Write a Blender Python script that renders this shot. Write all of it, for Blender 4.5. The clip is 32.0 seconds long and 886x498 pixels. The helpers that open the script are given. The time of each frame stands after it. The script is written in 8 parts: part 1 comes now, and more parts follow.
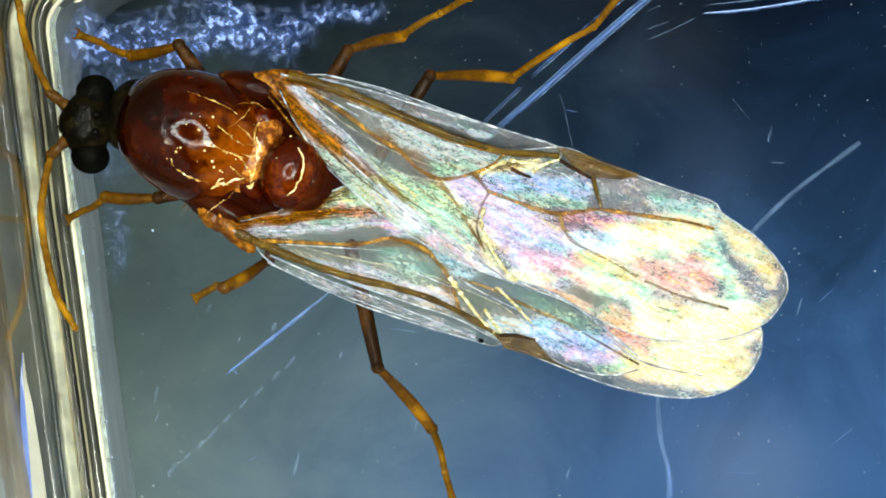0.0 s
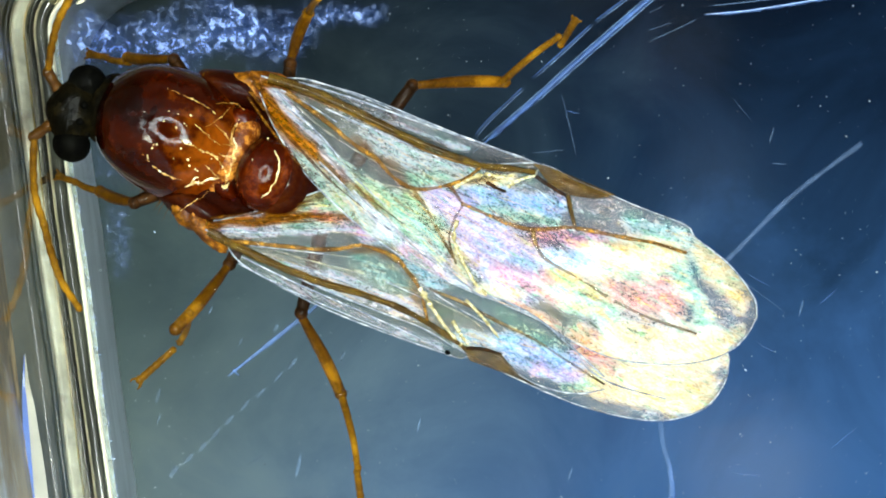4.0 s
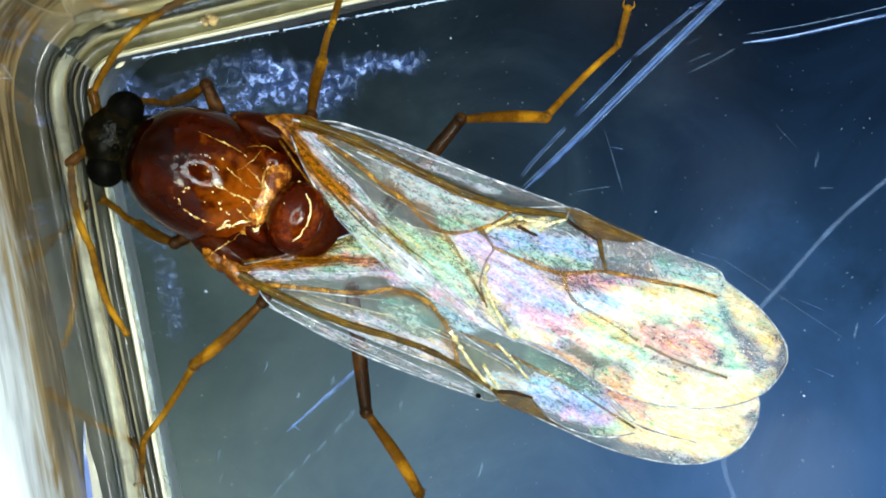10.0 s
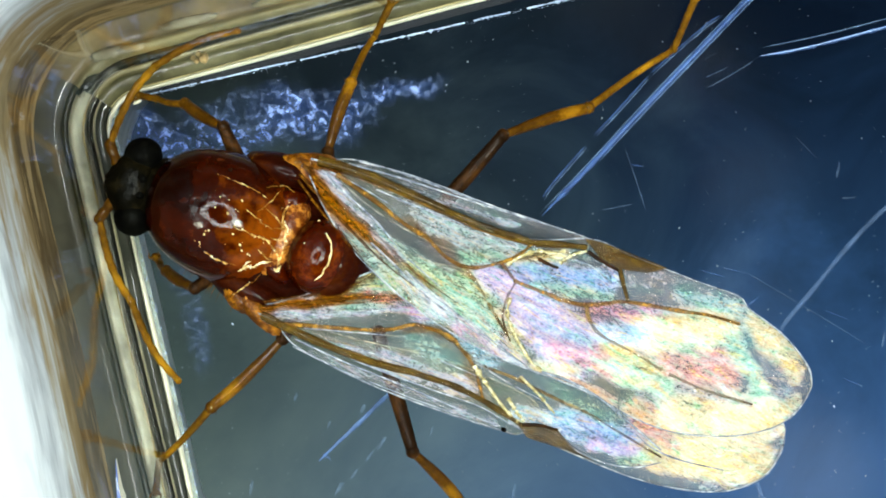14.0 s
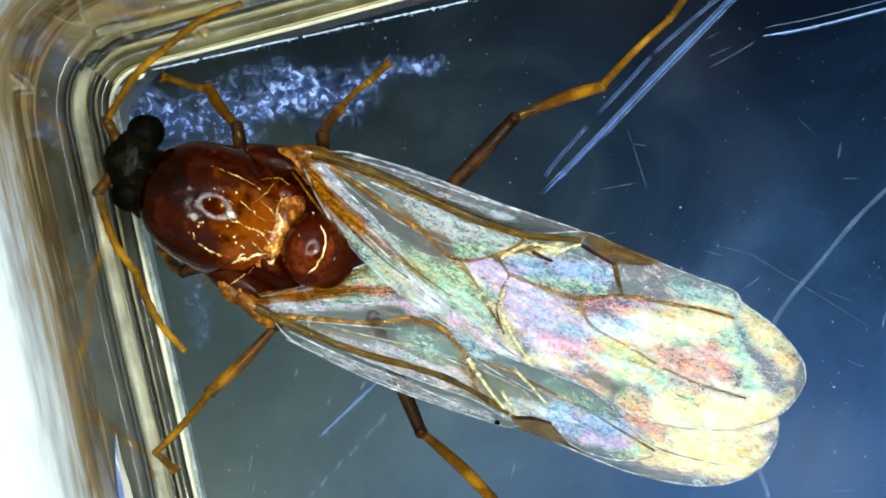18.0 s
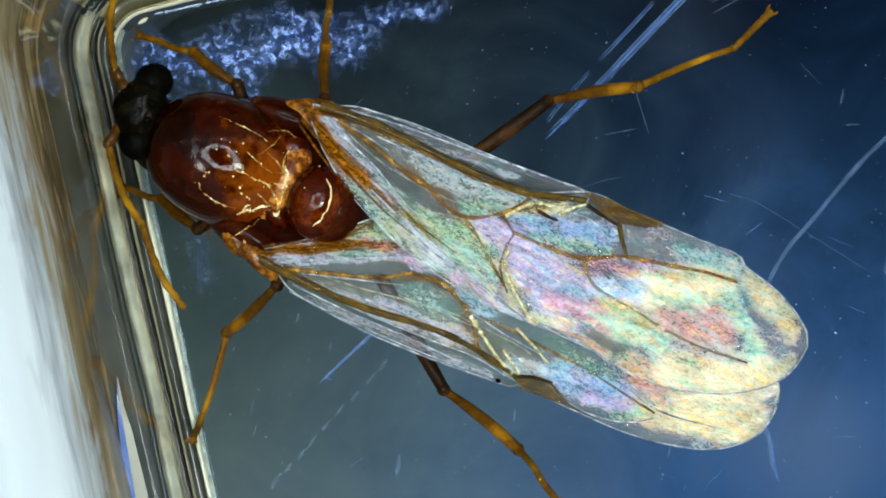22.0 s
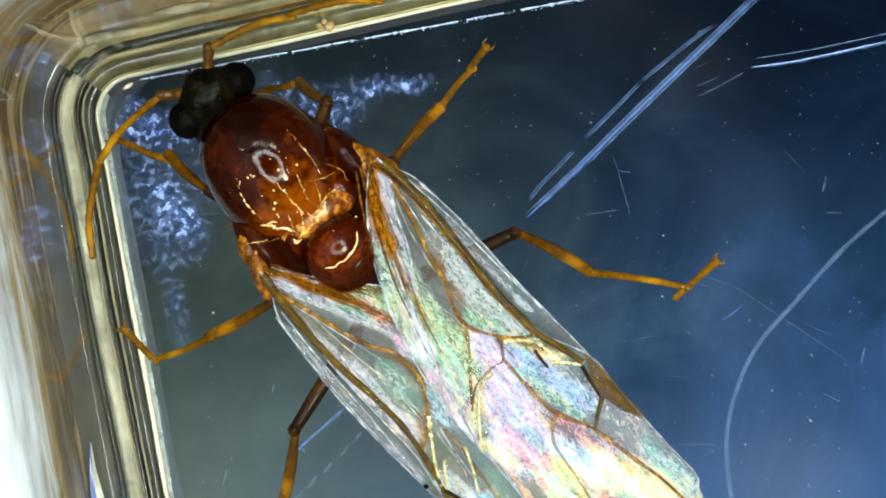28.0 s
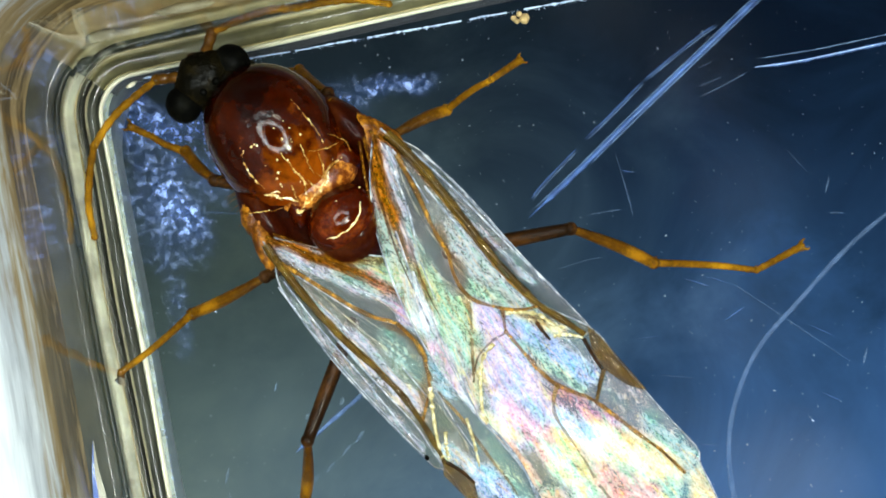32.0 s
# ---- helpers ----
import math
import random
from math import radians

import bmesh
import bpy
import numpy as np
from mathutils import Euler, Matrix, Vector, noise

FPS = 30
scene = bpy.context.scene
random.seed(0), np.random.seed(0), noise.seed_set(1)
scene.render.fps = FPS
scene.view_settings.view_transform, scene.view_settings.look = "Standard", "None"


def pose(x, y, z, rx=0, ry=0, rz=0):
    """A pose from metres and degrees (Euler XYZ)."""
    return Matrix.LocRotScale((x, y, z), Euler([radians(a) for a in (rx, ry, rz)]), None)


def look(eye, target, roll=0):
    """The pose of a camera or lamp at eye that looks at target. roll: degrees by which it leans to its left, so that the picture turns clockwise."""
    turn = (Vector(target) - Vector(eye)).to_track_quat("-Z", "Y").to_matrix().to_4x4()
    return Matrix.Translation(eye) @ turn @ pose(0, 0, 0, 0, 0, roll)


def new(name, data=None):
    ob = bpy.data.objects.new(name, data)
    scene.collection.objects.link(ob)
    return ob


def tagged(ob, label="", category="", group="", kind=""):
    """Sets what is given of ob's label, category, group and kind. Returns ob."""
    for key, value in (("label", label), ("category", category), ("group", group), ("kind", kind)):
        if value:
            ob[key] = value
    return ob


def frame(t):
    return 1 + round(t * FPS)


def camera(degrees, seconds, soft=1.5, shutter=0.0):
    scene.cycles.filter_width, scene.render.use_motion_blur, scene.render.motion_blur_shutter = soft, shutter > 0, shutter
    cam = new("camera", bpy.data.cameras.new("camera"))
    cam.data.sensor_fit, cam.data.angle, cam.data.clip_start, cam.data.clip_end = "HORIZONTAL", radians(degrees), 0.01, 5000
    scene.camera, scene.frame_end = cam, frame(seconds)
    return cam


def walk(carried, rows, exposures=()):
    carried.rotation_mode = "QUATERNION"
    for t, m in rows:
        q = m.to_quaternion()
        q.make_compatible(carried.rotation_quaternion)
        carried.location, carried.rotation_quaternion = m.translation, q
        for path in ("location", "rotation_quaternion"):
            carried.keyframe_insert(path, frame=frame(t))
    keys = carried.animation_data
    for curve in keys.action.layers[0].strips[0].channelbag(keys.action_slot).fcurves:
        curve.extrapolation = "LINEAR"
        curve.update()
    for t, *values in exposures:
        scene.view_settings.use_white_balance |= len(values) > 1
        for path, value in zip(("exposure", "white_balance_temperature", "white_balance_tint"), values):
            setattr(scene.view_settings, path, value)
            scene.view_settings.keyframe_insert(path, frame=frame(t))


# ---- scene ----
MM = 0.001  # the insect and its box are built in millimetres
EYE_Z = 23.523


def mm(x, y, z, rx=0, ry=0, rz=0):
    return pose(x * MM, y * MM, z * MM, rx, ry, rz)


cam = camera(24, 32.0, soft=1.8)
PATH = [
    (0, mm(0.883, -0.737, 23.523, 0, 0, 5.33)),
    (0.5, mm(0.886, -0.734, 23.523, 0, 0, 5.38)),
    (1, mm(0.886, -0.738, 23.523, 0, 0, 5.36)),
    (1.5, mm(0.891, -0.736, 23.523, 0, 0, 5.34)),
    (2, mm(0.885, -0.735, 23.523, 0, 0, 5.39)),
    (2.5, mm(0.85, -0.725, 23.523, 0, 0, 5.27)),
    (3, mm(0.86, -0.724, 23.523, 0, 0, 5.27)),
    (3.5, mm(0.86, -0.723, 23.523, 0, 0, 5.28)),
    (5.5, mm(0.862, -0.723, 23.523, 0, 0, 5.26)),
    (6, mm(0.862, -0.723, 23.523, 0, 0, 5.26)),
    (6.5, mm(0.866, -0.723, 23.523, 0, 0, 5.29)),
    (7, mm(0.866, -0.723, 23.523, 0, 0, 5.29)),
    (7.5, mm(0.868, -0.724, 23.523, 0, 0, 5.29)),
    (8, mm(0.774, -0.658, 23.523, 0, 0, 4.81)),
    (8.5, mm(0.612, -0.566, 23.523, 0, 0, 3.97)),
    (9, mm(0.425, -0.434, 23.523, 0, 0, 3.22)),
    (9.5, mm(0.317, -0.31, 23.523, 0, 0, 2.75)),
    (10, mm(0.257, -0.259, 23.523, 0, 0, 2.03)),
    (10.5, mm(0.232, -0.256, 23.523, 0, 0, 1.82)),
    (11, mm(0.204, -0.27, 23.523, 0, 0, 1.42)),
    (11.5, mm(0.162, -0.25, 23.523, 0, 0, 0.88)),
    (12, mm(0.12, -0.248, 23.523, 0, 0, 0.35)),
    (12.5, mm(0.09, -0.262, 23.523, 0, 0, -0.21)),
    (13, mm(0, 0, 23.523, 0, 0, 0.00)),
    (13.5, mm(-0.025, 0.012, 23.523, 0, 0, 0.01)),
    (14, mm(-0.023, 0.012, 23.523, 0, 0, -0.08)),
    (14.5, mm(-0.024, 0.007, 23.523, 0, 0, 0.03)),
    (15, mm(-0.051, -0.159, 23.523, 0, 0, 0.19)),
    (15.5, mm(-0.044, -0.177, 23.523, 0, 0, 0.18)),
    (17.5, mm(-0.035, -0.203, 23.523, 0, 0, 0.27)),
    (18, mm(-0.034, -0.238, 23.523, 0, 0, 0.32)),
    (18.5, mm(-0.039, -0.259, 23.523, 0, 0, 0.52)),
    (19, mm(-0.066, -0.672, 23.523, 0, 0, 0.64)),
    (19.5, mm(-0.075, -0.856, 23.523, 0, 0, 0.47)),
    (20, mm(-0.067, -0.858, 23.523, 0, 0, 0.45)),
    (20.5, mm(-0.07, -0.857, 23.523, 0, 0, 0.48)),
    (21, mm(-0.062, -0.859, 23.523, 0, 0, 0.47)),
    (21.5, mm(-0.062, -0.859, 23.523, 0, 0, 0.47)),
    (22, mm(-0.052, -0.859, 23.523, 0, 0, 0.47)),
    (22.5, mm(-0.052, -0.859, 23.523, 0, 0, 0.47)),
    (23, mm(-0.032, -0.859, 23.523, 0, 0, 0.47)),
    (23.5, mm(-0.032, -0.859, 23.523, 0, 0, 0.47)),
    (24, mm(-0.032, -0.859, 23.523, 0, 0, 0.47)),
    (24.5, mm(-0.032, -0.859, 23.523, 0, 0, 0.47)),
    (25, mm(-0.032, -0.859, 23.523, 0, 0, 0.47)),
    (25.5, mm(0.026, -0.7, 23.523, 0, 0, 0.73)),
    (26, mm(0.165, -0.127, 23.523, 0, 0, 2.00)),
    (26.5, mm(0.184, -0.025, 23.523, 0, 0, 2.35)),
    (28.5, mm(0.157, 0.002, 23.523, 0, 0, 2.32)),
    (29, mm(0.152, 0.007, 23.523, 0, 0, 2.30)),
    (29.5, mm(0.147, 0.004, 23.523, 0, 0, 2.37)),
    (30, mm(0.148, 0.012, 23.523, 0, 0, 2.28)),
    (30.5, mm(0.154, 0.003, 23.523, 0, 0, 2.35)),
    (31, mm(0.14, -0.002, 23.523, 0, 0, 2.31)),
    (31.5, mm(0.14, -0.014, 23.523, 0, 0, 2.43)),
    (32, mm(0.134, -0.015, 23.523, 0, 0, 2.44)),
]
walk(cam, PATH, exposures=[(0, 0.08, 7050, -6), (1.5, 0.06, 6650, -6), (7, 0.12, 6500, -6), (9.5, 0.06, 6550, -6), (11.5, -0.1, 6650, -6), (20, -0.16, 6650, -6), (21, -0.44, 6300, -6), (22.2, -0.55, 6250, -6), (23.2, -0.56, 6850, -6), (25, -0.56, 6950, -6), (26, -0.16, 7100, -6), (28.5, -0.05, 6950, -6), (31, -0.05, 6980, -6), (32, -0.05, 6650, -6)])

RING_WATTS, KEY_WATTS, FILL_WATTS = 0.00076, 0.0043, 0.042
LEG_LENGTHS = {
    "FR": (0.620, 0.647, 0.419, 0.263),
    "FL": (0.620, 0.631, 0.447, 0.284),
    "MR": (0.750, 0.833, 0.750, 0.500),
    "ML": (0.750, 1.095, 1.104, 0.506),
    "HR": (1.350, 1.050, 1.249, 0.618),
    "HL": (1.350, 1.136, 1.100, 0.600),
}

# ---- light and world ----
world = bpy.data.worlds.new("room")
scene.world = world
world.use_nodes = True
world.node_tree.nodes["Background"].inputs[0].default_value = (0.62, 0.68, 0.8, 1)
world.node_tree.nodes["Background"].inputs[1].default_value = 0.008


def lamp(name, eye, target, size, watts, color):
    data = bpy.data.lights.new(name, "AREA")
    data.shape, data.size, data.energy, data.color = "DISK", size * MM, watts, color
    ob = new(name, data)
    ob.matrix_world = look(Vector(eye) * MM, Vector(target) * MM)
    return ob


# the ring of light diodes round the microscope's lens
for i in range(16):
    a = 2 * math.pi * (i + 0.5) / 16
    lamp("ring_diode", (-0.6 + 7.4 * math.cos(a), 7.4 * math.sin(a), 23), (-0.5, 0, 0), 2.2, RING_WATTS, (0.9, 0.92, 1.0))
# unseen key lamp added near right for glare on the wing tips
lamp("key_lamp", (8.2, -5.2, 23.5), (2.5, -1.0, 1), 3.0, KEY_WATTS, (1.0, 0.96, 0.82))
# fill lamp added unseen beyond the box's left wall, to brighten that wall
lamp("wall_fill", (-34, -8, 20), (-6, 0, 2), 9, FILL_WATTS, (1.0, 0.97, 0.92))


# ---- materials ----
def nodes_of(name):
    m = bpy.data.materials.new(name)
    m.use_nodes = True
    nt = m.node_tree
    nt.nodes.clear()
    return m, nt, nt.nodes.new("ShaderNodeOutputMaterial")


def node(nt, kind, links=(), **values):
    n = nt.nodes.new(kind)
    for key, value in values.items():
        if key in n.inputs:
            n.inputs[key].default_value = value
    for key, socket in links:
        nt.links.new(socket, n.inputs[key])
    return n


def noise_tex(nt, per_mm, detail=4.0, rough=0.55, warp=0.0, stretch=(1, 1, 1)):
    co = nt.nodes.new("ShaderNodeTexCoord")
    mp = nt.nodes.new("ShaderNodeMapping")
    mp.inputs["Scale"].default_value = [1000 * per_mm * k for k in stretch]
    nt.links.new(co.outputs["Object"], mp.inputs["Vector"])
    n = node(nt, "ShaderNodeTexNoise", [("Vector", mp.outputs[0])])
    n.inputs["Scale"].default_value, n.inputs["Detail"].default_value = 1.0, detail
    n.inputs["Roughness"].default_value, n.inputs["Distortion"].default_value = rough, warp
    return n


def ramp(nt, fac, stops):
    r = nt.nodes.new("ShaderNodeValToRGB")
    e = r.color_ramp.elements
    while len(e) < len(stops):
        e.new(0.5)
    for el, (at, col) in zip(e, stops):
        el.position, el.color = at, (*col, 1)
    nt.links.new(fac, r.inputs[0])
    return r


def bump(nt, height, micron, strength=1.0):
    b = node(nt, "ShaderNodeBump", [("Height", height)])
    b.inputs["Strength"].default_value, b.inputs["Distance"].default_value = strength, micron * 1e-6
    return b


def chitin(name, dark, mid, light, rough=0.22, coarse=2.5, fine=30, relief=4, coat=0.4, trans=0.0, gloss=0.05, along=0.0, clear=0.0, lacquer=None, coat_ior=1.5):
    """Insect shell: mottled colour at two scales, fine pitting, a clear gloss."""
    m, nt, out = nodes_of(name)
    a, b = noise_tex(nt, coarse, 3, 0.6, 0.4), noise_tex(nt, fine, 4, 0.6)
    mix = node(nt, "ShaderNodeMath")
    mix.operation = "MULTIPLY_ADD"
    nt.links.new(b.outputs[0], mix.inputs[0])
    mix.inputs[1].default_value = 0.35
    nt.links.new(a.outputs[0], mix.inputs[2])
    if along:
        co = nt.nodes.new("ShaderNodeTexCoord")
        sx = node(nt, "ShaderNodeSeparateXYZ", [("Vector", co.outputs["Object"])])
        gr = node(nt, "ShaderNodeMath", [(0, sx.outputs[0]), (2, mix.outputs[0])])
        gr.operation, gr.inputs[1].default_value = "MULTIPLY_ADD", along * 1000
        mix = gr
    col = ramp(nt, mix.outputs[0], [(0.42, dark), (0.66, mid), (0.9, light)])
    rr = ramp(nt, b.outputs[0], [(0.3, (rough * 0.7,) * 3), (0.75, (min(1, rough * 1.6),) * 3)])
    bp = bump(nt, b.outputs[0], relief)
    p = node(nt, "ShaderNodeBsdfPrincipled", [("Base Color", col.outputs[0]), ("Roughness", rr.outputs[0]), ("Normal", bp.outputs[0])])
    p.inputs["Coat Weight"].default_value, p.inputs["Coat Roughness"].default_value = coat, 0.06
    nt.links.new(bump(nt, b.outputs[0], relief * 0.3).outputs[0], p.inputs["Coat Normal"])
    p.inputs["Specular IOR Level"].default_value = gloss
    p.inputs["Subsurface Weight"].default_value = trans
    p.inputs["Subsurface Radius"].default_value = (2e-4, 6e-5, 2e-5)
    p.inputs["Subsurface Scale"].default_value = 1.0
    p.inputs["Alpha"].default_value = 1 - clear
    if lacquer:
        p.inputs["Coat Tint"].default_value, p.inputs["Coat IOR"].default_value = (*lacquer, 1), coat_ior
    nt.links.new(p.outputs[0], out.inputs[0])
    return m


def plastic(name, color, rough=0.2, glow_through=0.0, vary=0.25, per_mm=1.5, stretch=(1, 1, 1), relief=3, clear=0.0):
    """Moulded plastic: gloss, faint mottling, fine drag marks, some light let through."""
    m, nt, out = nodes_of(name)
    a, b = noise_tex(nt, per_mm, 4, 0.6, 0.3, stretch), noise_tex(nt, per_mm * 12, 3, 0.6, 0, stretch)
    lo, hi = [c * (1 - vary) for c in color], [min(1, c * (1 + vary)) for c in color]
    col = ramp(nt, a.outputs[0], [(0.3, lo), (0.7, hi)])
    bp = bump(nt, b.outputs[0], relief)
    p = node(nt, "ShaderNodeBsdfPrincipled", [("Base Color", col.outputs[0]), ("Normal", bp.outputs[0])])
    p.inputs["Roughness"].default_value = rough
    sh = p.outputs[0]
    if glow_through:
        tr = node(nt, "ShaderNodeBsdfTranslucent", [("Color", col.outputs[0])])
        mx = node(nt, "ShaderNodeMixShader", [(1, sh), (2, tr.outputs[0])])
        mx.inputs[0].default_value = glow_through
        sh = mx.outputs[0]
    if clear:
        tp = node(nt, "ShaderNodeBsdfTransparent")
        mx = node(nt, "ShaderNodeMixShader", [(1, sh), (2, tp.outputs[0])])
        mx.inputs[0].default_value = clear
        sh = mx.outputs[0]
    nt.links.new(sh, out.inputs[0])
    return m


def clear_sheet(name):
    """Clear plastic: lets nearly all through, mirrors a little."""
    m, nt, out = nodes_of(name)
    fr = node(nt, "ShaderNodeFresnel")
    fr.inputs["IOR"].default_value = 1.04
    g = node(nt, "ShaderNodeBsdfGlossy", [("Normal", bump(nt, noise_tex(nt, 3, 5, 0.6).outputs[0], 3).outputs[0])])
    g.inputs["Roughness"].default_value = 0.12
    tp = node(nt, "ShaderNodeBsdfTransparent")
    mx = node(nt, "ShaderNodeMixShader", [(0, fr.outputs[0]), (1, tp.outputs[0]), (2, g.outputs[0])])
    nt.links.new(mx.outputs[0], out.inputs[0])
    return m


def wall_face(name):
    """The wall's clear inner face: seen along its length it mirrors what lies before it."""
    m, nt, out = nodes_of(name)
    g = node(nt, "ShaderNodeBsdfGlossy", [("Normal", bump(nt, noise_tex(nt, 1.5, 3, 0.5).outputs[0], 4).outputs[0])])
    g.inputs["Roughness"].default_value = 0.06
    tp = node(nt, "ShaderNodeBsdfTransparent")
    mx = node(nt, "ShaderNodeMixShader", [(1, tp.outputs[0]), (2, g.outputs[0])])
    mx.inputs[0].default_value = 0.36
    nt.links.new(mx.outputs[0], out.inputs[0])
    return m


def frost_film(name):
    """Frosted skin on the floor: a painted bluish haze set with small clear lumps, thicker and thinner."""
    m, nt, out = nodes_of(name)
    thick = nt.nodes.new("ShaderNodeAttribute")
    thick.attribute_name = "thick"
    lump, grain = noise_tex(nt, 11, 2, 0.5, 0.5), noise_tex(nt, 34, 3, 0.7, 0.3)
    s = node(nt, "ShaderNodeMath", [(0, grain.outputs[0]), (2, lump.outputs[0])])
    s.operation, s.inputs[1].default_value = "MULTIPLY_ADD", 0.5
    shape = ramp(nt, s.outputs[0], [(0.6, (0.1,) * 3), (0.78, (0.3,) * 3), (0.92, (1.0,) * 3)])
    cover = node(nt, "ShaderNodeMath", [(0, shape.outputs[0]), (1, thick.outputs["Fac"])])
    cover.operation, cover.use_clamp = "MULTIPLY", True
    col = ramp(nt, s.outputs[0], [(0.66, (0.06, 0.15, 0.6)), (0.95, (0.34, 0.48, 0.95))])
    p = node(nt, "ShaderNodeBsdfPrincipled", [("Base Color", col.outputs[0]), ("Normal", bump(nt, s.outputs[0], 45).outputs[0])])
    p.inputs["Roughness"].default_value = 0.22
    tp = node(nt, "ShaderNodeBsdfTransparent")
    mx = node(nt, "ShaderNodeMixShader", [(0, cover.outputs[0]), (1, tp.outputs[0]), (2, p.outputs[0])])
    nt.links.new(mx.outputs[0], out.inputs[0])
    return m


def membrane(name, strength=1.0):
    """Wing skin: thin-film sheen painted as fixed tints cell by cell, pleated along the wing, set with fine hairs, half
    see-through.
    """
    m, nt, out = nodes_of(name)
    tint, cover_at, flow = (nt.nodes.new("ShaderNodeAttribute") for k in range(3))
    tint.attribute_name, cover_at.attribute_name, flow.attribute_name = "tint", "cover", "flow"
    pleat = node(nt, "ShaderNodeTexNoise", [("Vector", flow.outputs["Vector"])], Scale=1.0, Detail=4.0, Roughness=0.65, Distortion=0.4)
    narrow = node(nt, "ShaderNodeVectorMath", [(0, flow.outputs["Vector"])])
    narrow.operation = "MULTIPLY"
    narrow.inputs[1].default_value = (1.7, 2.4, 1)
    ray = node(nt, "ShaderNodeTexNoise", [("Vector", narrow.outputs[0])], Scale=1.0, Detail=6.0, Roughness=0.72, Distortion=0.8)
    mid = noise_tex(nt, 7, 3, 0.65, 1.2, (0.7, 1.3, 1))
    fine = noise_tex(nt, 21, 4, 0.8, 1.2, (0.75, 1.3, 1))

    def maths(op, x, k, plus=0.0):
        n = node(nt, "ShaderNodeMath", [(0, x)])
        n.operation = op
        for i, w in ((1, k), (2, plus)):
            if isinstance(w, float):
                n.inputs[i].default_value = w
            else:
                nt.links.new(w, n.inputs[i])
        return n.outputs[0]

    def mixed(fac, a, b):
        n = nt.nodes.new("ShaderNodeMixRGB")
        nt.links.new(fac, n.inputs[0])
        for i, w in ((1, a), (2, b)):
            if isinstance(w, tuple):
                n.inputs[i].default_value = w
            else:
                nt.links.new(w, n.inputs[i])
        return n.outputs[0]

    # uneven thickness shifts the tint here and there to its neighbours in the film's row of colours
    stray = ramp(nt, maths("MULTIPLY_ADD", mid.outputs[0], 0.25, maths("MULTIPLY", ray.outputs[0], 0.75)), [
        (0.34, (0.25, 0.75, 0.35)), (0.42, (0.55, 0.9, 0.9)), (0.47, (0.6, 0.65, 1.0)), (0.52, (0.85, 0.6, 0.95)), (0.57, (1.0, 0.55, 0.5)), (0.62, (1.0, 0.85, 0.4)), (0.68, (0.75, 0.95, 0.6))])
    amount = ramp(nt, ray.outputs[0], [(0.36, (0.72,) * 3), (0.46, (0.3,) * 3), (0.54, (0.3,) * 3), (0.64, (0.72,) * 3)])
    film = mixed(maths("MULTIPLY", amount.outputs[0], tint.outputs["Alpha"]), tint.outputs["Color"], stray.outputs[0])
    vivid = node(nt, "ShaderNodeHueSaturation", [("Color", film)], Saturation=1.28, Value=0.98)
    film = vivid.outputs[0]
    speck = ramp(nt, fine.outputs[0], [(0.46, (0.0,) * 3), (0.62, (0.5,) * 3)])
    film = mixed(maths("MULTIPLY", speck.outputs[0], tint.outputs["Alpha"]), film, (1.0, 0.96, 0.82, 1))
    rough_skin = maths("MULTIPLY_ADD", fine.outputs[0], 0.5, maths("MULTIPLY", pleat.outputs[0], 0.9))
    bp = bump(nt, rough_skin, 36)
    g = node(nt, "ShaderNodeBsdfGlossy", [("Color", film), ("Normal", bp.outputs[0])])
    g.inputs["Roughness"].default_value = 0.28
    d = node(nt, "ShaderNodeBsdfDiffuse", [("Color", film), ("Normal", bp.outputs[0])])
    body = node(nt, "ShaderNodeMixShader", [(1, g.outputs[0]), (2, d.outputs[0])])
    body.inputs[0].default_value = 0.32
    tp = node(nt, "ShaderNodeBsdfTransparent")
    tp.inputs[0].default_value = (0.9, 0.85, 0.62, 1)
    hairs = ramp(nt, maths("MULTIPLY_ADD", pleat.outputs[0], 0.55, maths("MULTIPLY_ADD", mid.outputs[0], 0.3, maths("MULTIPLY", fine.outputs[0], 0.75))), [(0.6, (0.2,) * 3), (0.78, (0.62,) * 3), (0.93, (1.1,) * 3)])
    cv = maths("MULTIPLY", hairs.outputs[0], maths("MULTIPLY", cover_at.outputs["Fac"], 1.45 * strength))
    clear = node(nt, "ShaderNodeClamp", [("Value", cv)])
    clear.inputs["Max"].default_value = 0.88
    mx = node(nt, "ShaderNodeMixShader", [(0, clear.outputs[0]), (1, tp.outputs[0]), (2, body.outputs[0])])
    glint = mixed(tint.outputs["Alpha"], film, (1.0, 0.98, 0.92, 1))
    nt.links.new(maths("MULTIPLY", tint.outputs["Alpha"], 0.5), glint.node.inputs[0])
    glit = node(nt, "ShaderNodeBsdfGlossy", [("Color", glint), ("Normal", bump(nt, fine.outputs[0], 28).outputs[0])])
    glit.inputs["Roughness"].default_value = 0.2
    gl = ramp(nt, fine.outputs[0], [(0.53, (0,) * 3), (0.6, (0.6,) * 3)])
    spark = maths("MULTIPLY", gl.outputs[0], maths("MULTIPLY", cover_at.outputs["Fac"], tint.outputs["Alpha"]))
    mx2 = node(nt, "ShaderNodeMixShader", [(0, spark), (1, mx.outputs[0]), (2, glit.outputs[0])])
    nt.links.new(mx2.outputs[0], out.inputs[0])
    return m


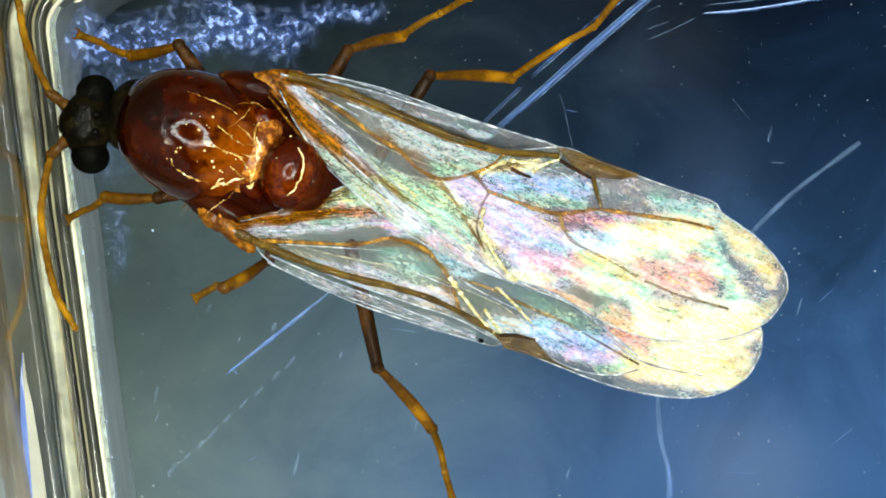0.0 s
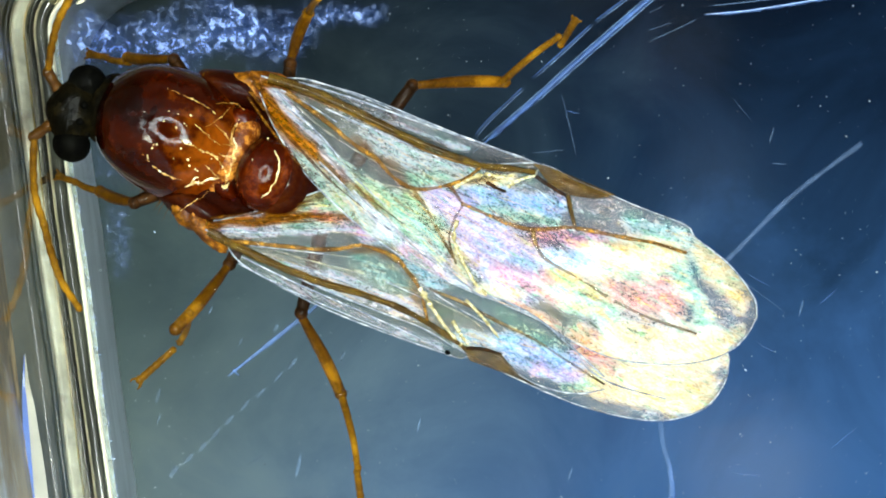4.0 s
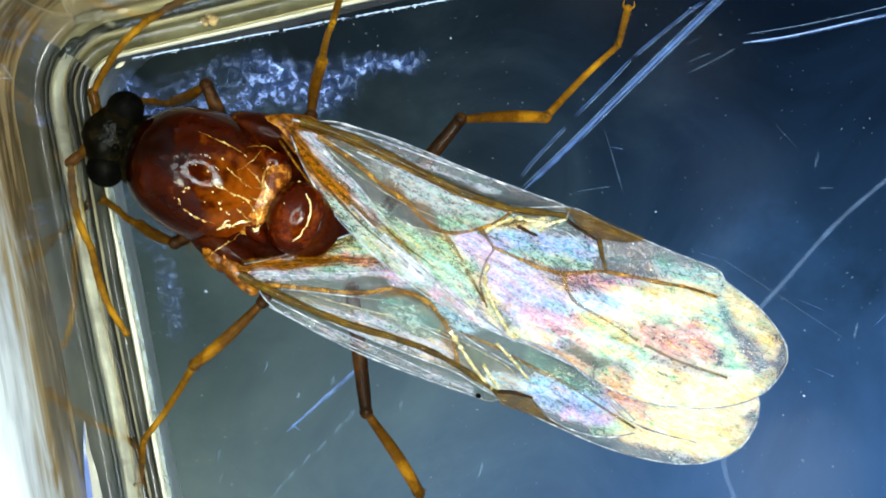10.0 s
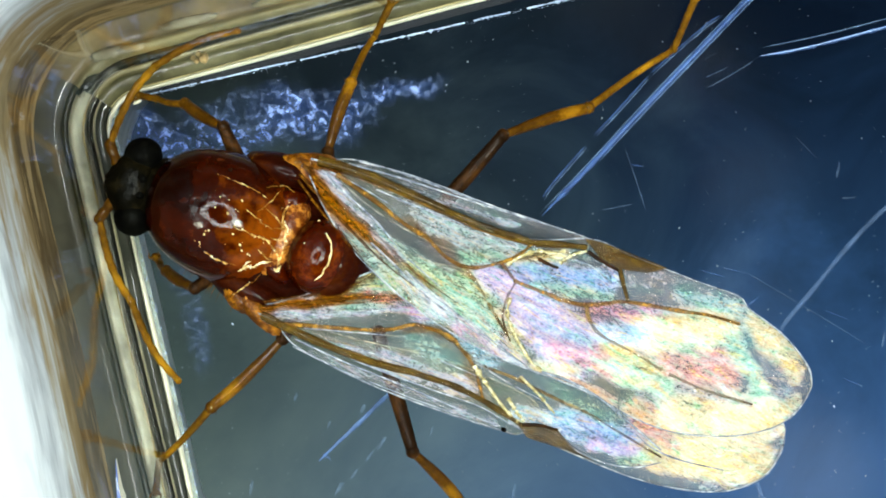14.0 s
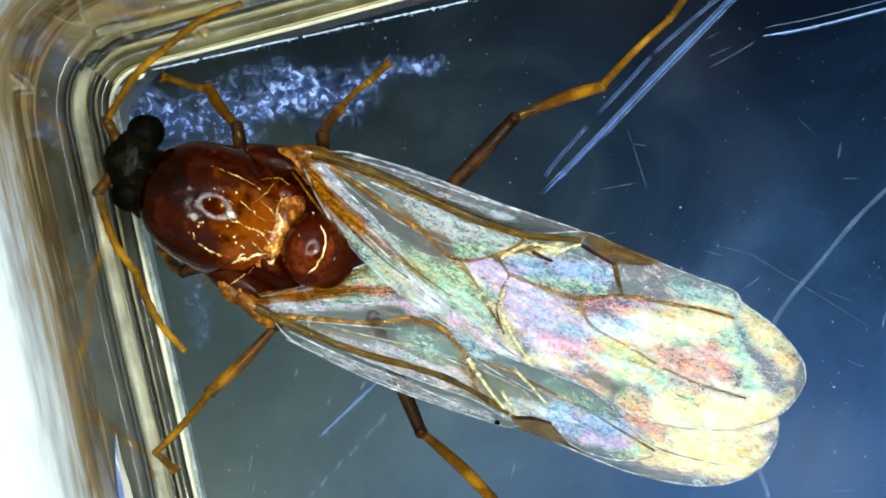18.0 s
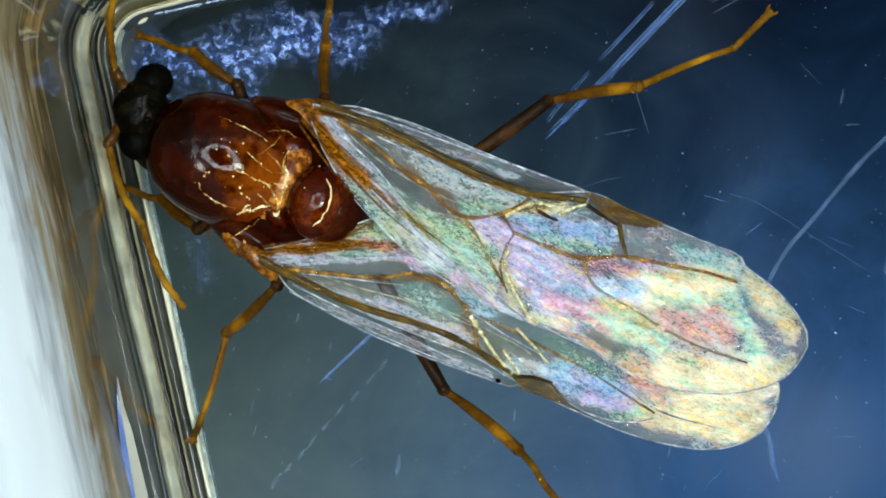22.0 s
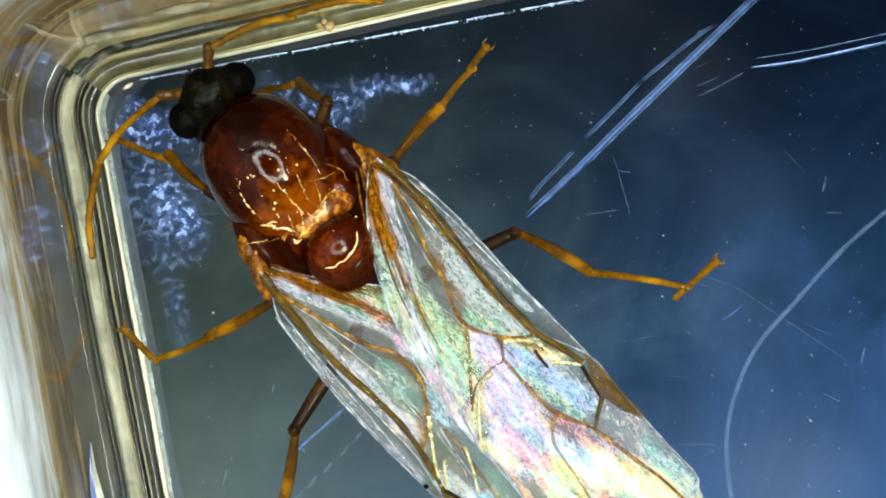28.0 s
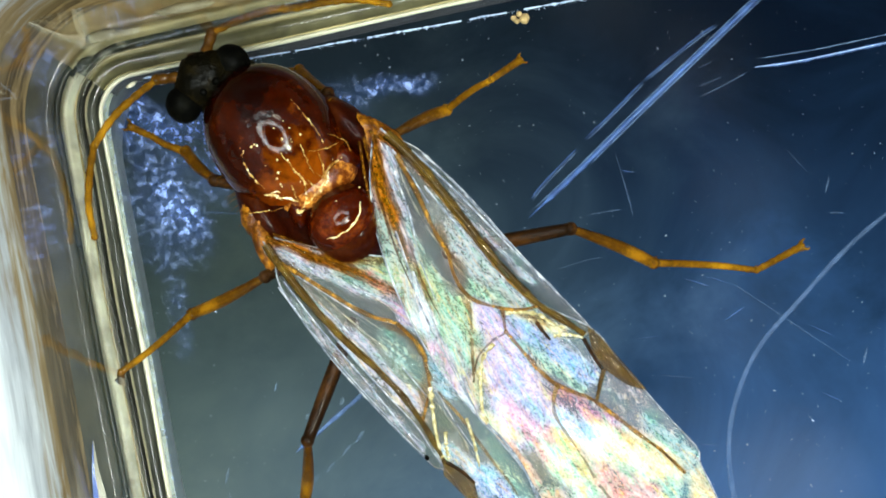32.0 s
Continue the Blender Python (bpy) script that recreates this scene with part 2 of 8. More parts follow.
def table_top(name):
    """Blue stage plate: light-to-dark gradient painted into its colour, dark at the far side, greyer towards one
    corner, cloudy.
    """
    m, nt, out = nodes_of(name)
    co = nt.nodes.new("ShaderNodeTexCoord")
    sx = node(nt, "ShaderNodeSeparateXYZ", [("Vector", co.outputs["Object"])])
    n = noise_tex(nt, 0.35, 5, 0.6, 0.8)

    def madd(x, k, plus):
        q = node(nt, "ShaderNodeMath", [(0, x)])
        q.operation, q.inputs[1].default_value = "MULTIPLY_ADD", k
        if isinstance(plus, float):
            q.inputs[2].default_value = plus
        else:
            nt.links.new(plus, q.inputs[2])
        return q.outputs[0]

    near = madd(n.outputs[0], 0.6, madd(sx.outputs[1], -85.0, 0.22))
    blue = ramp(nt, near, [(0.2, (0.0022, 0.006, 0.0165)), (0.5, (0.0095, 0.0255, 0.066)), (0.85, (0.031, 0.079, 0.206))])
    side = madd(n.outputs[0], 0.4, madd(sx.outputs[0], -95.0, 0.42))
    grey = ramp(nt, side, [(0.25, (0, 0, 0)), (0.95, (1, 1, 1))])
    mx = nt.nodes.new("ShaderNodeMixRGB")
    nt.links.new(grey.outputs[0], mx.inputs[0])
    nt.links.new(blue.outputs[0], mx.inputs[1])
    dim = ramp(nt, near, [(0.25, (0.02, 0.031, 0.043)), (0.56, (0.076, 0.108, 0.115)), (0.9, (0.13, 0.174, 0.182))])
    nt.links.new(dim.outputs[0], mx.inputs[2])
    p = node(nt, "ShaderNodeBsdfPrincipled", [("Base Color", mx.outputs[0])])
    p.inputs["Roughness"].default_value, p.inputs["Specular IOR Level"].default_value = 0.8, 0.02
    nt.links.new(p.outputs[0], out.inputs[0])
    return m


def wall_skin(name):
    """Thick clear wall, its refracted light painted in: brown low down, milky white higher up, with moulding lines."""
    m, nt, out = nodes_of(name)
    co = nt.nodes.new("ShaderNodeTexCoord")
    sx = node(nt, "ShaderNodeSeparateXYZ", [("Vector", co.outputs["Object"])])
    n = noise_tex(nt, 0.8, 4, 0.6, 0.6, (1, 1, 2))
    lines = noise_tex(nt, 3.0, 4, 0.6, 0.3, (0.06, 0.06, 1))
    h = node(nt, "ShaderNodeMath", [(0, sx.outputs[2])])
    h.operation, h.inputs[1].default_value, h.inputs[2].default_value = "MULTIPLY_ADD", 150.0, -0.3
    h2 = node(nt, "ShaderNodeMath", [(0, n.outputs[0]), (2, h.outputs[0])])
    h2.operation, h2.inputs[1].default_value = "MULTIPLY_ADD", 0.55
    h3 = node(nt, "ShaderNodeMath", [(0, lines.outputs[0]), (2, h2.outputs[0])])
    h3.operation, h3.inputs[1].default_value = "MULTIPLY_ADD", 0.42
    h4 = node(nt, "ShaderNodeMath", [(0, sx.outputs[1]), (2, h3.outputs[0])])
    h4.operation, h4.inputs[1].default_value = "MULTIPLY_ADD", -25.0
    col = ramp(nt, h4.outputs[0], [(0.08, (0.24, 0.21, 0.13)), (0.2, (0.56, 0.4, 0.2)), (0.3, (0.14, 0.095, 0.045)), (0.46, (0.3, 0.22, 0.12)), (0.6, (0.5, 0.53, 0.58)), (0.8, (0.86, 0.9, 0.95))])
    p = node(nt, "ShaderNodeBsdfPrincipled", [("Base Color", col.outputs[0])])
    p.inputs["Roughness"].default_value = 0.1
    tr = node(nt, "ShaderNodeBsdfTranslucent", [("Color", col.outputs[0])])
    mx = node(nt, "ShaderNodeMixShader", [(1, p.outputs[0]), (2, tr.outputs[0])])
    mx.inputs[0].default_value = 0.45
    nt.links.new(mx.outputs[0], out.inputs[0])
    return m


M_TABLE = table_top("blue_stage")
M_CLEAR = clear_sheet("clear_plastic")
M_FACE = wall_face("clear_wall_face")
# clear foot plastic: refracted light and dark painted as band colours
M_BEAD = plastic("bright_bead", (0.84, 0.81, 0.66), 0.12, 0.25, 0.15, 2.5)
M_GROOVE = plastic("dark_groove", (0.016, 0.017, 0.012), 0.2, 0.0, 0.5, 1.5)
M_GROOVEDIM = plastic("dim_groove", (0.036, 0.038, 0.03), 0.12, 0.0, 0.6, 1.2)
M_SHADEGAP = plastic("shade_gap", (0.003, 0.005, 0.012), 0.7, 0.0, 0.4, 2, clear=0.35)
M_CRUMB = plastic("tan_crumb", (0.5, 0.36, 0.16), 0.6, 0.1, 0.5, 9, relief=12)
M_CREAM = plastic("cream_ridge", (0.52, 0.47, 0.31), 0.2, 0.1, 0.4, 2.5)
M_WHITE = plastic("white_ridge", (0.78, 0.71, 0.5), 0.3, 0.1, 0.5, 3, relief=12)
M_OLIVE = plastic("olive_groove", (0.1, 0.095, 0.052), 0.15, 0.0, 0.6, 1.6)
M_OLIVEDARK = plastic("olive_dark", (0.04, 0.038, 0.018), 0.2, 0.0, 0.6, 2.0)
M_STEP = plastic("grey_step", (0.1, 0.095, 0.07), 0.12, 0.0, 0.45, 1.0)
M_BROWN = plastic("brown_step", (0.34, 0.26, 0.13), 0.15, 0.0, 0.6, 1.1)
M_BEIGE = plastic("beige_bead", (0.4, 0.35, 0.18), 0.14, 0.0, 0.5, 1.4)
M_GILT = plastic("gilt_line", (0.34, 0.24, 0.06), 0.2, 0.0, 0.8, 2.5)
M_SEAM = plastic("seam_green", (0.2, 0.25, 0.2), 0.3, 0.0, 0.6, 6, clear=0.35)
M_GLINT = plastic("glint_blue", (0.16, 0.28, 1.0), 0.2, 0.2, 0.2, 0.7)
M_WALL = wall_skin("graded_wall")
M_RIM = plastic("white_wall", (0.72, 0.75, 0.8), 0.3, 0.4, 0.2, 0.4, (1, 1, 6))
M_SCRATCH = plastic("scratch_blue", (0.2, 0.34, 0.95), 0.4, 0.0, 0.7, 5, clear=0.84)
M_FAINT = plastic("scratch_faint", (0.1, 0.22, 0.85), 0.5, 0.0, 0.6, 5, clear=0.9)
M_THIN = plastic("scratch_thin", (0.2, 0.32, 0.8), 0.5, 0.0, 0.8, 6, clear=0.945)
M_GOUGE = plastic("gouge_haze", (0.22, 0.36, 0.85), 0.5, 0.0, 0.7, 8, clear=0.94)
M_FINE = plastic("scratch_fine", (0.24, 0.38, 0.95), 0.4, 0.0, 0.7, 9, clear=0.78)
M_HAIR = plastic("pale_hair", (0.2, 0.32, 0.6), 0.5, 0.0, 0.5, 4, clear=0.92)
M_SMEAR = frost_film("frost_film")
M_FLAKE = plastic("bright_flake", (0.46, 0.58, 1.0), 0.15, 0.0, 0.3, 4, clear=0.1)
M_DUST = plastic("dust_pale", (0.4, 0.5, 0.8), 0.4, 0.0, 0.7, 0.6, clear=0.5)
M_SHELL = chitin("red_brown_shell", (0.005, 0.0008, 0.0002), (0.027, 0.0055, 0.0006), (0.19, 0.08, 0.01), 0.5, 1.6, 11, 10, 1.0, 0.1, 0.005, along=0.26, lacquer=(0.78, 0.42, 0.18), coat_ior=1.24)
M_DARKSHELL = chitin("dark_red_shell", (0.003, 0.0004, 0.0002), (0.016, 0.002, 0.0004), (0.04, 0.008, 0.0005), 0.45, 2.2, 24, 8, 0.1, 0.05, 0.015)
M_STIGMA = chitin("wing_spot", (0.014, 0.007, 0.0008), (0.06, 0.032, 0.003), (0.16, 0.095, 0.01), 0.4, 5, 34, 10, 0.2, 0, 0.02, clear=0.28)
M_VEINORANGE = chitin("vein_orange", (0.03, 0.011, 0.001), (0.15, 0.065, 0.006), (0.42, 0.22, 0.03), 0.4, 9, 40, 8, 0.2, 0, 0.02, clear=0.3)
M_ROOT = chitin("root_vein", (0.012, 0.0035, 0.0003), (0.065, 0.021, 0.001), (0.3, 0.115, 0.006), 0.5, 14, 50, 8, 0.12, 0, 0.02, clear=0.55)
M_SCUT = chitin("amber_shell", (0.008, 0.0012, 0.0003), (0.046, 0.009, 0.001), (0.24, 0.09, 0.01), 0.5, 2.0, 20, 12, 1.0, 0.1, 0.005, lacquer=(0.78, 0.42, 0.18), coat_ior=1.24)
M_ORANGE = chitin("orange_joint", (0.014, 0.003, 0.0002), (0.08, 0.024, 0.0012), (0.36, 0.14, 0.01), 0.45, 6, 30, 16, 0.25, 0.05, 0.02)
M_HEAD = chitin("black_shell", (0.0007, 0.0007, 0.0003), (0.0018, 0.0015, 0.0006), (0.009, 0.0065, 0.002), 0.6, 5, 18, 30, 0.09, 0, 0.01)
M_EYE = chitin("eye_black", (0.0006, 0.0006, 0.0005), (0.001, 0.001, 0.0008), (0.003, 0.003, 0.002), 0.6, 6, 60, 8, 0.012, 0, 0.01)
M_LEGDARK = chitin("leg_dark", (0.003, 0.0014, 0.0005), (0.011, 0.0045, 0.0012), (0.05, 0.019, 0.004), 0.45, 4, 30, 6, 0.06, 0, 0.03)
M_LEG = chitin("leg_brown", (0.014, 0.005, 0.0003), (0.062, 0.024, 0.001), (0.2, 0.088, 0.004), 0.45, 2, 26, 8, 0.3, 0.05, 0.02)
M_FOOT = chitin("leg_amber", (0.04, 0.016, 0.001), (0.13, 0.058, 0.003), (0.28, 0.135, 0.007), 0.5, 2, 26, 8, 0.2, 0.05, 0.02)
M_VEIN = chitin("vein_brown", (0.012, 0.006, 0.001), (0.05, 0.025, 0.004), (0.17, 0.092, 0.016), 0.4, 2, 30, 6, 0.3)
M_VEINSOFT = chitin("vein_soft", (0.03, 0.014, 0.003), (0.1, 0.055, 0.012), (0.32, 0.2, 0.05), 0.35, 6, 30, 4, 0.4, clear=0.4)
# glints on crinkled veins are painted in as pale gold
M_VEINGOLD = chitin("vein_gold", (0.06, 0.035, 0.008), (0.42, 0.36, 0.16), (0.95, 0.92, 0.7), 0.3, 12, 30, 8, 0.6, clear=0.3)
M_PLEAT = chitin("pleat_pale", (0.05, 0.06, 0.08), (0.22, 0.25, 0.32), (0.7, 0.72, 0.75), 0.35, 9, 40, 8, 0.5, clear=0.3)
M_AMBER = chitin("amber_plate", (0.02, 0.004, 0.001), (0.13, 0.036, 0.004), (0.6, 0.3, 0.055), 0.3, 9, 34, 18, 0.5, 0.1, lacquer=(0.75, 0.42, 0.14))
M_SUTURE = chitin("gold_seam", (0.06, 0.018, 0.003), (0.24, 0.1, 0.014), (0.85, 0.58, 0.2), 0.25, 9, 30, 6, 0.5)
M_FLECK = chitin("pale_fleck", (0.35, 0.2, 0.06), (0.7, 0.52, 0.22), (0.95, 0.88, 0.6), 0.25, 12, 40, 8, 0.8)
M_WING = membrane("wing_skin")
M_HIND = membrane("wing_skin_hind", 0.8)


# ---- mesh helpers: all lengths in millimetres ----
def finish(name, bm, material, parent=None, label="", smooth=True):
    for v in bm.verts:
        v.co *= MM
    me = bpy.data.meshes.new(name)
    bm.to_mesh(me)
    bm.free()
    me.materials.append(material)
    if smooth:
        me.polygons.foreach_set("use_smooth", [True] * len(me.polygons))
    ob = new(name, me)
    if parent is not None:
        ob.parent = parent
    if label:
        tagged(ob, label)
    return ob


def part(name, bm, material, parent, label=""):
    return finish(name, bm, material, parent, label)


def spline(points, n):
    """n + 1 points evenly spread on a smooth curve through the given ones."""
    pts = [Vector(p) for p in points]
    ext = [pts[0] * 2 - pts[1]] + pts + [pts[-1] * 2 - pts[-2]]
    dense = []
    for i in range(len(pts) - 1):
        a, b, c, d = ext[i:i + 4]
        for k in range(12):
            t = k / 12
            dense.append(0.5 * ((2 * b) + (c - a) * t + (2 * a - 5 * b + 4 * c - d) * t * t + (3 * b - a - 3 * c + d) * t ** 3))
    dense.append(pts[-1])
    run = [0.0]
    for p, q in zip(dense, dense[1:]):
        run.append(run[-1] + (q - p).length)
    out, j = [], 0
    for i in range(n + 1):
        want = run[-1] * i / n
        while j < len(run) - 2 and run[j + 1] < want:
            j += 1
        f = (want - run[j]) / max(1e-9, run[j + 1] - run[j])
        out.append(dense[j].lerp(dense[j + 1], min(1, f)))
    return out


def tube(bm, pts, radius, sides=8, flat=1.0):
    """A round bar along the points; radius(f) for f from 0 to 1; flat squashes it upright."""
    rings, n = [], len(pts)
    for i, p in enumerate(pts):
        d = (pts[min(i + 1, n - 1)] - pts[max(i - 1, 0)]).normalized()
        side = d.cross(Vector((0, 0, 1)))
        side = side.normalized() if side.length > 1e-4 else Vector((0, 1, 0))
        up = side.cross(d)
        r = radius(i / (n - 1))
        rings.append([bm.verts.new(p + side * r * math.cos(a) + up * r * flat * math.sin(a)) for a in [2 * math.pi * k / sides for k in range(sides)]])
    for a, b in zip(rings, rings[1:]):
        for k in range(sides):
            bm.faces.new((a[k], a[(k + 1) % sides], b[(k + 1) % sides], b[k]))
    bm.faces.new(rings[0][::-1])
    bm.faces.new(rings[-1])


def blob(bm, centre, radii, turn=0.0, rough=0.0, freq=2.0, rings=20, sides=32, shape=None):
    """A rounded body; shape(p) may push its unit-sphere points about before scaling."""
    rot = Matrix.Rotation(radians(turn), 3, "Z")
    rows = []
    for i in range(rings + 1):
        th = math.pi * i / rings
        row = []
        for k in range(sides if 0 < i < rings else 1):
            ph = 2 * math.pi * k / sides
            p = Vector((math.cos(th) * -1, math.sin(th) * math.cos(ph), math.sin(th) * math.sin(ph)))
            if shape:
                p = shape(p)
            if rough:
                p = p * (1 + rough * noise.noise(p * freq + Vector(centre)))
            row.append(bm.verts.new(rot @ Vector((p.x * radii[0], p.y * radii[1], p.z * radii[2])) + Vector(centre)))
        rows.append(row)
    for a, b in zip(rows, rows[1:]):
        for k in range(sides):
            q = [a[k % len(a)], a[(k + 1) % len(a)], b[(k + 1) % len(b)], b[k % len(b)]]
            u = []
            for v in q:
                if v not in u:
                    u.append(v)
            if len(u) > 2:
                bm.faces.new(u[::-1])


# ---- the ground: table and box ----
def sheet(u, v, z=0.0):
    """A place on the box's floor, set to fit the camera's view: plan units of 1/156.8 mm, v towards the near side; z in
    mm.
    """
    k = (EYE_Z - z) / EYE_Z / 156.8
    return Vector(((u - 784) * k, (441 - v) * k, z))


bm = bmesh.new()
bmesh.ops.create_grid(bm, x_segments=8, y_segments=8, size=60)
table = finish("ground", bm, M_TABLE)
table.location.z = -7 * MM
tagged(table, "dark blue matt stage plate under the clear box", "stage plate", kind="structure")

box = new("specimen_box")
tagged(box, "clear moulded plastic box with ridged foot and rounded corners", "plastic box")
CORNERS = [(175, 176), (3600, -728), (4193, 1865), (768, 2770)]
N_ARC = 10


def box_ring(d, z, base=72):
    """The box's rounded outline, moved outwards by d plan units, at the height z."""
    out = []
    for i in range(4):
        p, a, b = Vector(CORNERS[i]), Vector(CORNERS[i - 1]), Vector(CORNERS[(i + 1) % 4])
        da, db = (a - p).normalized(), (b - p).normalized()
        half = da.angle(db) / 2
        mid = p + (da + db).normalized() * (base / math.sin(half))
        s, e = -(db - da * da.dot(db)).normalized(), -(da - db * da.dot(db)).normalized()
        for k in range(N_ARC + 1):
            n = s.slerp(e, k / N_ARC)
            q = mid + n * (base + d)
            out.append(Vector(((q.x - 784) / 156.8, (441 - q.y) / 156.8, z)))
    return out


def sweep(profile, side="round", steps=24):
    """A strip along the box's wall, from a profile of (offset in plan units, height in mm): round it all, or along the
    side wall alone, or along the rest."""
    bm = bmesh.new()
    rows = []
    for d, z in profile:
        ring = box_ring(d, z)
        full = []
        for i, p in enumerate(ring):
            q = ring[(i + 1) % len(ring)]
            m = steps if i % (N_ARC + 1) == N_ARC else 1
            for k in range(m):
                r = p.lerp(q, k / m)
                w = noise.noise(Vector((r.x * 0.6, r.y * 0.6, d * 0.03))) * 0.02 + noise.noise(Vector((r.x * 3.1, r.y * 3.1, d * 0.1))) * 0.007
                full.append(r + Vector((w, w, 0)))
        half = N_ARC // 2
        last = len(full) - steps
        full = full[half:] + full[:half + 1] if side == "round" else (full[last:] + full[:half + 1] if side == "flank" else full[half:last + 1])
        rows.append([bm.verts.new(p) for p in full])
    n = len(rows[0])
    for a, b in zip(rows, rows[1:]):
        for k in range(n - 1):
            bm.faces.new((a[k], b[k], b[k + 1], a[k + 1]))
    return bm


def arch(d0, d1, z0, h, n=6):
    return [(d0 + (d1 - d0) * i / n, z0 + h * math.sin(math.pi * i / n)) for i in range(n + 1)]


bm = bmesh.new()
bm.faces.new([bm.verts.new(p) for p in box_ring(2, 0.0)])
panel = part("floor_panel", bm, M_CLEAR, box, "clear scratched plastic floor")
part("foot_bead", sweep(arch(-4, 4, 0.0, 0.05), "flank"), M_BEAD, box, "bright thin bead along the foot")
part("foot_bead", sweep(arch(-4, 4, 0.0, 0.05), "rest"), M_BEAD, box, "bright thin bead along the foot")
part("foot_bead", sweep(arch(4, 8, -0.01, 0.03), "rest"), M_BEIGE, box, "dull second bead")
# shade at the wall's root is painted here as a dark strip
part("foot_shade", sweep([(-17, 0.003), (-5, 0.006)], "rest"), M_SHADEGAP, box, "shade line painted inside the bead")
part("foot_seam", sweep([(-12, 0.004), (-5, 0.012)], "flank"), M_SEAM, box, "rough greenish seam beside the bead")
# refraction in the clear foot is painted: sharp white along the side wall, olive elsewhere
part("groove", sweep([(4, 0.0), (10, -0.08), (20, -0.08), (25, -0.02)], "flank"), M_GROOVEDIM, box, "dark olive-grey groove")
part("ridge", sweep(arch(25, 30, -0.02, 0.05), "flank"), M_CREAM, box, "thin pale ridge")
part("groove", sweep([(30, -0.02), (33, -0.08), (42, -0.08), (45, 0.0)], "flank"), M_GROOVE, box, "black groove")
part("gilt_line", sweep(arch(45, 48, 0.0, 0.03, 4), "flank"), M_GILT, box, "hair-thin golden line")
part("ridge", sweep(arch(48, 72, 0.0, 0.1, 8), "flank"), M_WHITE, box, "broad ridge, its brightness painted off-white")
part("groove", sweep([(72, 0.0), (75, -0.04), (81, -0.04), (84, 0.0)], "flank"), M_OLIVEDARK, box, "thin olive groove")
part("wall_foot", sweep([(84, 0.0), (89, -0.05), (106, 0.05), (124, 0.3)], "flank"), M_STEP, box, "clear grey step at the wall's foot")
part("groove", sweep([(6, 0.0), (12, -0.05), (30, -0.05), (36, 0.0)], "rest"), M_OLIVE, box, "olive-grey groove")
part("ridge", sweep(arch(36, 45, 0.0, 0.06), "rest"), M_BEIGE, box, "thin ridge painted beige")
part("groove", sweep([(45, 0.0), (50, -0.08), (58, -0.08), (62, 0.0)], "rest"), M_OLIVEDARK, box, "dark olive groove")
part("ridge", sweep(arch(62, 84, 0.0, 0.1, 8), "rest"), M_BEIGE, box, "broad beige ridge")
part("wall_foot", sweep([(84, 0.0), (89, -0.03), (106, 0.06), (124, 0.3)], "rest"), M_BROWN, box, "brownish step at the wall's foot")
# dark and pale blobs, and a painted glint, where the two runs meet
for u, v, radii, turn, mat, label in (
        (150, 150, (0.14, 0.06, 0.05), 50, M_GROOVE, "black smudge in the corner"), (158, 138, (0.1, 0.05, 0.05), 20, M_OLIVEDARK, ""), (143, 163, (0.09, 0.04, 0.04), 65, M_GROOVE, ""),
        (190, 92, (0.2, 0.07, 0.05), 16, M_CREAM, "pale lump on the wall's foot"), (232, 83, (0.22, 0.045, 0.05), 14, M_CREAM, ""),
        (330, 36, (0.3, 0.06, 0.05), 13, M_CREAM, ""), (470, 2, (0.16, 0.04, 0.04), 12, M_BEIGE, ""),
        (241, 177, (0.06, 0.024, 0.03), 35, M_BEAD, "glint painted as a bright dab inside the corner")):
    bm = bmesh.new()
    blob(bm, sheet(u, v, 0.06), radii, turn, 0.6, 3.5, 12, 16)
    part("foot_blob", bm, mat, box, label)
part("inner_face", sweep([(21, 0.1), (21.5, 1.2), (22, 2.4), (22.5, 3.6), (23, 4.8)]), M_FACE, box, "clear inner face of the wall, mirroring the insect")
part("wall", sweep([(124, 0.3), (126, 1.0), (127, 2.0), (128, 3.2), (129, 4.6), (130, 6.0), (132, 7.5)]), M_WALL, box, "clear plastic wall, its refracted light painted brown to milky white")
part("wall_outside", sweep([(132, 7.5), (160, 7.5), (160, -6.9), (128, -6.9), (124, 0.0)]), M_RIM, box, "milky rim and outer wall")
# a prism-like reflection on the wall, painted as white and blue strips
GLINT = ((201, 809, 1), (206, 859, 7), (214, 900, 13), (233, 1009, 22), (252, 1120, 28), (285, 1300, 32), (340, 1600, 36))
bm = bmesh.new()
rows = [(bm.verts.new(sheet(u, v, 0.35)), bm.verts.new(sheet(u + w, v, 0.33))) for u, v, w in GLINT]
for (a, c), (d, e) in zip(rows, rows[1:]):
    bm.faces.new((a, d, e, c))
part("glint_edge", bm, M_BEAD, box, "white glint strip painted at the wall's foot")
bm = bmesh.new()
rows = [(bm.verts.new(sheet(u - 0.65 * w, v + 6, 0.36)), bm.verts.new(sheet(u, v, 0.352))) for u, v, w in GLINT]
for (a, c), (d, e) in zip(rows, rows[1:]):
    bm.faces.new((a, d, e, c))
part("glint_edge", bm, M_GLINT, box, "blue glint strip painted beside it")


def scratch(points, width, material, name="scratch", n=24, wob=1.5):
    bm = bmesh.new()
    pts = spline([sheet(u, v, 0.012) for u, v in points], n)
    for i, p in enumerate(pts):
        p.x += 0.0064 * wob * noise.noise(Vector((i * 0.7, points[0][0], 0)))
    tube(bm, pts, lambda f: width * 0.0064 * (0.25 + 0.75 * math.sin(math.pi * min(1, max(0, f * 0.94 + 0.03)))) * (0.75 + 0.5 * noise.noise(Vector((f * 9, points[0][1], 3)))), 5, 0.12)
    return part(name, bm, material, panel)


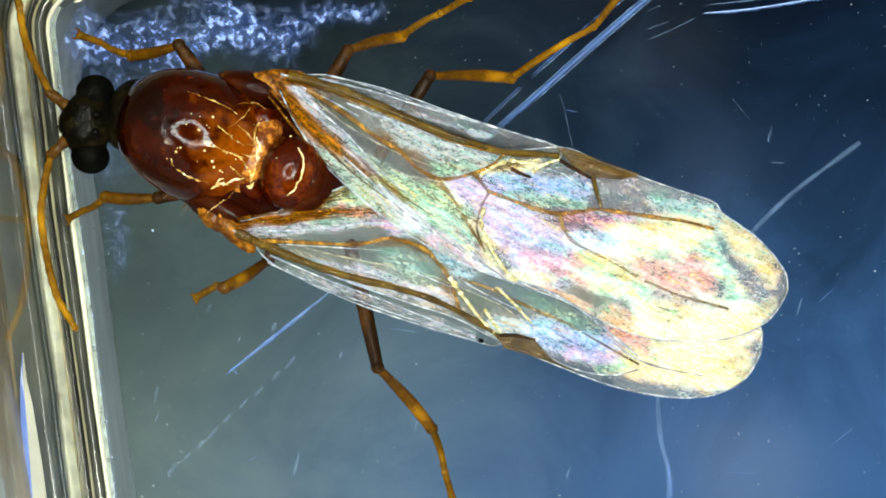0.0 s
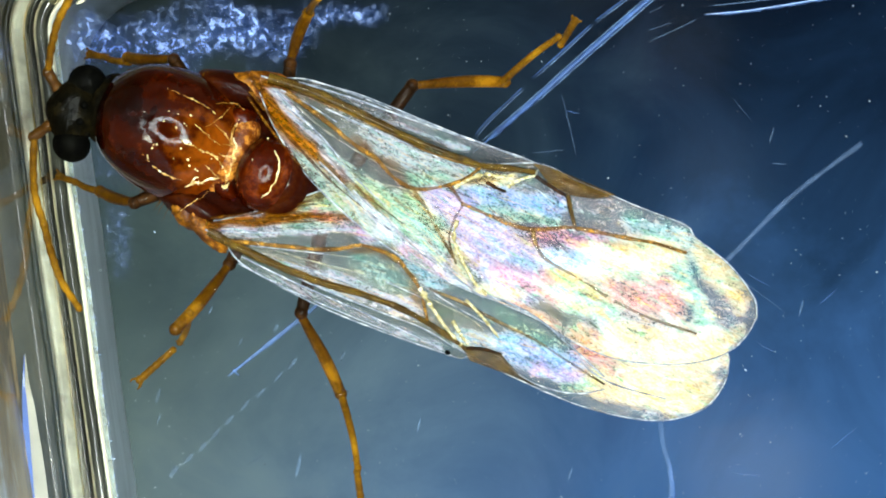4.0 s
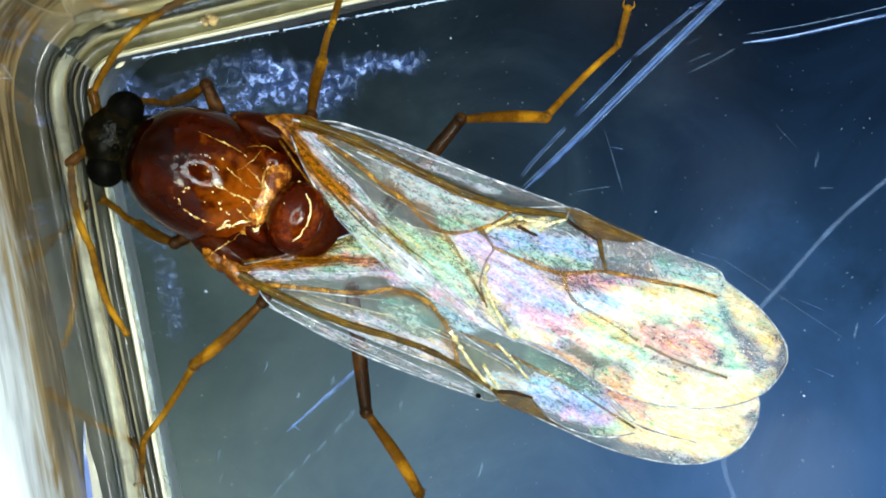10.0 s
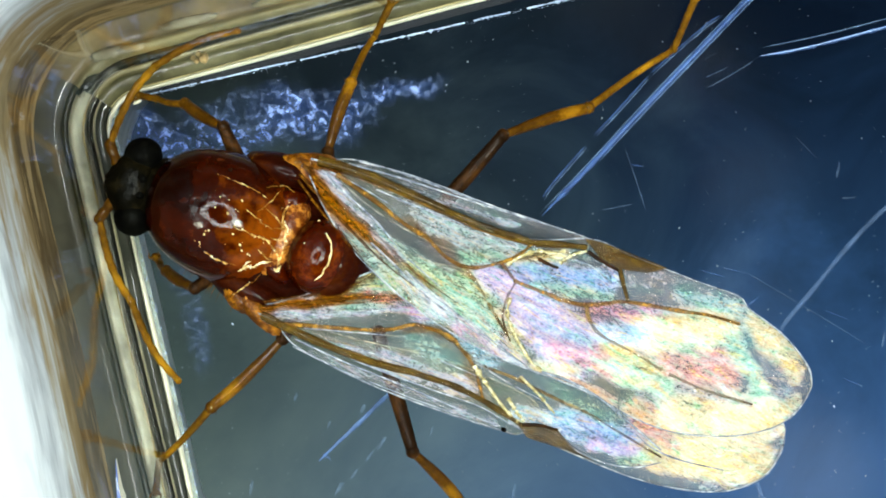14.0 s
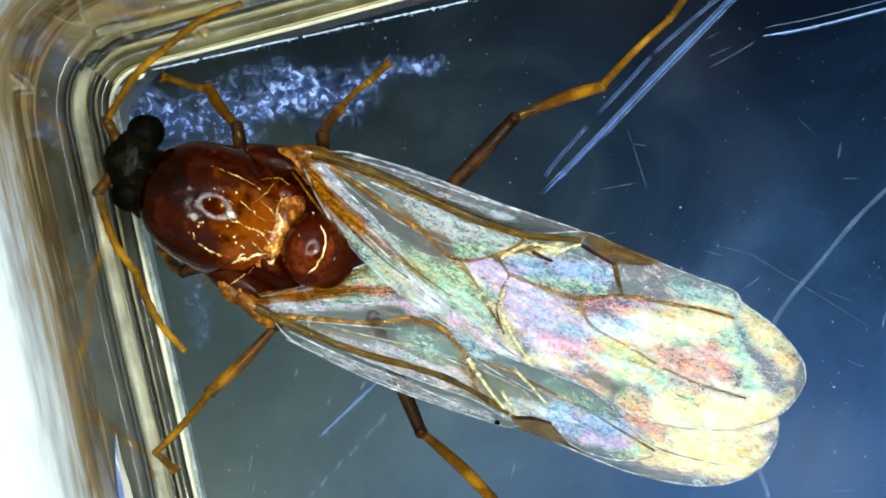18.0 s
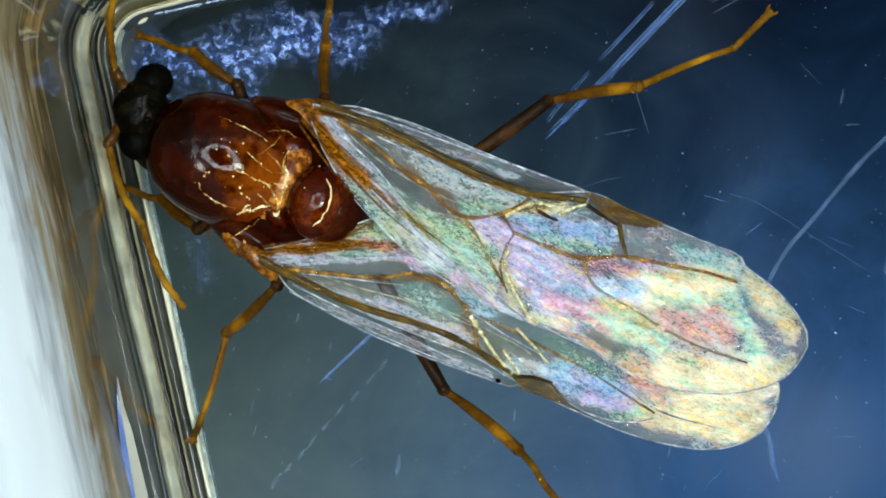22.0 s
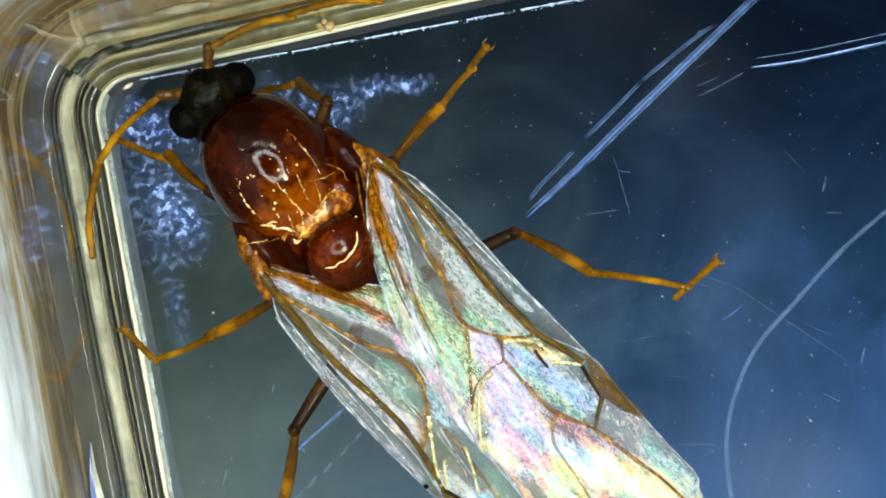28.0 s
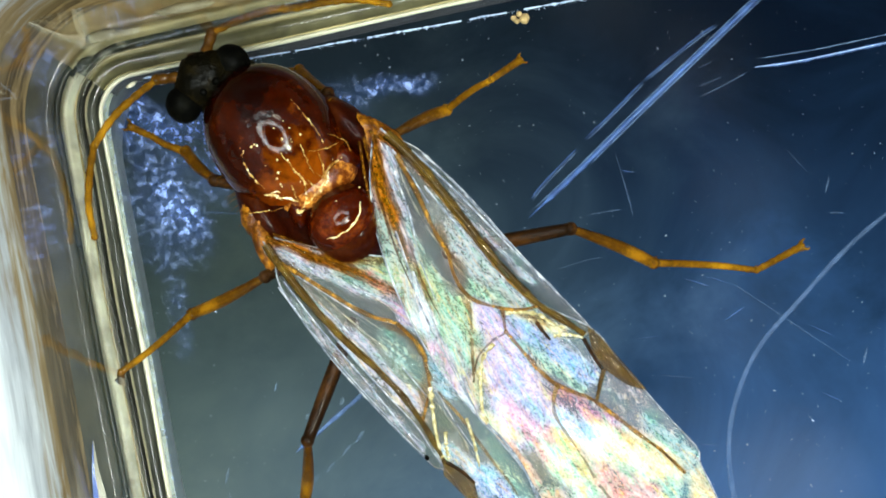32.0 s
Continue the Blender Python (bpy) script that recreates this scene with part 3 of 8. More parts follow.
def streak(points, width, material, n=40):
    """A long drag mark of nearly even width, rough along its edges."""
    bm = bmesh.new()
    pts = spline([sheet(u, v, 0.012) for u, v in points], n)
    tube(bm, pts, lambda f: width * 0.0064 * min(1, 0.2 + 9 * f, 0.2 + 9 * (1 - f)) * (0.9 + 0.7 * noise.noise(Vector((f * 31, points[0][0], points[0][1])))), 5, 0.12)
    return part("scratch", bm, material, panel)


# the long double drag mark, with a broken third line beside it
LONG = [(950, 378), (1046, 279), (1138, 180), (1330, -20), (1450, -146)]
streak([(u + 5, v + 3) for u, v in LONG], 6, M_FAINT)
streak([(u + 5, v + 3) for u, v in LONG], 4, M_FAINT)
streak(LONG, 1.4, M_SCRATCH)
streak([(u + 10, v + 7) for u, v in LONG[1:]], 1.7, M_SCRATCH)
streak([(u + 5, v + 4) for u, v in LONG[1:]], 1.0, M_FINE)
for run in ([(960, 352), (977, 327), (1036, 259)], [(1051, 241), (1101, 188), (1148, 135)], [(1152, 131), (1200, 88), (1249, 46), (1275, 28)]):
    streak(run, 1.2, M_SCRATCH, 16)
    streak([(u - 4, v - 2) for u, v in run], 2.2, M_FAINT, 16)
# the bright pair near the far wall and the short marks before it
streak([(1341, 99), (1428, 83), (1575, 45), (1720, 8)], 4.2, M_FAINT)
streak([(1341, 99), (1428, 83), (1575, 45), (1720, 8)], 2.3, M_SCRATCH)
streak([(1343, 98), (1428, 82), (1575, 44)], 1.0, M_FLAKE)
streak([(1347, 83), (1450, 62), (1575, 30), (1700, -4)], 1.3, M_SCRATCH)
for run, w in (([(1248, 155), (1290, 132), (1329, 108)], 1.8), ([(1246, 136), (1285, 118)], 1.3), ([(1243, 104), (1266, 92)], 1.5), ([(1103, 262), (1121, 314), (1139, 370)], 1.5), ([(1060, 371), (1117, 360)], 1.7),
               ([(1405, 241), (1443, 280)], 1.1), ([(1486, 350), (1511, 349)], 1.5), ([(1316, 480), (1400, 530), (1540, 615)], 1.0), ([(1200, 650), (1258, 652)], 1.0), ([(1224, 770), (1304, 768)], 1.2), ([(1010, 470), (1060, 452), (1090, 446)], 1.2)):
    streak(run, w, M_THIN, 12)
scratch([(560, 814), (620, 757), (690, 690), (742, 640)], 6.5, M_FAINT)
scratch([(565, 809), (620, 757), (690, 690), (738, 643)], 4.2, M_FAINT)
scratch([(572, 802), (620, 755), (690, 688), (735, 645)], 2.0, M_FINE, wob=3)
scratch([(566, 800), (575, 806), (582, 812)], 3, M_FAINT)
scratch([(1353, 890), (1362, 930), (1372, 985)], 6, M_FAINT)
# a broken row of short gouges
for u, v in ((672, 782), (650, 806), (622, 838), (596, 862), (571, 890), (548, 918), (528, 942), (505, 966), (481, 990)):
    s = random.uniform(7, 12)
    scratch([(u + s * 0.66, v - s), (u, v), (u - s * 0.66, v + s)], random.uniform(4.5, 7), M_GOUGE, n=10)
for u, v, s, k in ((441, 860, 14, 5), (446, 900, 10, 3), (638, 722, 9, 6), (578, 750, 7, 4), (700, 960, 20, 6), (905, 870, 14, 4), (1180, 930, 12, 4), (1480, 300, 14, 4), (760, 760, 9, 5), (520, 700, 8, 4), (1560, 600, 15, 4)):
    scratch([(u + 2, v - s), (u, v), (u - 3, v + s)], k, M_GOUGE, n=10)
for i in range(16):
    u, v, a = random.uniform(250, 1750), random.uniform(0, 1000), random.uniform(-0.4, 0.9)
    s = random.uniform(15, 60)
    scratch([(u, v), (u + s * 0.5 * math.cos(a), v - s * 0.5 * math.sin(a)), (u + s * math.cos(a), v - s * math.sin(a))], random.uniform(1.0, 2.2), M_FAINT)
scratch([(330, 400), (400, 396), (475, 398)], 1.4, M_FAINT)


bm = bmesh.new()
tube(bm, spline([sheet(u, v, 0.03) for u, v in ((1640, 300), (1525, 405), (1435, 512), (1375, 587), (1340, 667), (1325, 757), (1335, 847), (1355, 907), (1362, 960))], 60), lambda f: 0.03 * (1 + 0.3 * noise.noise(Vector((f * 14, 0, 0)))), 6, 0.6)
hair = finish("hair", bm, M_HAIR)
tagged(hair, "fine pale curved hair lying on the box floor", "hair")


def flakes(name, spots, label, material, category):
    """Tiny tilted chips strewn over the floor; one object, as nobody could count them."""
    bm = bmesh.new()
    for u, v, size in spots:
        c = sheet(u, v, 0.004)
        a0 = random.random() * 6.3
        vs = []
        for k in range(5):
            a = a0 + k * 1.257
            r = size * 0.0064 * (0.5 + random.random())
            vs.append(bm.verts.new(c + Vector((r * math.cos(a), r * math.sin(a) * 0.8, 0.004 + 0.4 * r * random.random()))))
        top = bm.verts.new(c + Vector((0, 0, 0.006 + size * 0.003)))
        for k in range(5):
            bm.faces.new((vs[k], vs[(k + 1) % 5], top))
    ob = finish(name, bm, material, smooth=False)
    return tagged(ob, label, category, kind="stuff")


random.seed(4)
FROST = [(252, 215, 258, 300, 20, 1.0), (290, 262, 440, 228, 42, 1.1), (300, 330, 330, 420, 50, 0.9), (420, 270, 380, 330, 40, 0.8), (320, 450, 350, 640, 24, 0.3), (450, 222, 600, 200, 36, 1.2), (600, 192, 770, 138, 15, 0.7)]


def frosted(u, v):
    """How thick the frost lies there, 0 to 1."""
    u += 30 * noise.noise(Vector((u * 0.011, v * 0.011, 4))) + 10 * noise.noise(Vector((u * 0.05, v * 0.05, 6)))
    v += 26 * noise.noise(Vector((u * 0.011, v * 0.011, 7))) + 10 * noise.noise(Vector((u * 0.05, v * 0.05, 3)))
    most = 0.0
    for u0, v0, u1, v1, w, thick in FROST:
        dx, dy = u1 - u0, v1 - v0
        k = max(0.0, min(1.0, ((u - u0) * dx + (v - v0) * dy) / (dx * dx + dy * dy)))
        most = max(most, thick * math.exp(-((u - u0 - k * dx) ** 2 + (v - v0 - k * dy) ** 2) / (w * w)))
    return most * max(0, 0.75 + 0.7 * noise.noise(Vector((u * 0.016, v * 0.022, 5))) + 0.35 * noise.noise(Vector((u * 0.08, v * 0.09, 2))))


spots = []
while len(spots) < 1500:
    u, v = random.uniform(205, 880), random.uniform(80, 690)
    if random.random() < frosted(u, v):
        spots.append((u, v, random.choice((0.25, 0.3, 0.3, 0.35, 0.4, 0.5, 0.7))))
def skin(name, z, material, label):
    """A thin skin over the floor wherever frost lies; its thickness is kept with it."""
    bm = bmesh.new()
    thick = bm.verts.layers.float.new("thick")
    cells = {}
    for i in range(142):
        for j in range(124):
            if frosted(205 + 5 * i, 73 + 5 * j) > 0.02:
                quad = []
                for a, c in ((i, j), (i + 1, j), (i + 1, j + 1), (i, j + 1)):
                    if (a, c) not in cells:
                        u, v = 205 + 5 * a, 73 + 5 * c
                        cells[a, c] = bm.verts.new(sheet(u, v, z))
                        cells[a, c][thick] = 1.25 * max(0.0, frosted(u, v) - 0.02)
                    quad.append(cells[a, c])
                bm.faces.new(quad)
    return tagged(finish(name, bm, material), label, "frost patch", kind="stuff")


skin("frost_film", 0.012, M_SMEAR, "lumpy frosted skin with painted bluish haze in the corner of the box floor")
# the frost's sparkle is painted on as pale blue chips
flakes("frost", spots, "pale chips painted as the frost's sparkle in the corner of the box floor", M_FLAKE, "frost patch")
spots = [(random.uniform(200, 1800), random.uniform(0, 1100), random.choice((0.6, 0.7, 0.9, 1.1, 1.5))) for i in range(380)]
spots += [(random.uniform(200, 1800), random.uniform(0, 1100), random.choice((0.35, 0.4, 0.5, 0.6))) for i in range(900)]
# glints along the wall's foot are built as pale chips and a line
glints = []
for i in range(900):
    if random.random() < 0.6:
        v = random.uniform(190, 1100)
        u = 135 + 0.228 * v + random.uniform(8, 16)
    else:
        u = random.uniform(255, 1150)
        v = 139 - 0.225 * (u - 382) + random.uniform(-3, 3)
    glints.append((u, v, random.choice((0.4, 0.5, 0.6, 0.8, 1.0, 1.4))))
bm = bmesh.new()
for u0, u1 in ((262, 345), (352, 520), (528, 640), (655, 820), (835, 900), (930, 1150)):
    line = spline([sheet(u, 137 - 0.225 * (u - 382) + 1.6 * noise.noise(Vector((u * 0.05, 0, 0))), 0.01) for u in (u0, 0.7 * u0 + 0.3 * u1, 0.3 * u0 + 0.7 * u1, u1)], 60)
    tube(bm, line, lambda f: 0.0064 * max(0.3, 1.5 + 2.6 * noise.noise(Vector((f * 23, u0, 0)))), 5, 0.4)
tagged(finish("seam_glint", bm, M_FLAKE), "broken glint painted as a pale line along the wall's foot", "glints", kind="stuff")
flakes("seam_glints", glints, "blue-white chips standing in for glints along the wall's foot", M_FLAKE, "glints")
spots += [(random.uniform(450, 1900), random.uniform(-150, 1100), random.choice((0.7, 0.9, 1.0, 1.3, 1.7))) for i in range(170)]
flakes("dust", spots, "fine pale dust specks on the clear box floor", M_DUST, "dust")
for u, v in ((408, 571), (1471, 718), (560, 533)):
    tagged(flakes("dust_speck", [(u, v, 2.0), (u + 1, v + 1, 1.4)], "single bright dust grain on the box floor", M_FLAKE, "dust grain"), group="dust grains")

# ---- the insect ----
COS, SIN = math.cos(radians(22)), math.sin(radians(22))


def plan(u, v, z):
    """A place on the insect, set to fit the camera's view: tail along +X, its right side along +Y, z above the floor in
    mm.
    """
    k = (EYE_Z - z) / EYE_Z / 156.8
    x, y = (u - 784) * k, (441 - v) * k
    x, y = x + 399 * 0.9404 / 156.8, y - 123 * 0.9404 / 156.8
    return Vector((COS * x - SIN * y, SIN * x + COS * y, z))


ant = new("winged_ant")
tagged(ant, "winged ant with glossy red-brown thorax, black head and iridescent wings", "ant")


DOMES = []


def body_part(name, u, v, z, radii, material, label="", turn=0.0, shape=None, rough=0.02, freq=2.0):
    bm = bmesh.new()
    blob(bm, plan(u, v, z), radii, turn, rough, freq, shape=shape)
    DOMES.append((plan(u, v, z), radii))
    return part(name, bm, material, ant, label)


def shell_z(u, v):
    """The height of the body's upper surface there."""
    best = 0.9
    for c, r in DOMES:
        p = plan(u, v, 1.6)
        q = 1 - ((p.x - c.x) / r[0]) ** 2 - ((p.y - c.y) / r[1]) ** 2
        if q > 0:
            best = max(best, c.z + r[2] * math.sqrt(q))
    return best


def egg(p):
    f = 1 - 0.14 * p.x * abs(p.x)
    return Vector((p.x, p.y * (1.0 + 0.05 * p.x) * f, p.z * (1.0 - 0.1 * p.x)))


# the sides' shade is put into a darker shell colour
body_part("pleura", 462, 354, 0.98, (1.05, 0.74, 0.55), M_DARKSHELL, "red-brown side plates, coloured darker for the shade there", 0, egg, 0.04, 3)
body_part("mesonotum", 380, 314, 1.2, (0.86, 0.70, 0.70), M_SHELL, "glossy red-brown domed back plate", 0, egg, 0.02, 2)
body_part("pronotum", 268, 273, 1.0, (0.28, 0.4, 0.4), M_HEAD, "dark front collar", 0, egg)
body_part("metanotum", 578, 398, 1.2, (0.36, 0.48, 0.5), M_DARKSHELL, "dark rear plate", 0, None, 0.03, 2)
body_part("transverse_plate", 486, 352, 1.31, (0.22, 0.5, 0.3), M_AMBER, "golden amber cross plate before the shield", -6, None, 0.05, 5)
body_part("axilla", 500, 292, 1.3, (0.22, 0.17, 0.22), M_SCUT, "amber side lobe", 20, None, 0.06, 5)
body_part("axilla", 472, 410, 1.32, (0.2, 0.12, 0.22), M_SCUT, "amber side lobe", -20, None, 0.06, 5)
body_part("scutellum", 547, 386, 1.42, (0.33, 0.42, 0.42), M_SCUT, "domed amber rear shield", 0, None, 0.03, 2)
body_part("mesopleuron", 492, 238, 1.1, (0.5, 0.2, 0.4), M_DARKSHELL, "dark side lobe", 6, None, 0.06, 4)
body_part("mesopleuron", 425, 445, 1.1, (0.5, 0.2, 0.4), M_DARKSHELL, "dark side lobe", -6, None, 0.06, 4)
body_part("propodeum", 600, 410, 0.95, (0.3, 0.34, 0.36), M_LEGDARK, "dark hind body under the wings", 0, None, 0.04, 3)
for u, v, t, du, dv in ((556, 222, 8, -40, 4), (442, 488, -24, -34, -30)):
    body_part("tegula", u, v, 1.4, (0.3, 0.1, 0.1), M_ORANGE, "orange wing base", t, None, 0.14, 4)
    body_part("tegula", u + du, v + dv, 1.34, (0.22, 0.13, 0.12), M_ORANGE, "orange wing base", t, None, 0.16, 4)
    body_part("wing_joint", u + 0.9 * du + 10, v + dv + (16 if v < 300 else 4), 1.4, (0.16, 0.06, 0.07), M_AMBER, "gold joint plate", t - 30, None, 0.3, 5)
body_part("neck", 240, 268, 1.02, (0.2, 0.15, 0.16), M_HEAD)


def seam(points, width, material, name="seam", label="", sink=0.35, n=30, rag=1.0, flat=0.7):
    """A raised or inlaid line that follows the shell."""
    bm = bmesh.new()
    pts = []
    for p in spline([(u, v, 0) for u, v in points], n):
        u = p.x + 2.2 * noise.noise(Vector((p.x * 0.09, p.y * 0.09, width)))
        v = p.y + 2.2 * noise.noise(Vector((p.x * 0.09, p.y * 0.09, width + 7)))
        pts.append(plan(u, v, shell_z(u, v) - sink * width))
    width *= 0.62
    tube(bm, pts, lambda f: width * (0.3 + 0.7 * math.sin(math.pi * min(1, 0.04 + 0.92 * f))) * max(0.06, 1 + rag * 2.3 * noise.noise(Vector((f * 17, points[0][0], 1)))), 6, flat)
    return part(name, bm, material, ant, label)


# edge glints on the shell are painted as gold and pale seams
seam([(305, 318), (330, 355), (365, 388), (400, 400)], 0.016, M_SUTURE, "furrow", "gold furrow line")
seam([(355, 232), (400, 250), (440, 268), (455, 280)], 0.011, M_SUTURE, "furrow", "gold furrow line")
seam([(395, 330), (430, 345), (465, 360)], 0.012, M_SUTURE, "furrow", "gold furrow line")
seam([(330, 345), (345, 372), (372, 392)], 0.01, M_FLECK, "furrow", "pale gold furrow line")
for pts, w in (([(500, 285), (484, 318), (490, 352), (478, 392), (470, 420)], 0.026), ([(470, 335), (492, 338), (508, 330)], 0.014), ([(462, 352), (480, 356), (500, 350)], 0.016),
               ([(455, 300), (475, 318), (486, 340)], 0.013), ([(450, 350), (470, 375), (478, 400)], 0.015), ([(480, 270), (462, 290), (440, 305)], 0.01), ([(440, 372), (455, 388), (470, 396)], 0.014),
               ([(455, 262), (490, 262), (520, 285)], 0.01), ([(494, 330), (490, 350), (484, 372)], 0.03), ([(420, 300), (445, 322), (470, 340)], 0.009)):
    seam(pts, w, M_SUTURE, "suture", "branching golden seam")
for pts, w in (([(404, 410), (422, 402), (436, 404)], 0.022), ([(432, 402), (448, 396), (464, 394)], 0.02), ([(412, 404), (420, 396), (428, 394)], 0.012), ([(466, 405), (474, 410), (480, 402)], 0.02),
               ([(488, 322), (492, 338), (489, 352)], 0.016)):
    seam(pts, w, M_FLECK, "suture", "ridge with its glints painted pale gold", 0.2)
for pts, w in (([(562, 345), (572, 366)], 0.016), ([(571, 364), (568, 384), (562, 402)], 0.02), ([(562, 400), (552, 416), (540, 430)], 0.013)):
    seam(pts, w, M_FLECK, "scutellum_glint", "specular streak on the shield's rim, painted pale gold", 0.2)
seam([(395, 452), (420, 436), (445, 418)], 0.009, M_SUTURE, "bristle", "gold bristle", -0.6)
random.seed(11)
bm = bmesh.new()
for i in range(34):
    u, v = random.gauss(400, 45), random.gauss(325, 50)
    if shell_z(u, v) > 1.45:
        blob(bm, plan(u, v, shell_z(u, v)), [random.uniform(0.004, 0.014)] * 3, 0, 0.3, 3, 4, 6)
tagged(part("fleck", bm, M_FLECK, ant, "pale dust flecks on the back plate"), kind="stuff")
bm = bmesh.new()
for i in range(90):
    a = random.uniform(0, 6.283)
    c = plan(462, 354, 1.0)
    p = c + Vector((1.05 * math.cos(a), 0.74 * math.sin(a), random.uniform(-0.1, 0.35)))
    d = Vector((math.cos(a) * 0.6, math.sin(a), random.uniform(0.1, 0.8))).normalized()
    tube(bm, [p - d * 0.02, p + d * 0.06, p + d * random.uniform(0.1, 0.17) + Vector((0.02, 0, 0))], lambda f: 0.005 * (1.1 - f), 4)
tagged(part("bristles", bm, M_FOOT, ant, "fine pale bristles"), kind="stuff")


# head, at its own origin: +X towards the tail
def head_shape(p):
    return Vector((p.x * (1 - 0.25 * abs(p.y)), p.y, p.z))


bm = bmesh.new()
blob(bm, (-0.03, 0, 0), (0.31, 0.38, 0.29), 0, 0.09, 5, shape=head_shape)
head = part("head", bm, M_HEAD, ant, "matt black head")
for s in (1, -1):
    bm = bmesh.new()
    blob(bm, (0.03, 0.345 * s, 0.03), (0.205, 0.19, 0.21), 8 * s, 0.02, 6)
    part("eye", bm, M_EYE, head, "bulging black compound eye")
    bm = bmesh.new()
    tube(bm, spline([(-0.2, 0.06 * s, -0.08), (-0.3, 0.1 * s, -0.1), (-0.36, 0.03 * s, -0.12)], 8), lambda f: 0.05 * (1.1 - 0.8 * f), 7)
    part("mandible", bm, M_LEGDARK, head)
for x, y in ((0.1, 0.09), (0.1, -0.09), (0.0, 0.0)):
    bm = bmesh.new()
    blob(bm, (x, y, 0.262), (0.042, 0.042, 0.035), 0, 0, 1, 8, 10)
    part("ocellus", bm, M_EYE, head, "small black simple eye")

# limbs: each piece lies along its own +X from its joint
limb = {}


def limb_part(leg, name, length, r0, r1, material, label="", swell=0.0, bow=0.0, spur=0):
    bm = bmesh.new()
    pts = spline([(0, 0, 0), (length * 0.33, bow * 0.8, 0), (length * 0.66, bow, 0), (length, 0, 0)], 14)
    tube(bm, pts, lambda f: (r0 + (r1 - r0) * f) * (1 + swell * math.sin(math.pi * f)) * (1 + 0.12 * math.cos(f * (37 if name == "foot" else 44)) * (name in ("foot", "funiculus", "club"))) * (1 + 0.1 * math.cos(f * 15) * (name == "scape")), 10)
    blob(bm, (0, 0, 0), (r0 * 1.1,) * 3, 0, 0, 1, 8, 10)
    blob(bm, (length, 0, 0), (r1 * 1.15,) * 3, 0, 0, 1, 8, 10)
    for k in range(spur):
        a = k * 2.4
        q = Vector((length * (0.97 - 0.09 * k), r1 * 0.8 * math.cos(a), r1 * 0.8 * math.sin(a)))
        tube(bm, [q, q + Vector((0.06, 0.045 * math.cos(a), 0.045 * math.sin(a)))], lambda f: 0.006 * (1.1 - f), 4)
    if name == "foot":
        for s in (1, -1):
            tube(bm, spline([(length, 0.02 * s, 0), (length + 0.06, 0.06 * s, 0.01), (length + 0.11, 0.05 * s, -0.03)], 6), lambda f: 0.018 * (1.15 - f), 6)
    limb[leg, name] = part(name, bm, material, ant, label)


for leg, (l1, l2, l3, l4) in LEG_LENGTHS.items():
    limb_part(leg, "femur", l1, 0.075, 0.066, M_LEGDARK, "dark brown thigh", 0.18)
    limb_part(leg, "tibia", l2, 0.042, 0.062, M_LEG, "brown shin", 0.28, 0.02, 4)
    limb_part(leg, "tarsus", l3, 0.044, 0.034, M_FOOT, "amber foot", 0.0, 0.02, 3)
    limb_part(leg, "foot", l4, 0.036, 0.042, M_FOOT, "amber jointed toe with claws", 0.0, 0.0, 2)
for leg in ("AR", "AL"):
    limb_part(leg, "scape", 0.36, 0.06, 0.055, M_LEG, "brown feeler base", 0.05)
    limb_part(leg, "funiculus", 1.02, 0.04, 0.04, M_FOOT, "amber beaded feeler", 0.05, 0.06 if leg == "AR" else -0.06)
    limb_part(leg, "club", 1.02, 0.04, 0.034, M_FOOT, "amber beaded feeler tip", 0.08, 0.06 if leg == "AR" else -0.06)


# wings: skin between a leading and a trailing edge, veins laid on it
def wing_z(u, base, fall):
    return base - fall * (u - 500) / 900


FILM = [(0.0, (0.64, 0.67, 0.66)), (0.12, (0.7, 0.77, 0.9)), (0.2, (0.45, 0.72, 0.55)), (0.25, (0.14, 0.5, 0.14)), (0.28, (0.3, 0.75, 0.6)), (0.34, (0.38, 0.8, 0.95)), (0.38, (0.32, 0.56, 1.0)), (0.46, (0.68, 0.58, 0.95)),
        (0.52, (0.62, 0.2, 0.5)), (0.56, (0.5, 0.12, 0.22)), (0.6, (1.0, 0.2, 0.12)), (0.66, (1.0, 0.48, 0.34)), (0.75, (0.85, 0.6, 0.04)), (0.78, (0.55, 0.6, 0.06)), (0.88, (0.45, 0.95, 0.6)), (0.93, (1.0, 0.86, 0.3)), (1.0, (1.0, 0.92, 0.46))]
AMBER = (0.3, 0.11, 0.006)


def interference(film):
    """The sheen colour painted for a film of that thickness; below nought it is plain amber chitin."""
    if film < 0:
        return Vector(AMBER)
    for (f0, c0), (f1, c1) in zip(FILM, FILM[1:]):
        if film <= f1:
            return Vector(c0).lerp(Vector(c1), (film - f0) / (f1 - f0))
    return Vector(FILM[-1][1])


def fields(cells, u, v, film, cover):
    """The skin's tint, cover and clearness of film there: a soft blend of the wing's long cells, each (from, to, half width, film, cover)."""
    total, c, a = 0.2, 0.2 * cover, 0.2
    tint = interference(film) * 0.2
    for u0, v0, u1, v1, w, cell_film, cell_cover in cells:
        dx, dy = u1 - u0, v1 - v0
        k = max(0.0, min(1.0, ((u - u0) * dx + (v - v0) * dy) / (dx * dx + dy * dy + 1e-6)))
        q = ((u - u0 - k * dx) ** 2 + (v - v0 - k * dy) ** 2) / (w * w)
        if q < 6:
            g = (6.0 if cell_film < 0 else 3.0) * math.exp(-q * 1.2)
            total, c = total + g, c + g * cell_cover
            tint += interference(cell_film) * g
            a += g * (cell_film >= 0)
    return tint / total, c / total, a / total


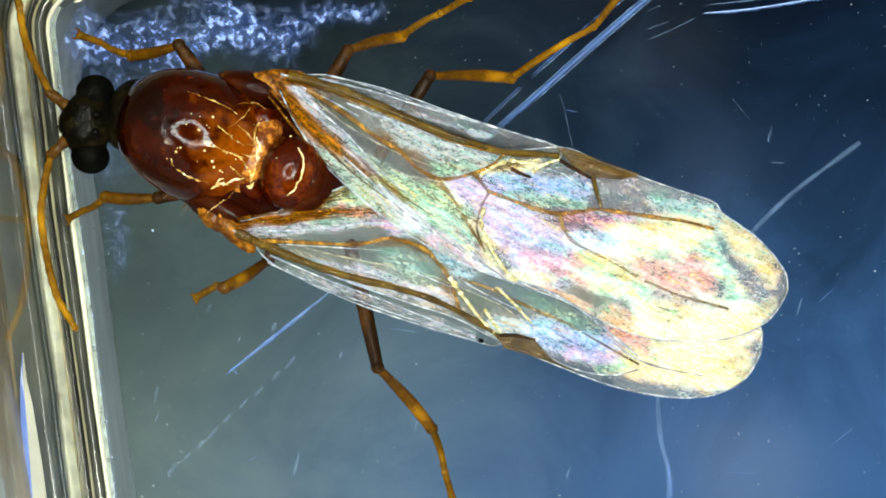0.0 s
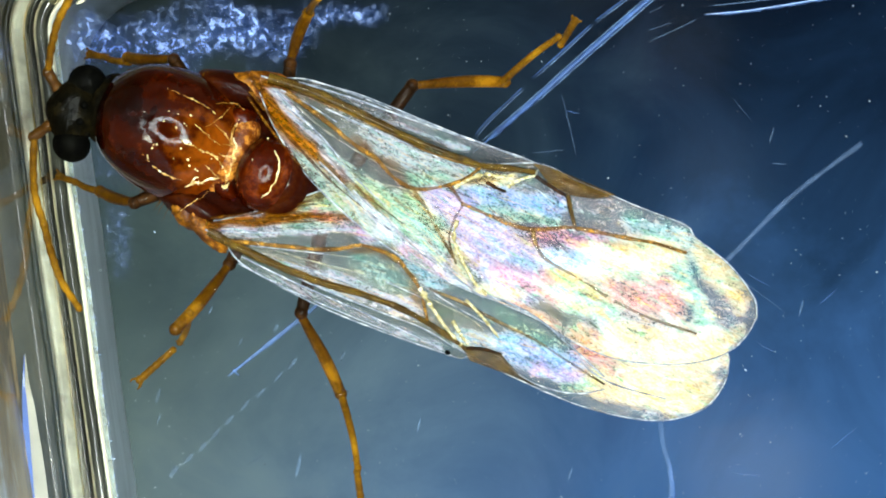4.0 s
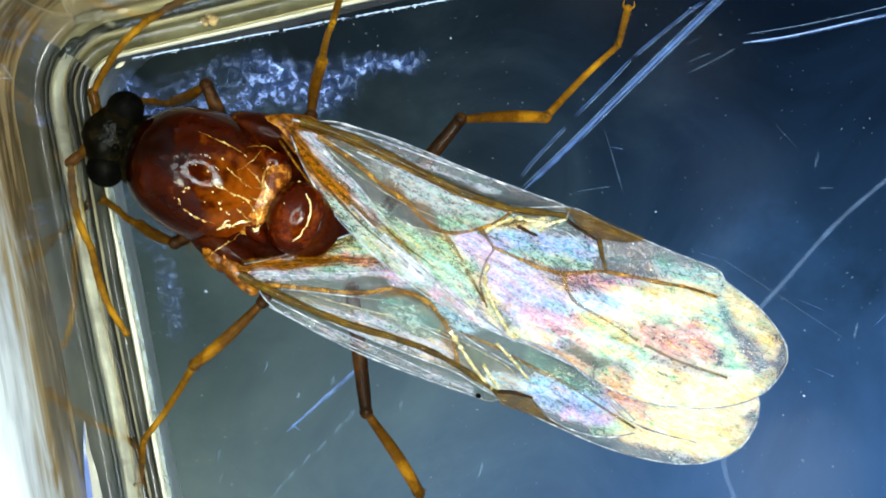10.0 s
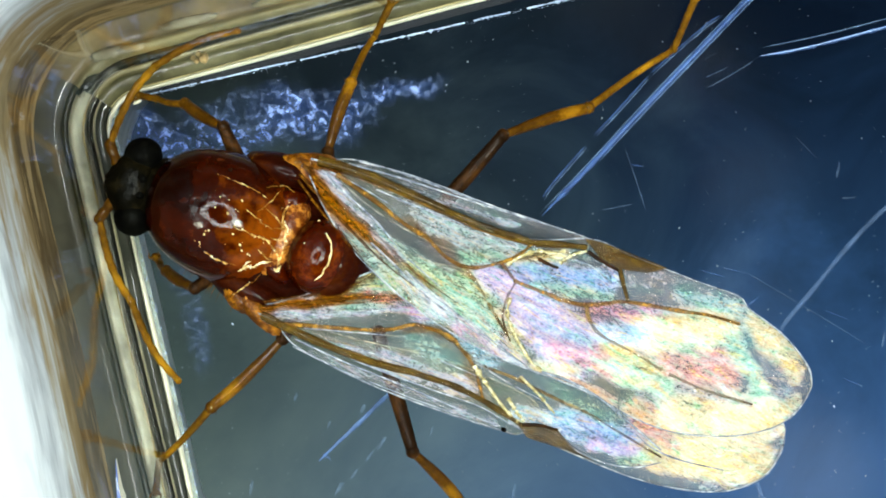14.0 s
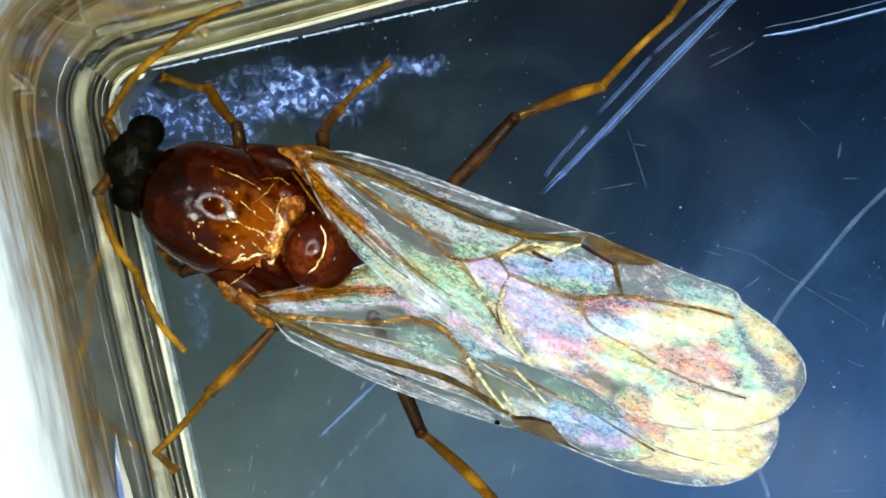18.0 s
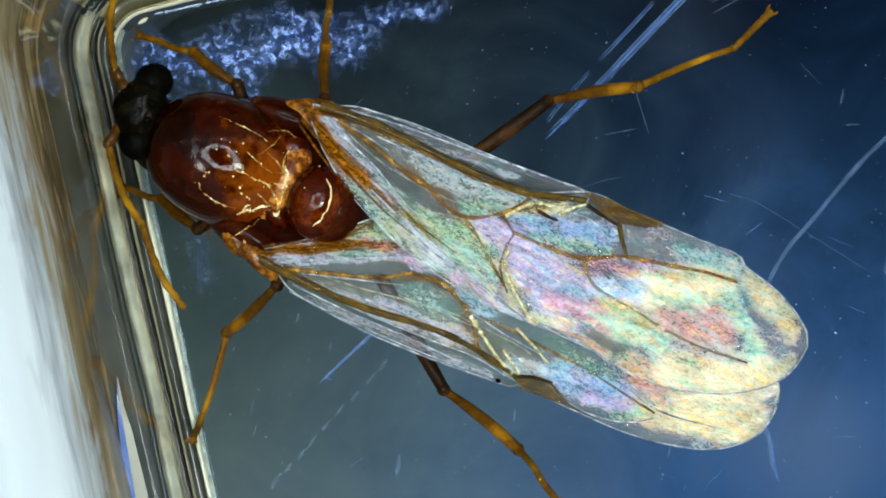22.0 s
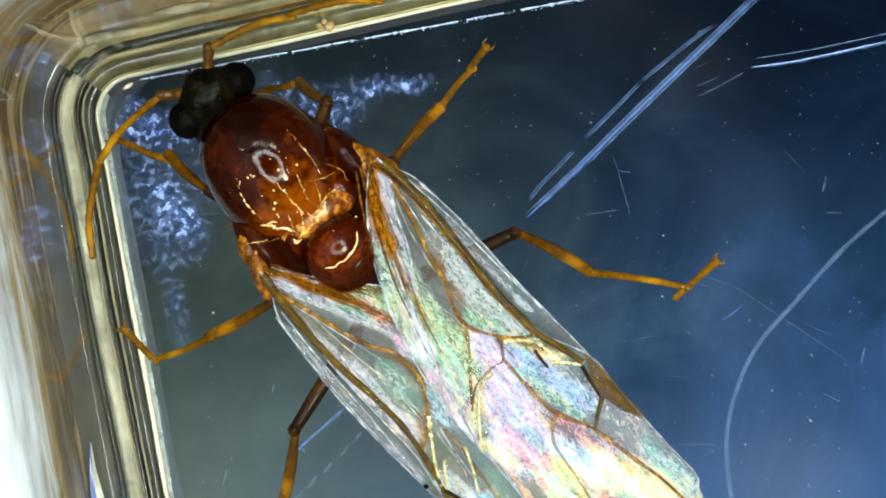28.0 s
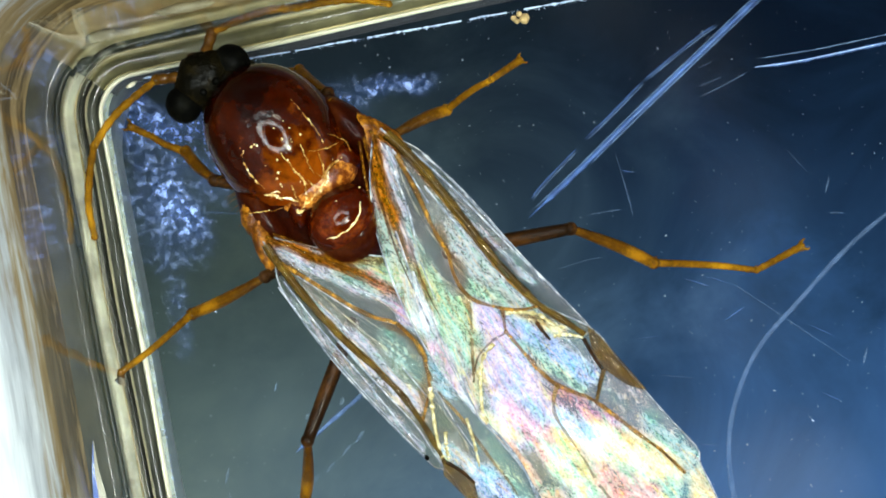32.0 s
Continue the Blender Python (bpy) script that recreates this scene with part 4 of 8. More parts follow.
def wing_skin(name, lead, trail, base, fall, material, label, cells, film=0.05, cover=0.09, nu=170, nv=64, camber=0.05, crinkle=0.012):
    bm = bmesh.new()
    tint_at, cover_at = bm.verts.layers.float_color.new("tint"), bm.verts.layers.float.new("cover")
    flow_at = bm.verts.layers.float_vector.new("flow")
    a = spline([Vector((u, v, 0)) for u, v in lead], nu)
    b = spline([Vector((u, v, 0)) for u, v in trail], nu)
    root = (a[0] + b[0]) / 2 - (a[nu] + b[nu] - a[0] - b[0]) * 0.06
    grid = []
    for i in range(nu + 1):
        row = []
        for j in range(nv + 1):
            f = j / nv
            q = a[i].lerp(b[i], f)
            z = wing_z(q.x, base, fall) + camber * math.sin(math.pi * f)
            z += crinkle * noise.noise(Vector((q.x * 0.03, q.y * 0.06, base))) + crinkle * 0.6 * math.sin(f * 22 + noise.noise(Vector((q.x * 0.01, 0, base))) * 3)
            vert = bm.verts.new(plan(q.x, q.y, z))
            far = q - root
            vert[flow_at] = (far.length * 0.011, math.atan2(far.y, far.x) * 26, base * 7)
            wu = q.x + 9 * noise.noise(Vector((q.x * 0.02, q.y * 0.03, 1)))
            wv = q.y + 9 * noise.noise(Vector((q.x * 0.02, q.y * 0.03, 9)))
            tint, thick, alpha = fields(cells, wu, wv, film, cover)
            vert[tint_at], vert[cover_at] = (*tint, alpha), thick
            row.append(vert)
        grid.append(row)
    for r, s in zip(grid, grid[1:]):
        for j in range(nv):
            bm.faces.new((r[j], s[j], s[j + 1], r[j + 1]))
    wing = part(name, bm, material, ant, label)
    rim = bmesh.new()
    loop = [p for p in a] + [p for p in b[::-1]]
    pts = [plan(q.x, q.y, wing_z(q.x, base, fall) + 0.01) for q in loop[::2]]
    pts = [p for i, p in enumerate(pts) if i == 0 or (p - pts[i - 1]).length > 1e-4]
    tube(rim, pts, lambda f: 0.009 * (1 + 0.5 * noise.noise(Vector((f * 60, base, 0)))), 5)
    part("wing_edge", rim, M_PLEAT, wing, "pale thin margin")
    return wing


ROOTS_RIGHT = [(515, 226, 560, 285, 14, -1, 0.75), (560, 285, 630, 350, 11, -1, 0.6), (630, 350, 740, 440, 7, -1, 0.45), (540, 222, 700, 274, 6, -1, 0.4), (700, 320, 790, 400, 9, -1, 0.25), (900, 392, 960, 384, 6, -1, 0.3), (1060, 390, 1150, 412, 8, -1, 0.4)]
ROOTS_LEFT = [(445, 476, 520, 468, 9, -1, 0.75), (520, 468, 640, 461, 6, -1, 0.6), (640, 461, 800, 456, 4, -1, 0.4), (560, 455, 640, 425, 10, -1, 0.35), (690, 510, 780, 530, 6, -1, 0.25), (800, 560, 835, 640, 7, -1, 0.3)]


def vein(wing, base, fall, points, width, material=None, label="", n=30):
    bm = bmesh.new()
    pts = spline([plan(u, v, wing_z(u, base, fall) + 0.045) for u, v in points], n)
    tube(bm, pts, lambda f: width * 0.76 * (1 - 0.75 * f ** 3 * (material == M_ROOT)) * (0.7 + 0.5 * (1 - f)) * (0.82 if width < 0.04 else 1) * max(0.3, 1 + (1.3 if material == M_VEINGOLD else 0.5) * noise.noise(Vector((f * 13, points[0][0], 2)))), 6, 0.8)
    return part("vein", bm, material or (M_VEIN if width > 0.03 else M_VEINSOFT), wing, label)


def stigma(wing, base, fall, points, label):
    bm = bmesh.new()
    pts = [plan(u, v, wing_z(u, base, fall) + 0.05) for u, v in points]
    lo = [bm.verts.new(p) for p in pts]
    mid = sum(pts, Vector()) / len(pts)
    hi = [bm.verts.new(mid.lerp(p, 0.8) + Vector((0, 0, 0.035))) for p in pts]
    for k in range(len(pts)):
        bm.faces.new((lo[k], lo[(k + 1) % len(pts)], hi[(k + 1) % len(pts)], hi[k]))
    bm.faces.new(hi)
    part("stigma", bm, M_STIGMA, wing, label)


LB, LF_ = 1.5, 0.2
RB, RF_ = 1.62, 0.2
LEFT_BASE = [
    (500, 515, 640, 540, 18, 0.03, 0.096), (560, 540, 820, 625, 13, 0.12, 0.44), (480, 488, 690, 482, 8, 0.1, 0.44), (580, 476, 660, 474, 5, 0.22, 0.4), (580, 502, 700, 503, 10, 0.03, 0.08),
    (715, 535, 795, 575, 15, 0.28, 0.28), (620, 425, 760, 455, 22, 0.25, 0.44), (690, 475, 740, 490, 9, 0.5, 0.4), (750, 480, 850, 560, 20, 0.34, 0.4), (840, 625, 940, 650, 22, 0.02, 0.096), (640, 455, 790, 465, 10, 0.6, 0.4)]
LEFT_TIP = [
    (900, 665, 990, 680, 14, 0.34, 0.55), (990, 690, 1085, 705, 20, 0.38, 0.45), (1030, 722, 1100, 736, 10, 0.47, 0.45), (1085, 755, 1135, 750, 8, 0.25, 0.45), (960, 628, 1080, 688, 10, 0.24, 0.25),
    (1070, 778, 1215, 797, 12, 0.03, 0.1), (1150, 745, 1310, 765, 34, 0.93, 0.75), (1200, 712, 1340, 706, 22, 1.0, 0.85), (1110, 690, 1170, 725, 12, 0.64, 0.6), (1350, 700, 1360, 760, 8, 0.05, 0.25), (1230, 800, 1300, 800, 7, 0.05, 0.3)]
RIGHT_BASE = [
    (600, 250, 700, 305, 12, 0.02, 0.11), (700, 300, 890, 375, 24, 0.16, 0.34), (800, 390, 865, 386, 9, 0.25, 0.48), (560, 240, 700, 400, 8, 0.12, 0.44), (650, 335, 695, 372, 7, 0.27, 0.48), (620, 290, 780, 400, 15, 0.05, 0.08),
    (610, 370, 720, 470, 18, 0.2, 0.36), (710, 400, 850, 470, 18, 0.25, 0.48), (700, 430, 890, 575, 13, 0.12, 0.56), (770, 440, 870, 510, 9, 0.27, 0.44), (800, 515, 860, 555, 12, 0.52, 0.4)]
RIGHT_MID = [
    (850, 425, 890, 432, 16, 0.46, 0.55), (900, 420, 1060, 430, 16, 0.38, 0.55), (930, 437, 1060, 462, 8, 0.26, 0.5), (1000, 395, 1060, 415, 12, 0.05, 0.2), (900, 470, 1000, 560, 34, 0.44, 0.6), (960, 548, 1050, 570, 13, 0.6, 0.6),
    (1030, 488, 1140, 494, 12, 0.55, 0.45), (1045, 525, 1120, 532, 14, 0.36, 0.75), (1050, 552, 1150, 592, 9, 0.77, 0.5), (1040, 578, 1160, 625, 13, 0.88, 0.6), (1080, 602, 1140, 622, 7, 0.75, 0.6), (970, 608, 1060, 646, 9, 0.7, 0.55), (930, 585, 1000, 590, 9, 0.95, 0.6)]
RIGHT_TIP = [
    (1110, 435, 1230, 445, 22, 0.04, 0.22), (1190, 455, 1290, 488, 12, 0.3, 0.4), (1140, 530, 1280, 514, 24, 0.97, 0.75), (1160, 592, 1270, 602, 18, 0.66, 0.6), (1270, 540, 1330, 630, 13, 0.88, 0.6), (1295, 505, 1305, 545, 10, 0.3, 0.3),
    (1352, 612, 1372, 635, 14, 0.04, 0.26), (1385, 650, 1330, 690, 10, 0.95, 0.5), (1325, 515, 1395, 590, 20, 0.95, 0.5), (1190, 665, 1330, 685, 30, 0.98, 0.85), (1180, 625, 1310, 655, 7, 0.05, 0.3), (1100, 660, 1180, 715, 14, 0.72, 0.6), (1410, 590, 1412, 650, 8, 0.04, 0.15)]
# olive and golden washes beside the veins
WASH = [
    (805, 415, 870, 505, 9, 0.77, 0.45), (700, 405, 765, 440, 8, 0.78, 0.35), (900, 396, 985, 388, 7, 0.93, 0.5), (870, 480, 905, 560, 7, 0.92, 0.5), (1100, 502, 1285, 508, 6, 0.75, 0.55), (1060, 552, 1150, 596, 9, 0.77, 0.6),
    (760, 450, 860, 540, 6, 0.25, 0.6), (960, 520, 1020, 545, 8, 0.36, 0.6), (1000, 575, 1070, 600, 7, 0.6, 0.6), (1150, 545, 1230, 540, 9, 0.88, 0.6), (1190, 575, 1260, 560, 7, 0.66, 0.6)]
STRIP = [(620, 228, 1010, 355, 6, 0.12, 0.24), (700, 262, 900, 335, 5, 0.12, 0.36)]
wing_skin("hind_wing", [(470, 500), (500, 540), (560, 576), (650, 620), (760, 662), (850, 692), (890, 705)], [(480, 490), (600, 530), (760, 570), (860, 610), (930, 650), (930, 690), (895, 706)], LB - 0.12, LF_, M_HIND, "clear left hind wing",
                      [(540, 562, 860, 688, 5, 0.12, 0.35)], 0.06, 0.07)
left_wing = wing_skin("fore_wing", [(440, 485), (520, 525), (620, 575), (740, 622), (830, 655), (900, 695), (1040, 760), (1120, 790), (1200, 807), (1270, 808), (1330, 785), (1362, 742), (1370, 700)],
                      [(448, 472), (530, 452), (610, 425), (690, 400), (780, 405), (870, 440), (960, 480), (1060, 520), (1150, 560), (1230, 600), (1290, 632), (1335, 660), (1362, 682), (1370, 700)], LB, LF_, M_WING, "iridescent left fore wing, pale yellow at the tip",
                      ROOTS_LEFT + LEFT_BASE + LEFT_TIP)
wing_skin("hind_wing", [(560, 215), (620, 217), (700, 242), (800, 280), (900, 315), (1000, 350), (1030, 362)], [(560, 225), (640, 300), (740, 360), (850, 400), (950, 410), (1010, 390), (1030, 364)], LB - 0.05, LF_, M_HIND, "clear right hind wing",
                       STRIP, 0.06, 0.06)
right_wing = wing_skin("fore_wing", [(535, 212), (620, 238), (720, 282), (830, 330), (930, 360), (1030, 360), (1100, 390), (1220, 438), (1290, 464), (1308, 486), (1370, 535), (1412, 590), (1418, 625)],
                       [(530, 235), (558, 300), (600, 365), (655, 425), (725, 485), (800, 535), (880, 575), (950, 602), (1030, 635), (1090, 672), (1170, 703), (1260, 712), (1330, 703), (1375, 683), (1402, 655), (1418, 625)], RB, RF_, M_WING, "iridescent right fore wing, pale yellow at the tip",
                       ROOTS_RIGHT + WASH + RIGHT_BASE + RIGHT_MID + RIGHT_TIP)
R = (right_wing, RB, RF_)
vein(*R, [(548, 216), (600, 230), (650, 249), (700, 272), (760, 300), (830, 333), (900, 357), (930, 365), (975, 369), (1022, 375)], 0.062, M_STIGMA, "thick olive-brown leading vein")
vein(*R, [(590, 234), (650, 256), (700, 279), (760, 307), (830, 341), (905, 364), (935, 371), (985, 374)], 0.026, M_VEIN, "dark lower edge of the leading vein")
vein(*R, [(580, 240), (650, 290), (700, 330), (740, 355), (768, 385), (800, 405), (832, 408), (875, 398), (900, 388), (925, 368)], 0.036, M_VEINORANGE, "orange-brown vein")
vein(*R, [(805, 406), (832, 445), (856, 488), (880, 530)], 0.03, M_VEINSOFT)
vein(*R, [(868, 398), (884, 418), (894, 434)], 0.03, M_VEINORANGE, "orange vein")
vein(*R, [(880, 404), (908, 388), (936, 380), (962, 384), (985, 380)], 0.033, M_VEINGOLD, "crinkled gold vein")
vein(*R, [(974, 402), (996, 388), (1022, 381)], 0.03, M_VEINGOLD, "gold vein")
vein(*R, [(936, 394), (955, 404), (972, 411)], 0.03, M_LEGDARK, "short dark crease")
vein(*R, [(892, 432), (940, 452), (1000, 474), (1040, 476), (1090, 472), (1180, 488), (1240, 498), (1292, 514)], 0.036, M_VEINORANGE, "orange vein")
vein(*R, [(1024, 382), (1050, 400), (1077, 416)], 0.03, M_LEGDARK, "dark edge of the wing spot")
vein(*R, [(1080, 414), (1086, 440), (1094, 470)], 0.038, M_STIGMA, "olive cross vein")
vein(*R, [(1020, 477), (1024, 500), (1040, 526), (1075, 547), (1120, 572), (1152, 594)], 0.034, M_VEINSOFT, "olive-gold vein")
vein(*R, [(886, 462), (880, 490), (890, 522), (906, 552), (922, 577), (940, 592)], 0.032, M_VEINGOLD, "pale cream vein")
vein(*R, [(1165, 600), (1225, 628), (1312, 656)], 0.026, M_VEINSOFT)
vein(*R, [(895, 436), (880, 462), (872, 498), (885, 540)], 0.022, M_VEINSOFT)
vein(*R, [(940, 594), (990, 612), (1040, 640), (1090, 682), (1150, 735)], 0.02, M_PLEAT, "pale shining fold")
for k, pts in enumerate(([(520, 222), (565, 270), (615, 320), (665, 362), (720, 418), (790, 470)], [(515, 238), (560, 292), (610, 345), (660, 395), (715, 440)], [(530, 225), (580, 280), (640, 335), (700, 390)], [(512, 250), (552, 305), (598, 362), (640, 410)])):
    vein(*R, pts, (0.034, 0.03, 0.024, 0.022)[k], M_ROOT, "amber root vein")
# reflections along the wing's folds are painted as pale lines
for pts, w in (([(560, 236), (600, 278), (650, 325), (700, 385), (760, 440)], 0.024), ([(600, 222), (700, 250), (820, 291), (960, 336)], 0.018), ([(570, 236), (620, 262), (670, 292)], 0.018),
               ([(620, 218), (720, 246), (880, 308), (1010, 352)], 0.014), ([(650, 268), (720, 298), (800, 330), (890, 368)], 0.016), ([(640, 362), (680, 400), (730, 452), (800, 505), (900, 575)], 0.02),
               ([(700, 412), (780, 480), (850, 535), (935, 600)], 0.018), ([(1000, 396), (1030, 408), (1066, 440)], 0.016)):
    tagged(vein(*R, pts, w * 0.75, M_PLEAT), "wing pleat with its shine painted pale")
stigma(*R, [(1018, 358), (1050, 366), (1105, 388), (1165, 413), (1130, 421), (1080, 414), (1046, 394)], "olive-brown wing spot")
L = (left_wing, LB, LF_)
vein(*L, [(445, 488), (490, 512), (540, 535), (600, 560), (660, 580), (720, 596), (780, 616), (830, 641), (870, 666), (905, 690)], 0.05, M_STIGMA, "thick olive-brown leading vein")
vein(*L, [(470, 498), (540, 530), (600, 555), (660, 575), (720, 591), (800, 620)], 0.024, M_VEIN, "dark edge of the leading vein")
vein(*L, [(470, 505), (520, 508), (580, 513), (640, 517), (680, 516), (712, 508), (742, 515), (780, 531), (800, 555), (820, 582), (828, 610), (836, 642)], 0.036, M_VEINORANGE, "orange-brown vein")
vein(*L, [(820, 582), (840, 612), (868, 652), (898, 686)], 0.034, M_VEINGOLD, "crinkled gold vein")
vein(*L, [(902, 602), (932, 632), (962, 668)], 0.026, M_VEINGOLD, "crinkled gold fold")
vein(*L, [(880, 640), (893, 662), (908, 682)], 0.03, M_VEINGOLD)
vein(*L, [(760, 520), (830, 578), (895, 606), (960, 640), (1020, 668), (1080, 705), (1150, 748)], 0.026)
vein(*L, [(905, 688), (935, 689), (968, 698)], 0.03, M_LEGDARK, "dark edge of the wing spot")
vein(*L, [(965, 698), (1000, 735), (1055, 758), (1105, 765), (1150, 757)], 0.014, M_PLEAT)
vein(*L, [(1090, 690), (1130, 728), (1180, 752), (1260, 772)], 0.016, M_PLEAT, "pale fold")
for k, pts in enumerate(([(440, 476), (500, 471), (570, 464), (650, 458), (740, 455), (830, 455)], [(450, 466), (520, 456), (590, 442), (650, 420)], [(445, 482), (520, 476), (600, 470), (690, 463), (760, 466)])):
    vein(*L, pts, (0.032, 0.026, 0.022)[k], M_ROOT, "amber root vein")
for pts, w in (([(470, 487), (560, 489), (680, 481)], 0.022), ([(520, 512), (600, 520), (700, 530)], 0.014), ([(505, 532), (600, 577), (720, 627), (860, 690)], 0.016),
               ([(580, 540), (680, 572), (810, 625)], 0.018), ([(760, 572), (820, 598), (830, 604)], 0.014), ([(780, 540), (860, 600), (950, 650)], 0.014), ([(500, 545), (580, 585), (700, 635), (800, 672)], 0.014)):
    tagged(vein(*L, pts, w * 0.75, M_PLEAT), "wing pleat with its shine painted pale")
stigma(*L, [(900, 690), (935, 691), (968, 699), (1000, 735), (1036, 756), (970, 730), (912, 710)], "olive-brown wing spot")
bm = bmesh.new()
blob(bm, plan(872, 696, 1.46), (0.03, 0.026, 0.02), 0, 0.2, 3, 8, 10)
part("speck", bm, M_EYE, left_wing, "tiny black speck")
bm = bmesh.new()
for i in range(7):
    blob(bm, (random.gauss(0, 0.05), random.gauss(0, 0.03), 0.05 + random.random() * 0.04), (random.uniform(0.02, 0.05),) * 3, 0, 0.4, 3, 6, 8)
crumb = finish("crumb", bm, M_CRUMB)
tagged(crumb, "small pale tan crumb on the ridge at the wall's foot", "crumb")


# ---- what moves ----
def motions():
    walk(ant, [
        (0, mm(-1.812, 0.202, 0, 0, 0, -14.6)),
        (0.5, mm(-1.906, 0.116, 0, 0, 0, -15.3)),
        (1, mm(-1.973, 0.067, 0, 0, 0, -15.3)),
        (1.5, mm(-1.946, 0.567, 0, 0, 0, -19.3)),
        (2, mm(-2.052, 0.295, 0, 0, 0, -17.7)),
        (2.5, mm(-2.086, 0.273, 0, 0, 0, -17.9)),
        (3, mm(-2.05, 0.487, 0, 0, 0, -18.1)),
        (3.5, mm(-2.057, 0.297, 0, 0, 0, -17.6)),
        (5.5, mm(-2.148, 0.17, 0, 0, 0, -18.2)),
        (6, mm(-2.172, 0.213, 0, 0, 0, -19.0)),
        (6.5, mm(-2.185, 0.22, 0, 0, 0, -19.4)),
        (7, mm(-2.143, 0.578, 0, 0, 0, -19.9)),
        (7.5, mm(-2.182, 0.569, 0, 0, 0, -20.4)),
        (8, mm(-2.209, 0.567, 0, 0, 0, -20.5)),
        (8.5, mm(-2.194, 0.556, 0, 0, 0, -20.4)),
        (9, mm(-2.225, 0.42, 0, 0, 0, -20.8)),
        (9.5, mm(-2.247, 0.375, 0, 0, 0, -20.8)),
        (10, mm(-2.273, 0.412, 0, 0, 0, -21.0)),
        (10.5, mm(-2.289, 0.411, 0, 0, 0, -21.2)),
        (11, mm(-2.284, 0.436, 0, 0, 0, -21.4)),
        (11.5, mm(-2.275, 0.484, 0, 0, 0, -21.9)),
        (12, mm(-2.278, 0.475, 0, 0, 0, -21.6)),
        (12.5, mm(-2.291, 0.476, 0, 0, 0, -21.7)),
        (13, mm(-2.297, 0.444, 0, 0, 0, -21.2)),
        (13.5, mm(-2.35, 0.024, 0, 0, 0, -21.1)),
        (14, mm(-2.321, 0.336, 0, 0, 0, -21.5)),
        (14.5, mm(-2.336, 0.371, 0, 0, 0, -21.2)),
        (15, mm(-2.348, 0.351, 0, 0, 0, -20.9)),
        (15.5, mm(-2.327, 0.406, 0, 0, 0, -20.6)),
        (17.5, mm(-2.356, 0.287, 0, 0, 0, -21.7)),
        (18, mm(-2.394, 0.154, 0, 0, 0, -21.3)),
        (18.5, mm(-2.427, 0.036, 0, 0, 0, -21.3)),
        (19, mm(-2.414, 0.134, 0, 0, 0, -22.0)),
        (19.5, mm(-2.44, 0.061, 0, 0, 0, -22.1)),
        (20, mm(-2.412, -0.016, 0, 0, 0, -21.6)),
        (20.5, mm(-2.417, -0.112, 0, 0, 0, -21.0)),
        (21, mm(-2.335, 0.19, 0, 0, 0, -23.7)),
        (21.5, mm(-2.415, -0.16, 0, 0, 0, -20.8)),
        (22, mm(-2.351, 0.044, 0, 0, 0, -22.6)),
        (22.5, mm(-1.99, 0.392, 0, 0, 0, -22.7)),
        (23, mm(-2.213, -0.394, 0, 0, 0, -18.8)),
        (23.5, mm(-2.241, -0.189, 0, 0, 0, -19.5)),
        (24, mm(-1.492, -0.069, 0, 0, 0, -25.5)),
        (24.4, mm(-1.444, 0.818, 0, 0, 0, -38.7)),
        (25, mm(-1.198, 0.938, 0, 0, 0, -52.7)),
        (25.5, mm(-0.178, 1.214, 0, 0, 0, -68.6)),
        (26, mm(-0.41, 0.976, 0, 0, 0, -61.3)),
        (26.5, mm(-1.467, 0.692, 0, 0, 0, -50.1)),
        (28.5, mm(-1.677, 0.76, 0, 0, 0, -45.9)),
        (29, mm(-1.716, 0.786, 0, 0, 0, -45.8)),
        (29.5, mm(-1.736, 0.697, 0, 0, 0, -46.9)),
        (30, mm(-1.724, 0.735, 0, 0, 0, -47.0)),
        (30.5, mm(-1.731, 0.753, 0, 0, 0, -43.9)),
        (31, mm(-1.738, 0.85, 0, 0, 0, -43.6)),
        (31.5, mm(-1.639, 1.027, 0, 0, 0, -44.5)),
        (32, mm(-1.664, 1.036, 0, 0, 0, -46.4))])
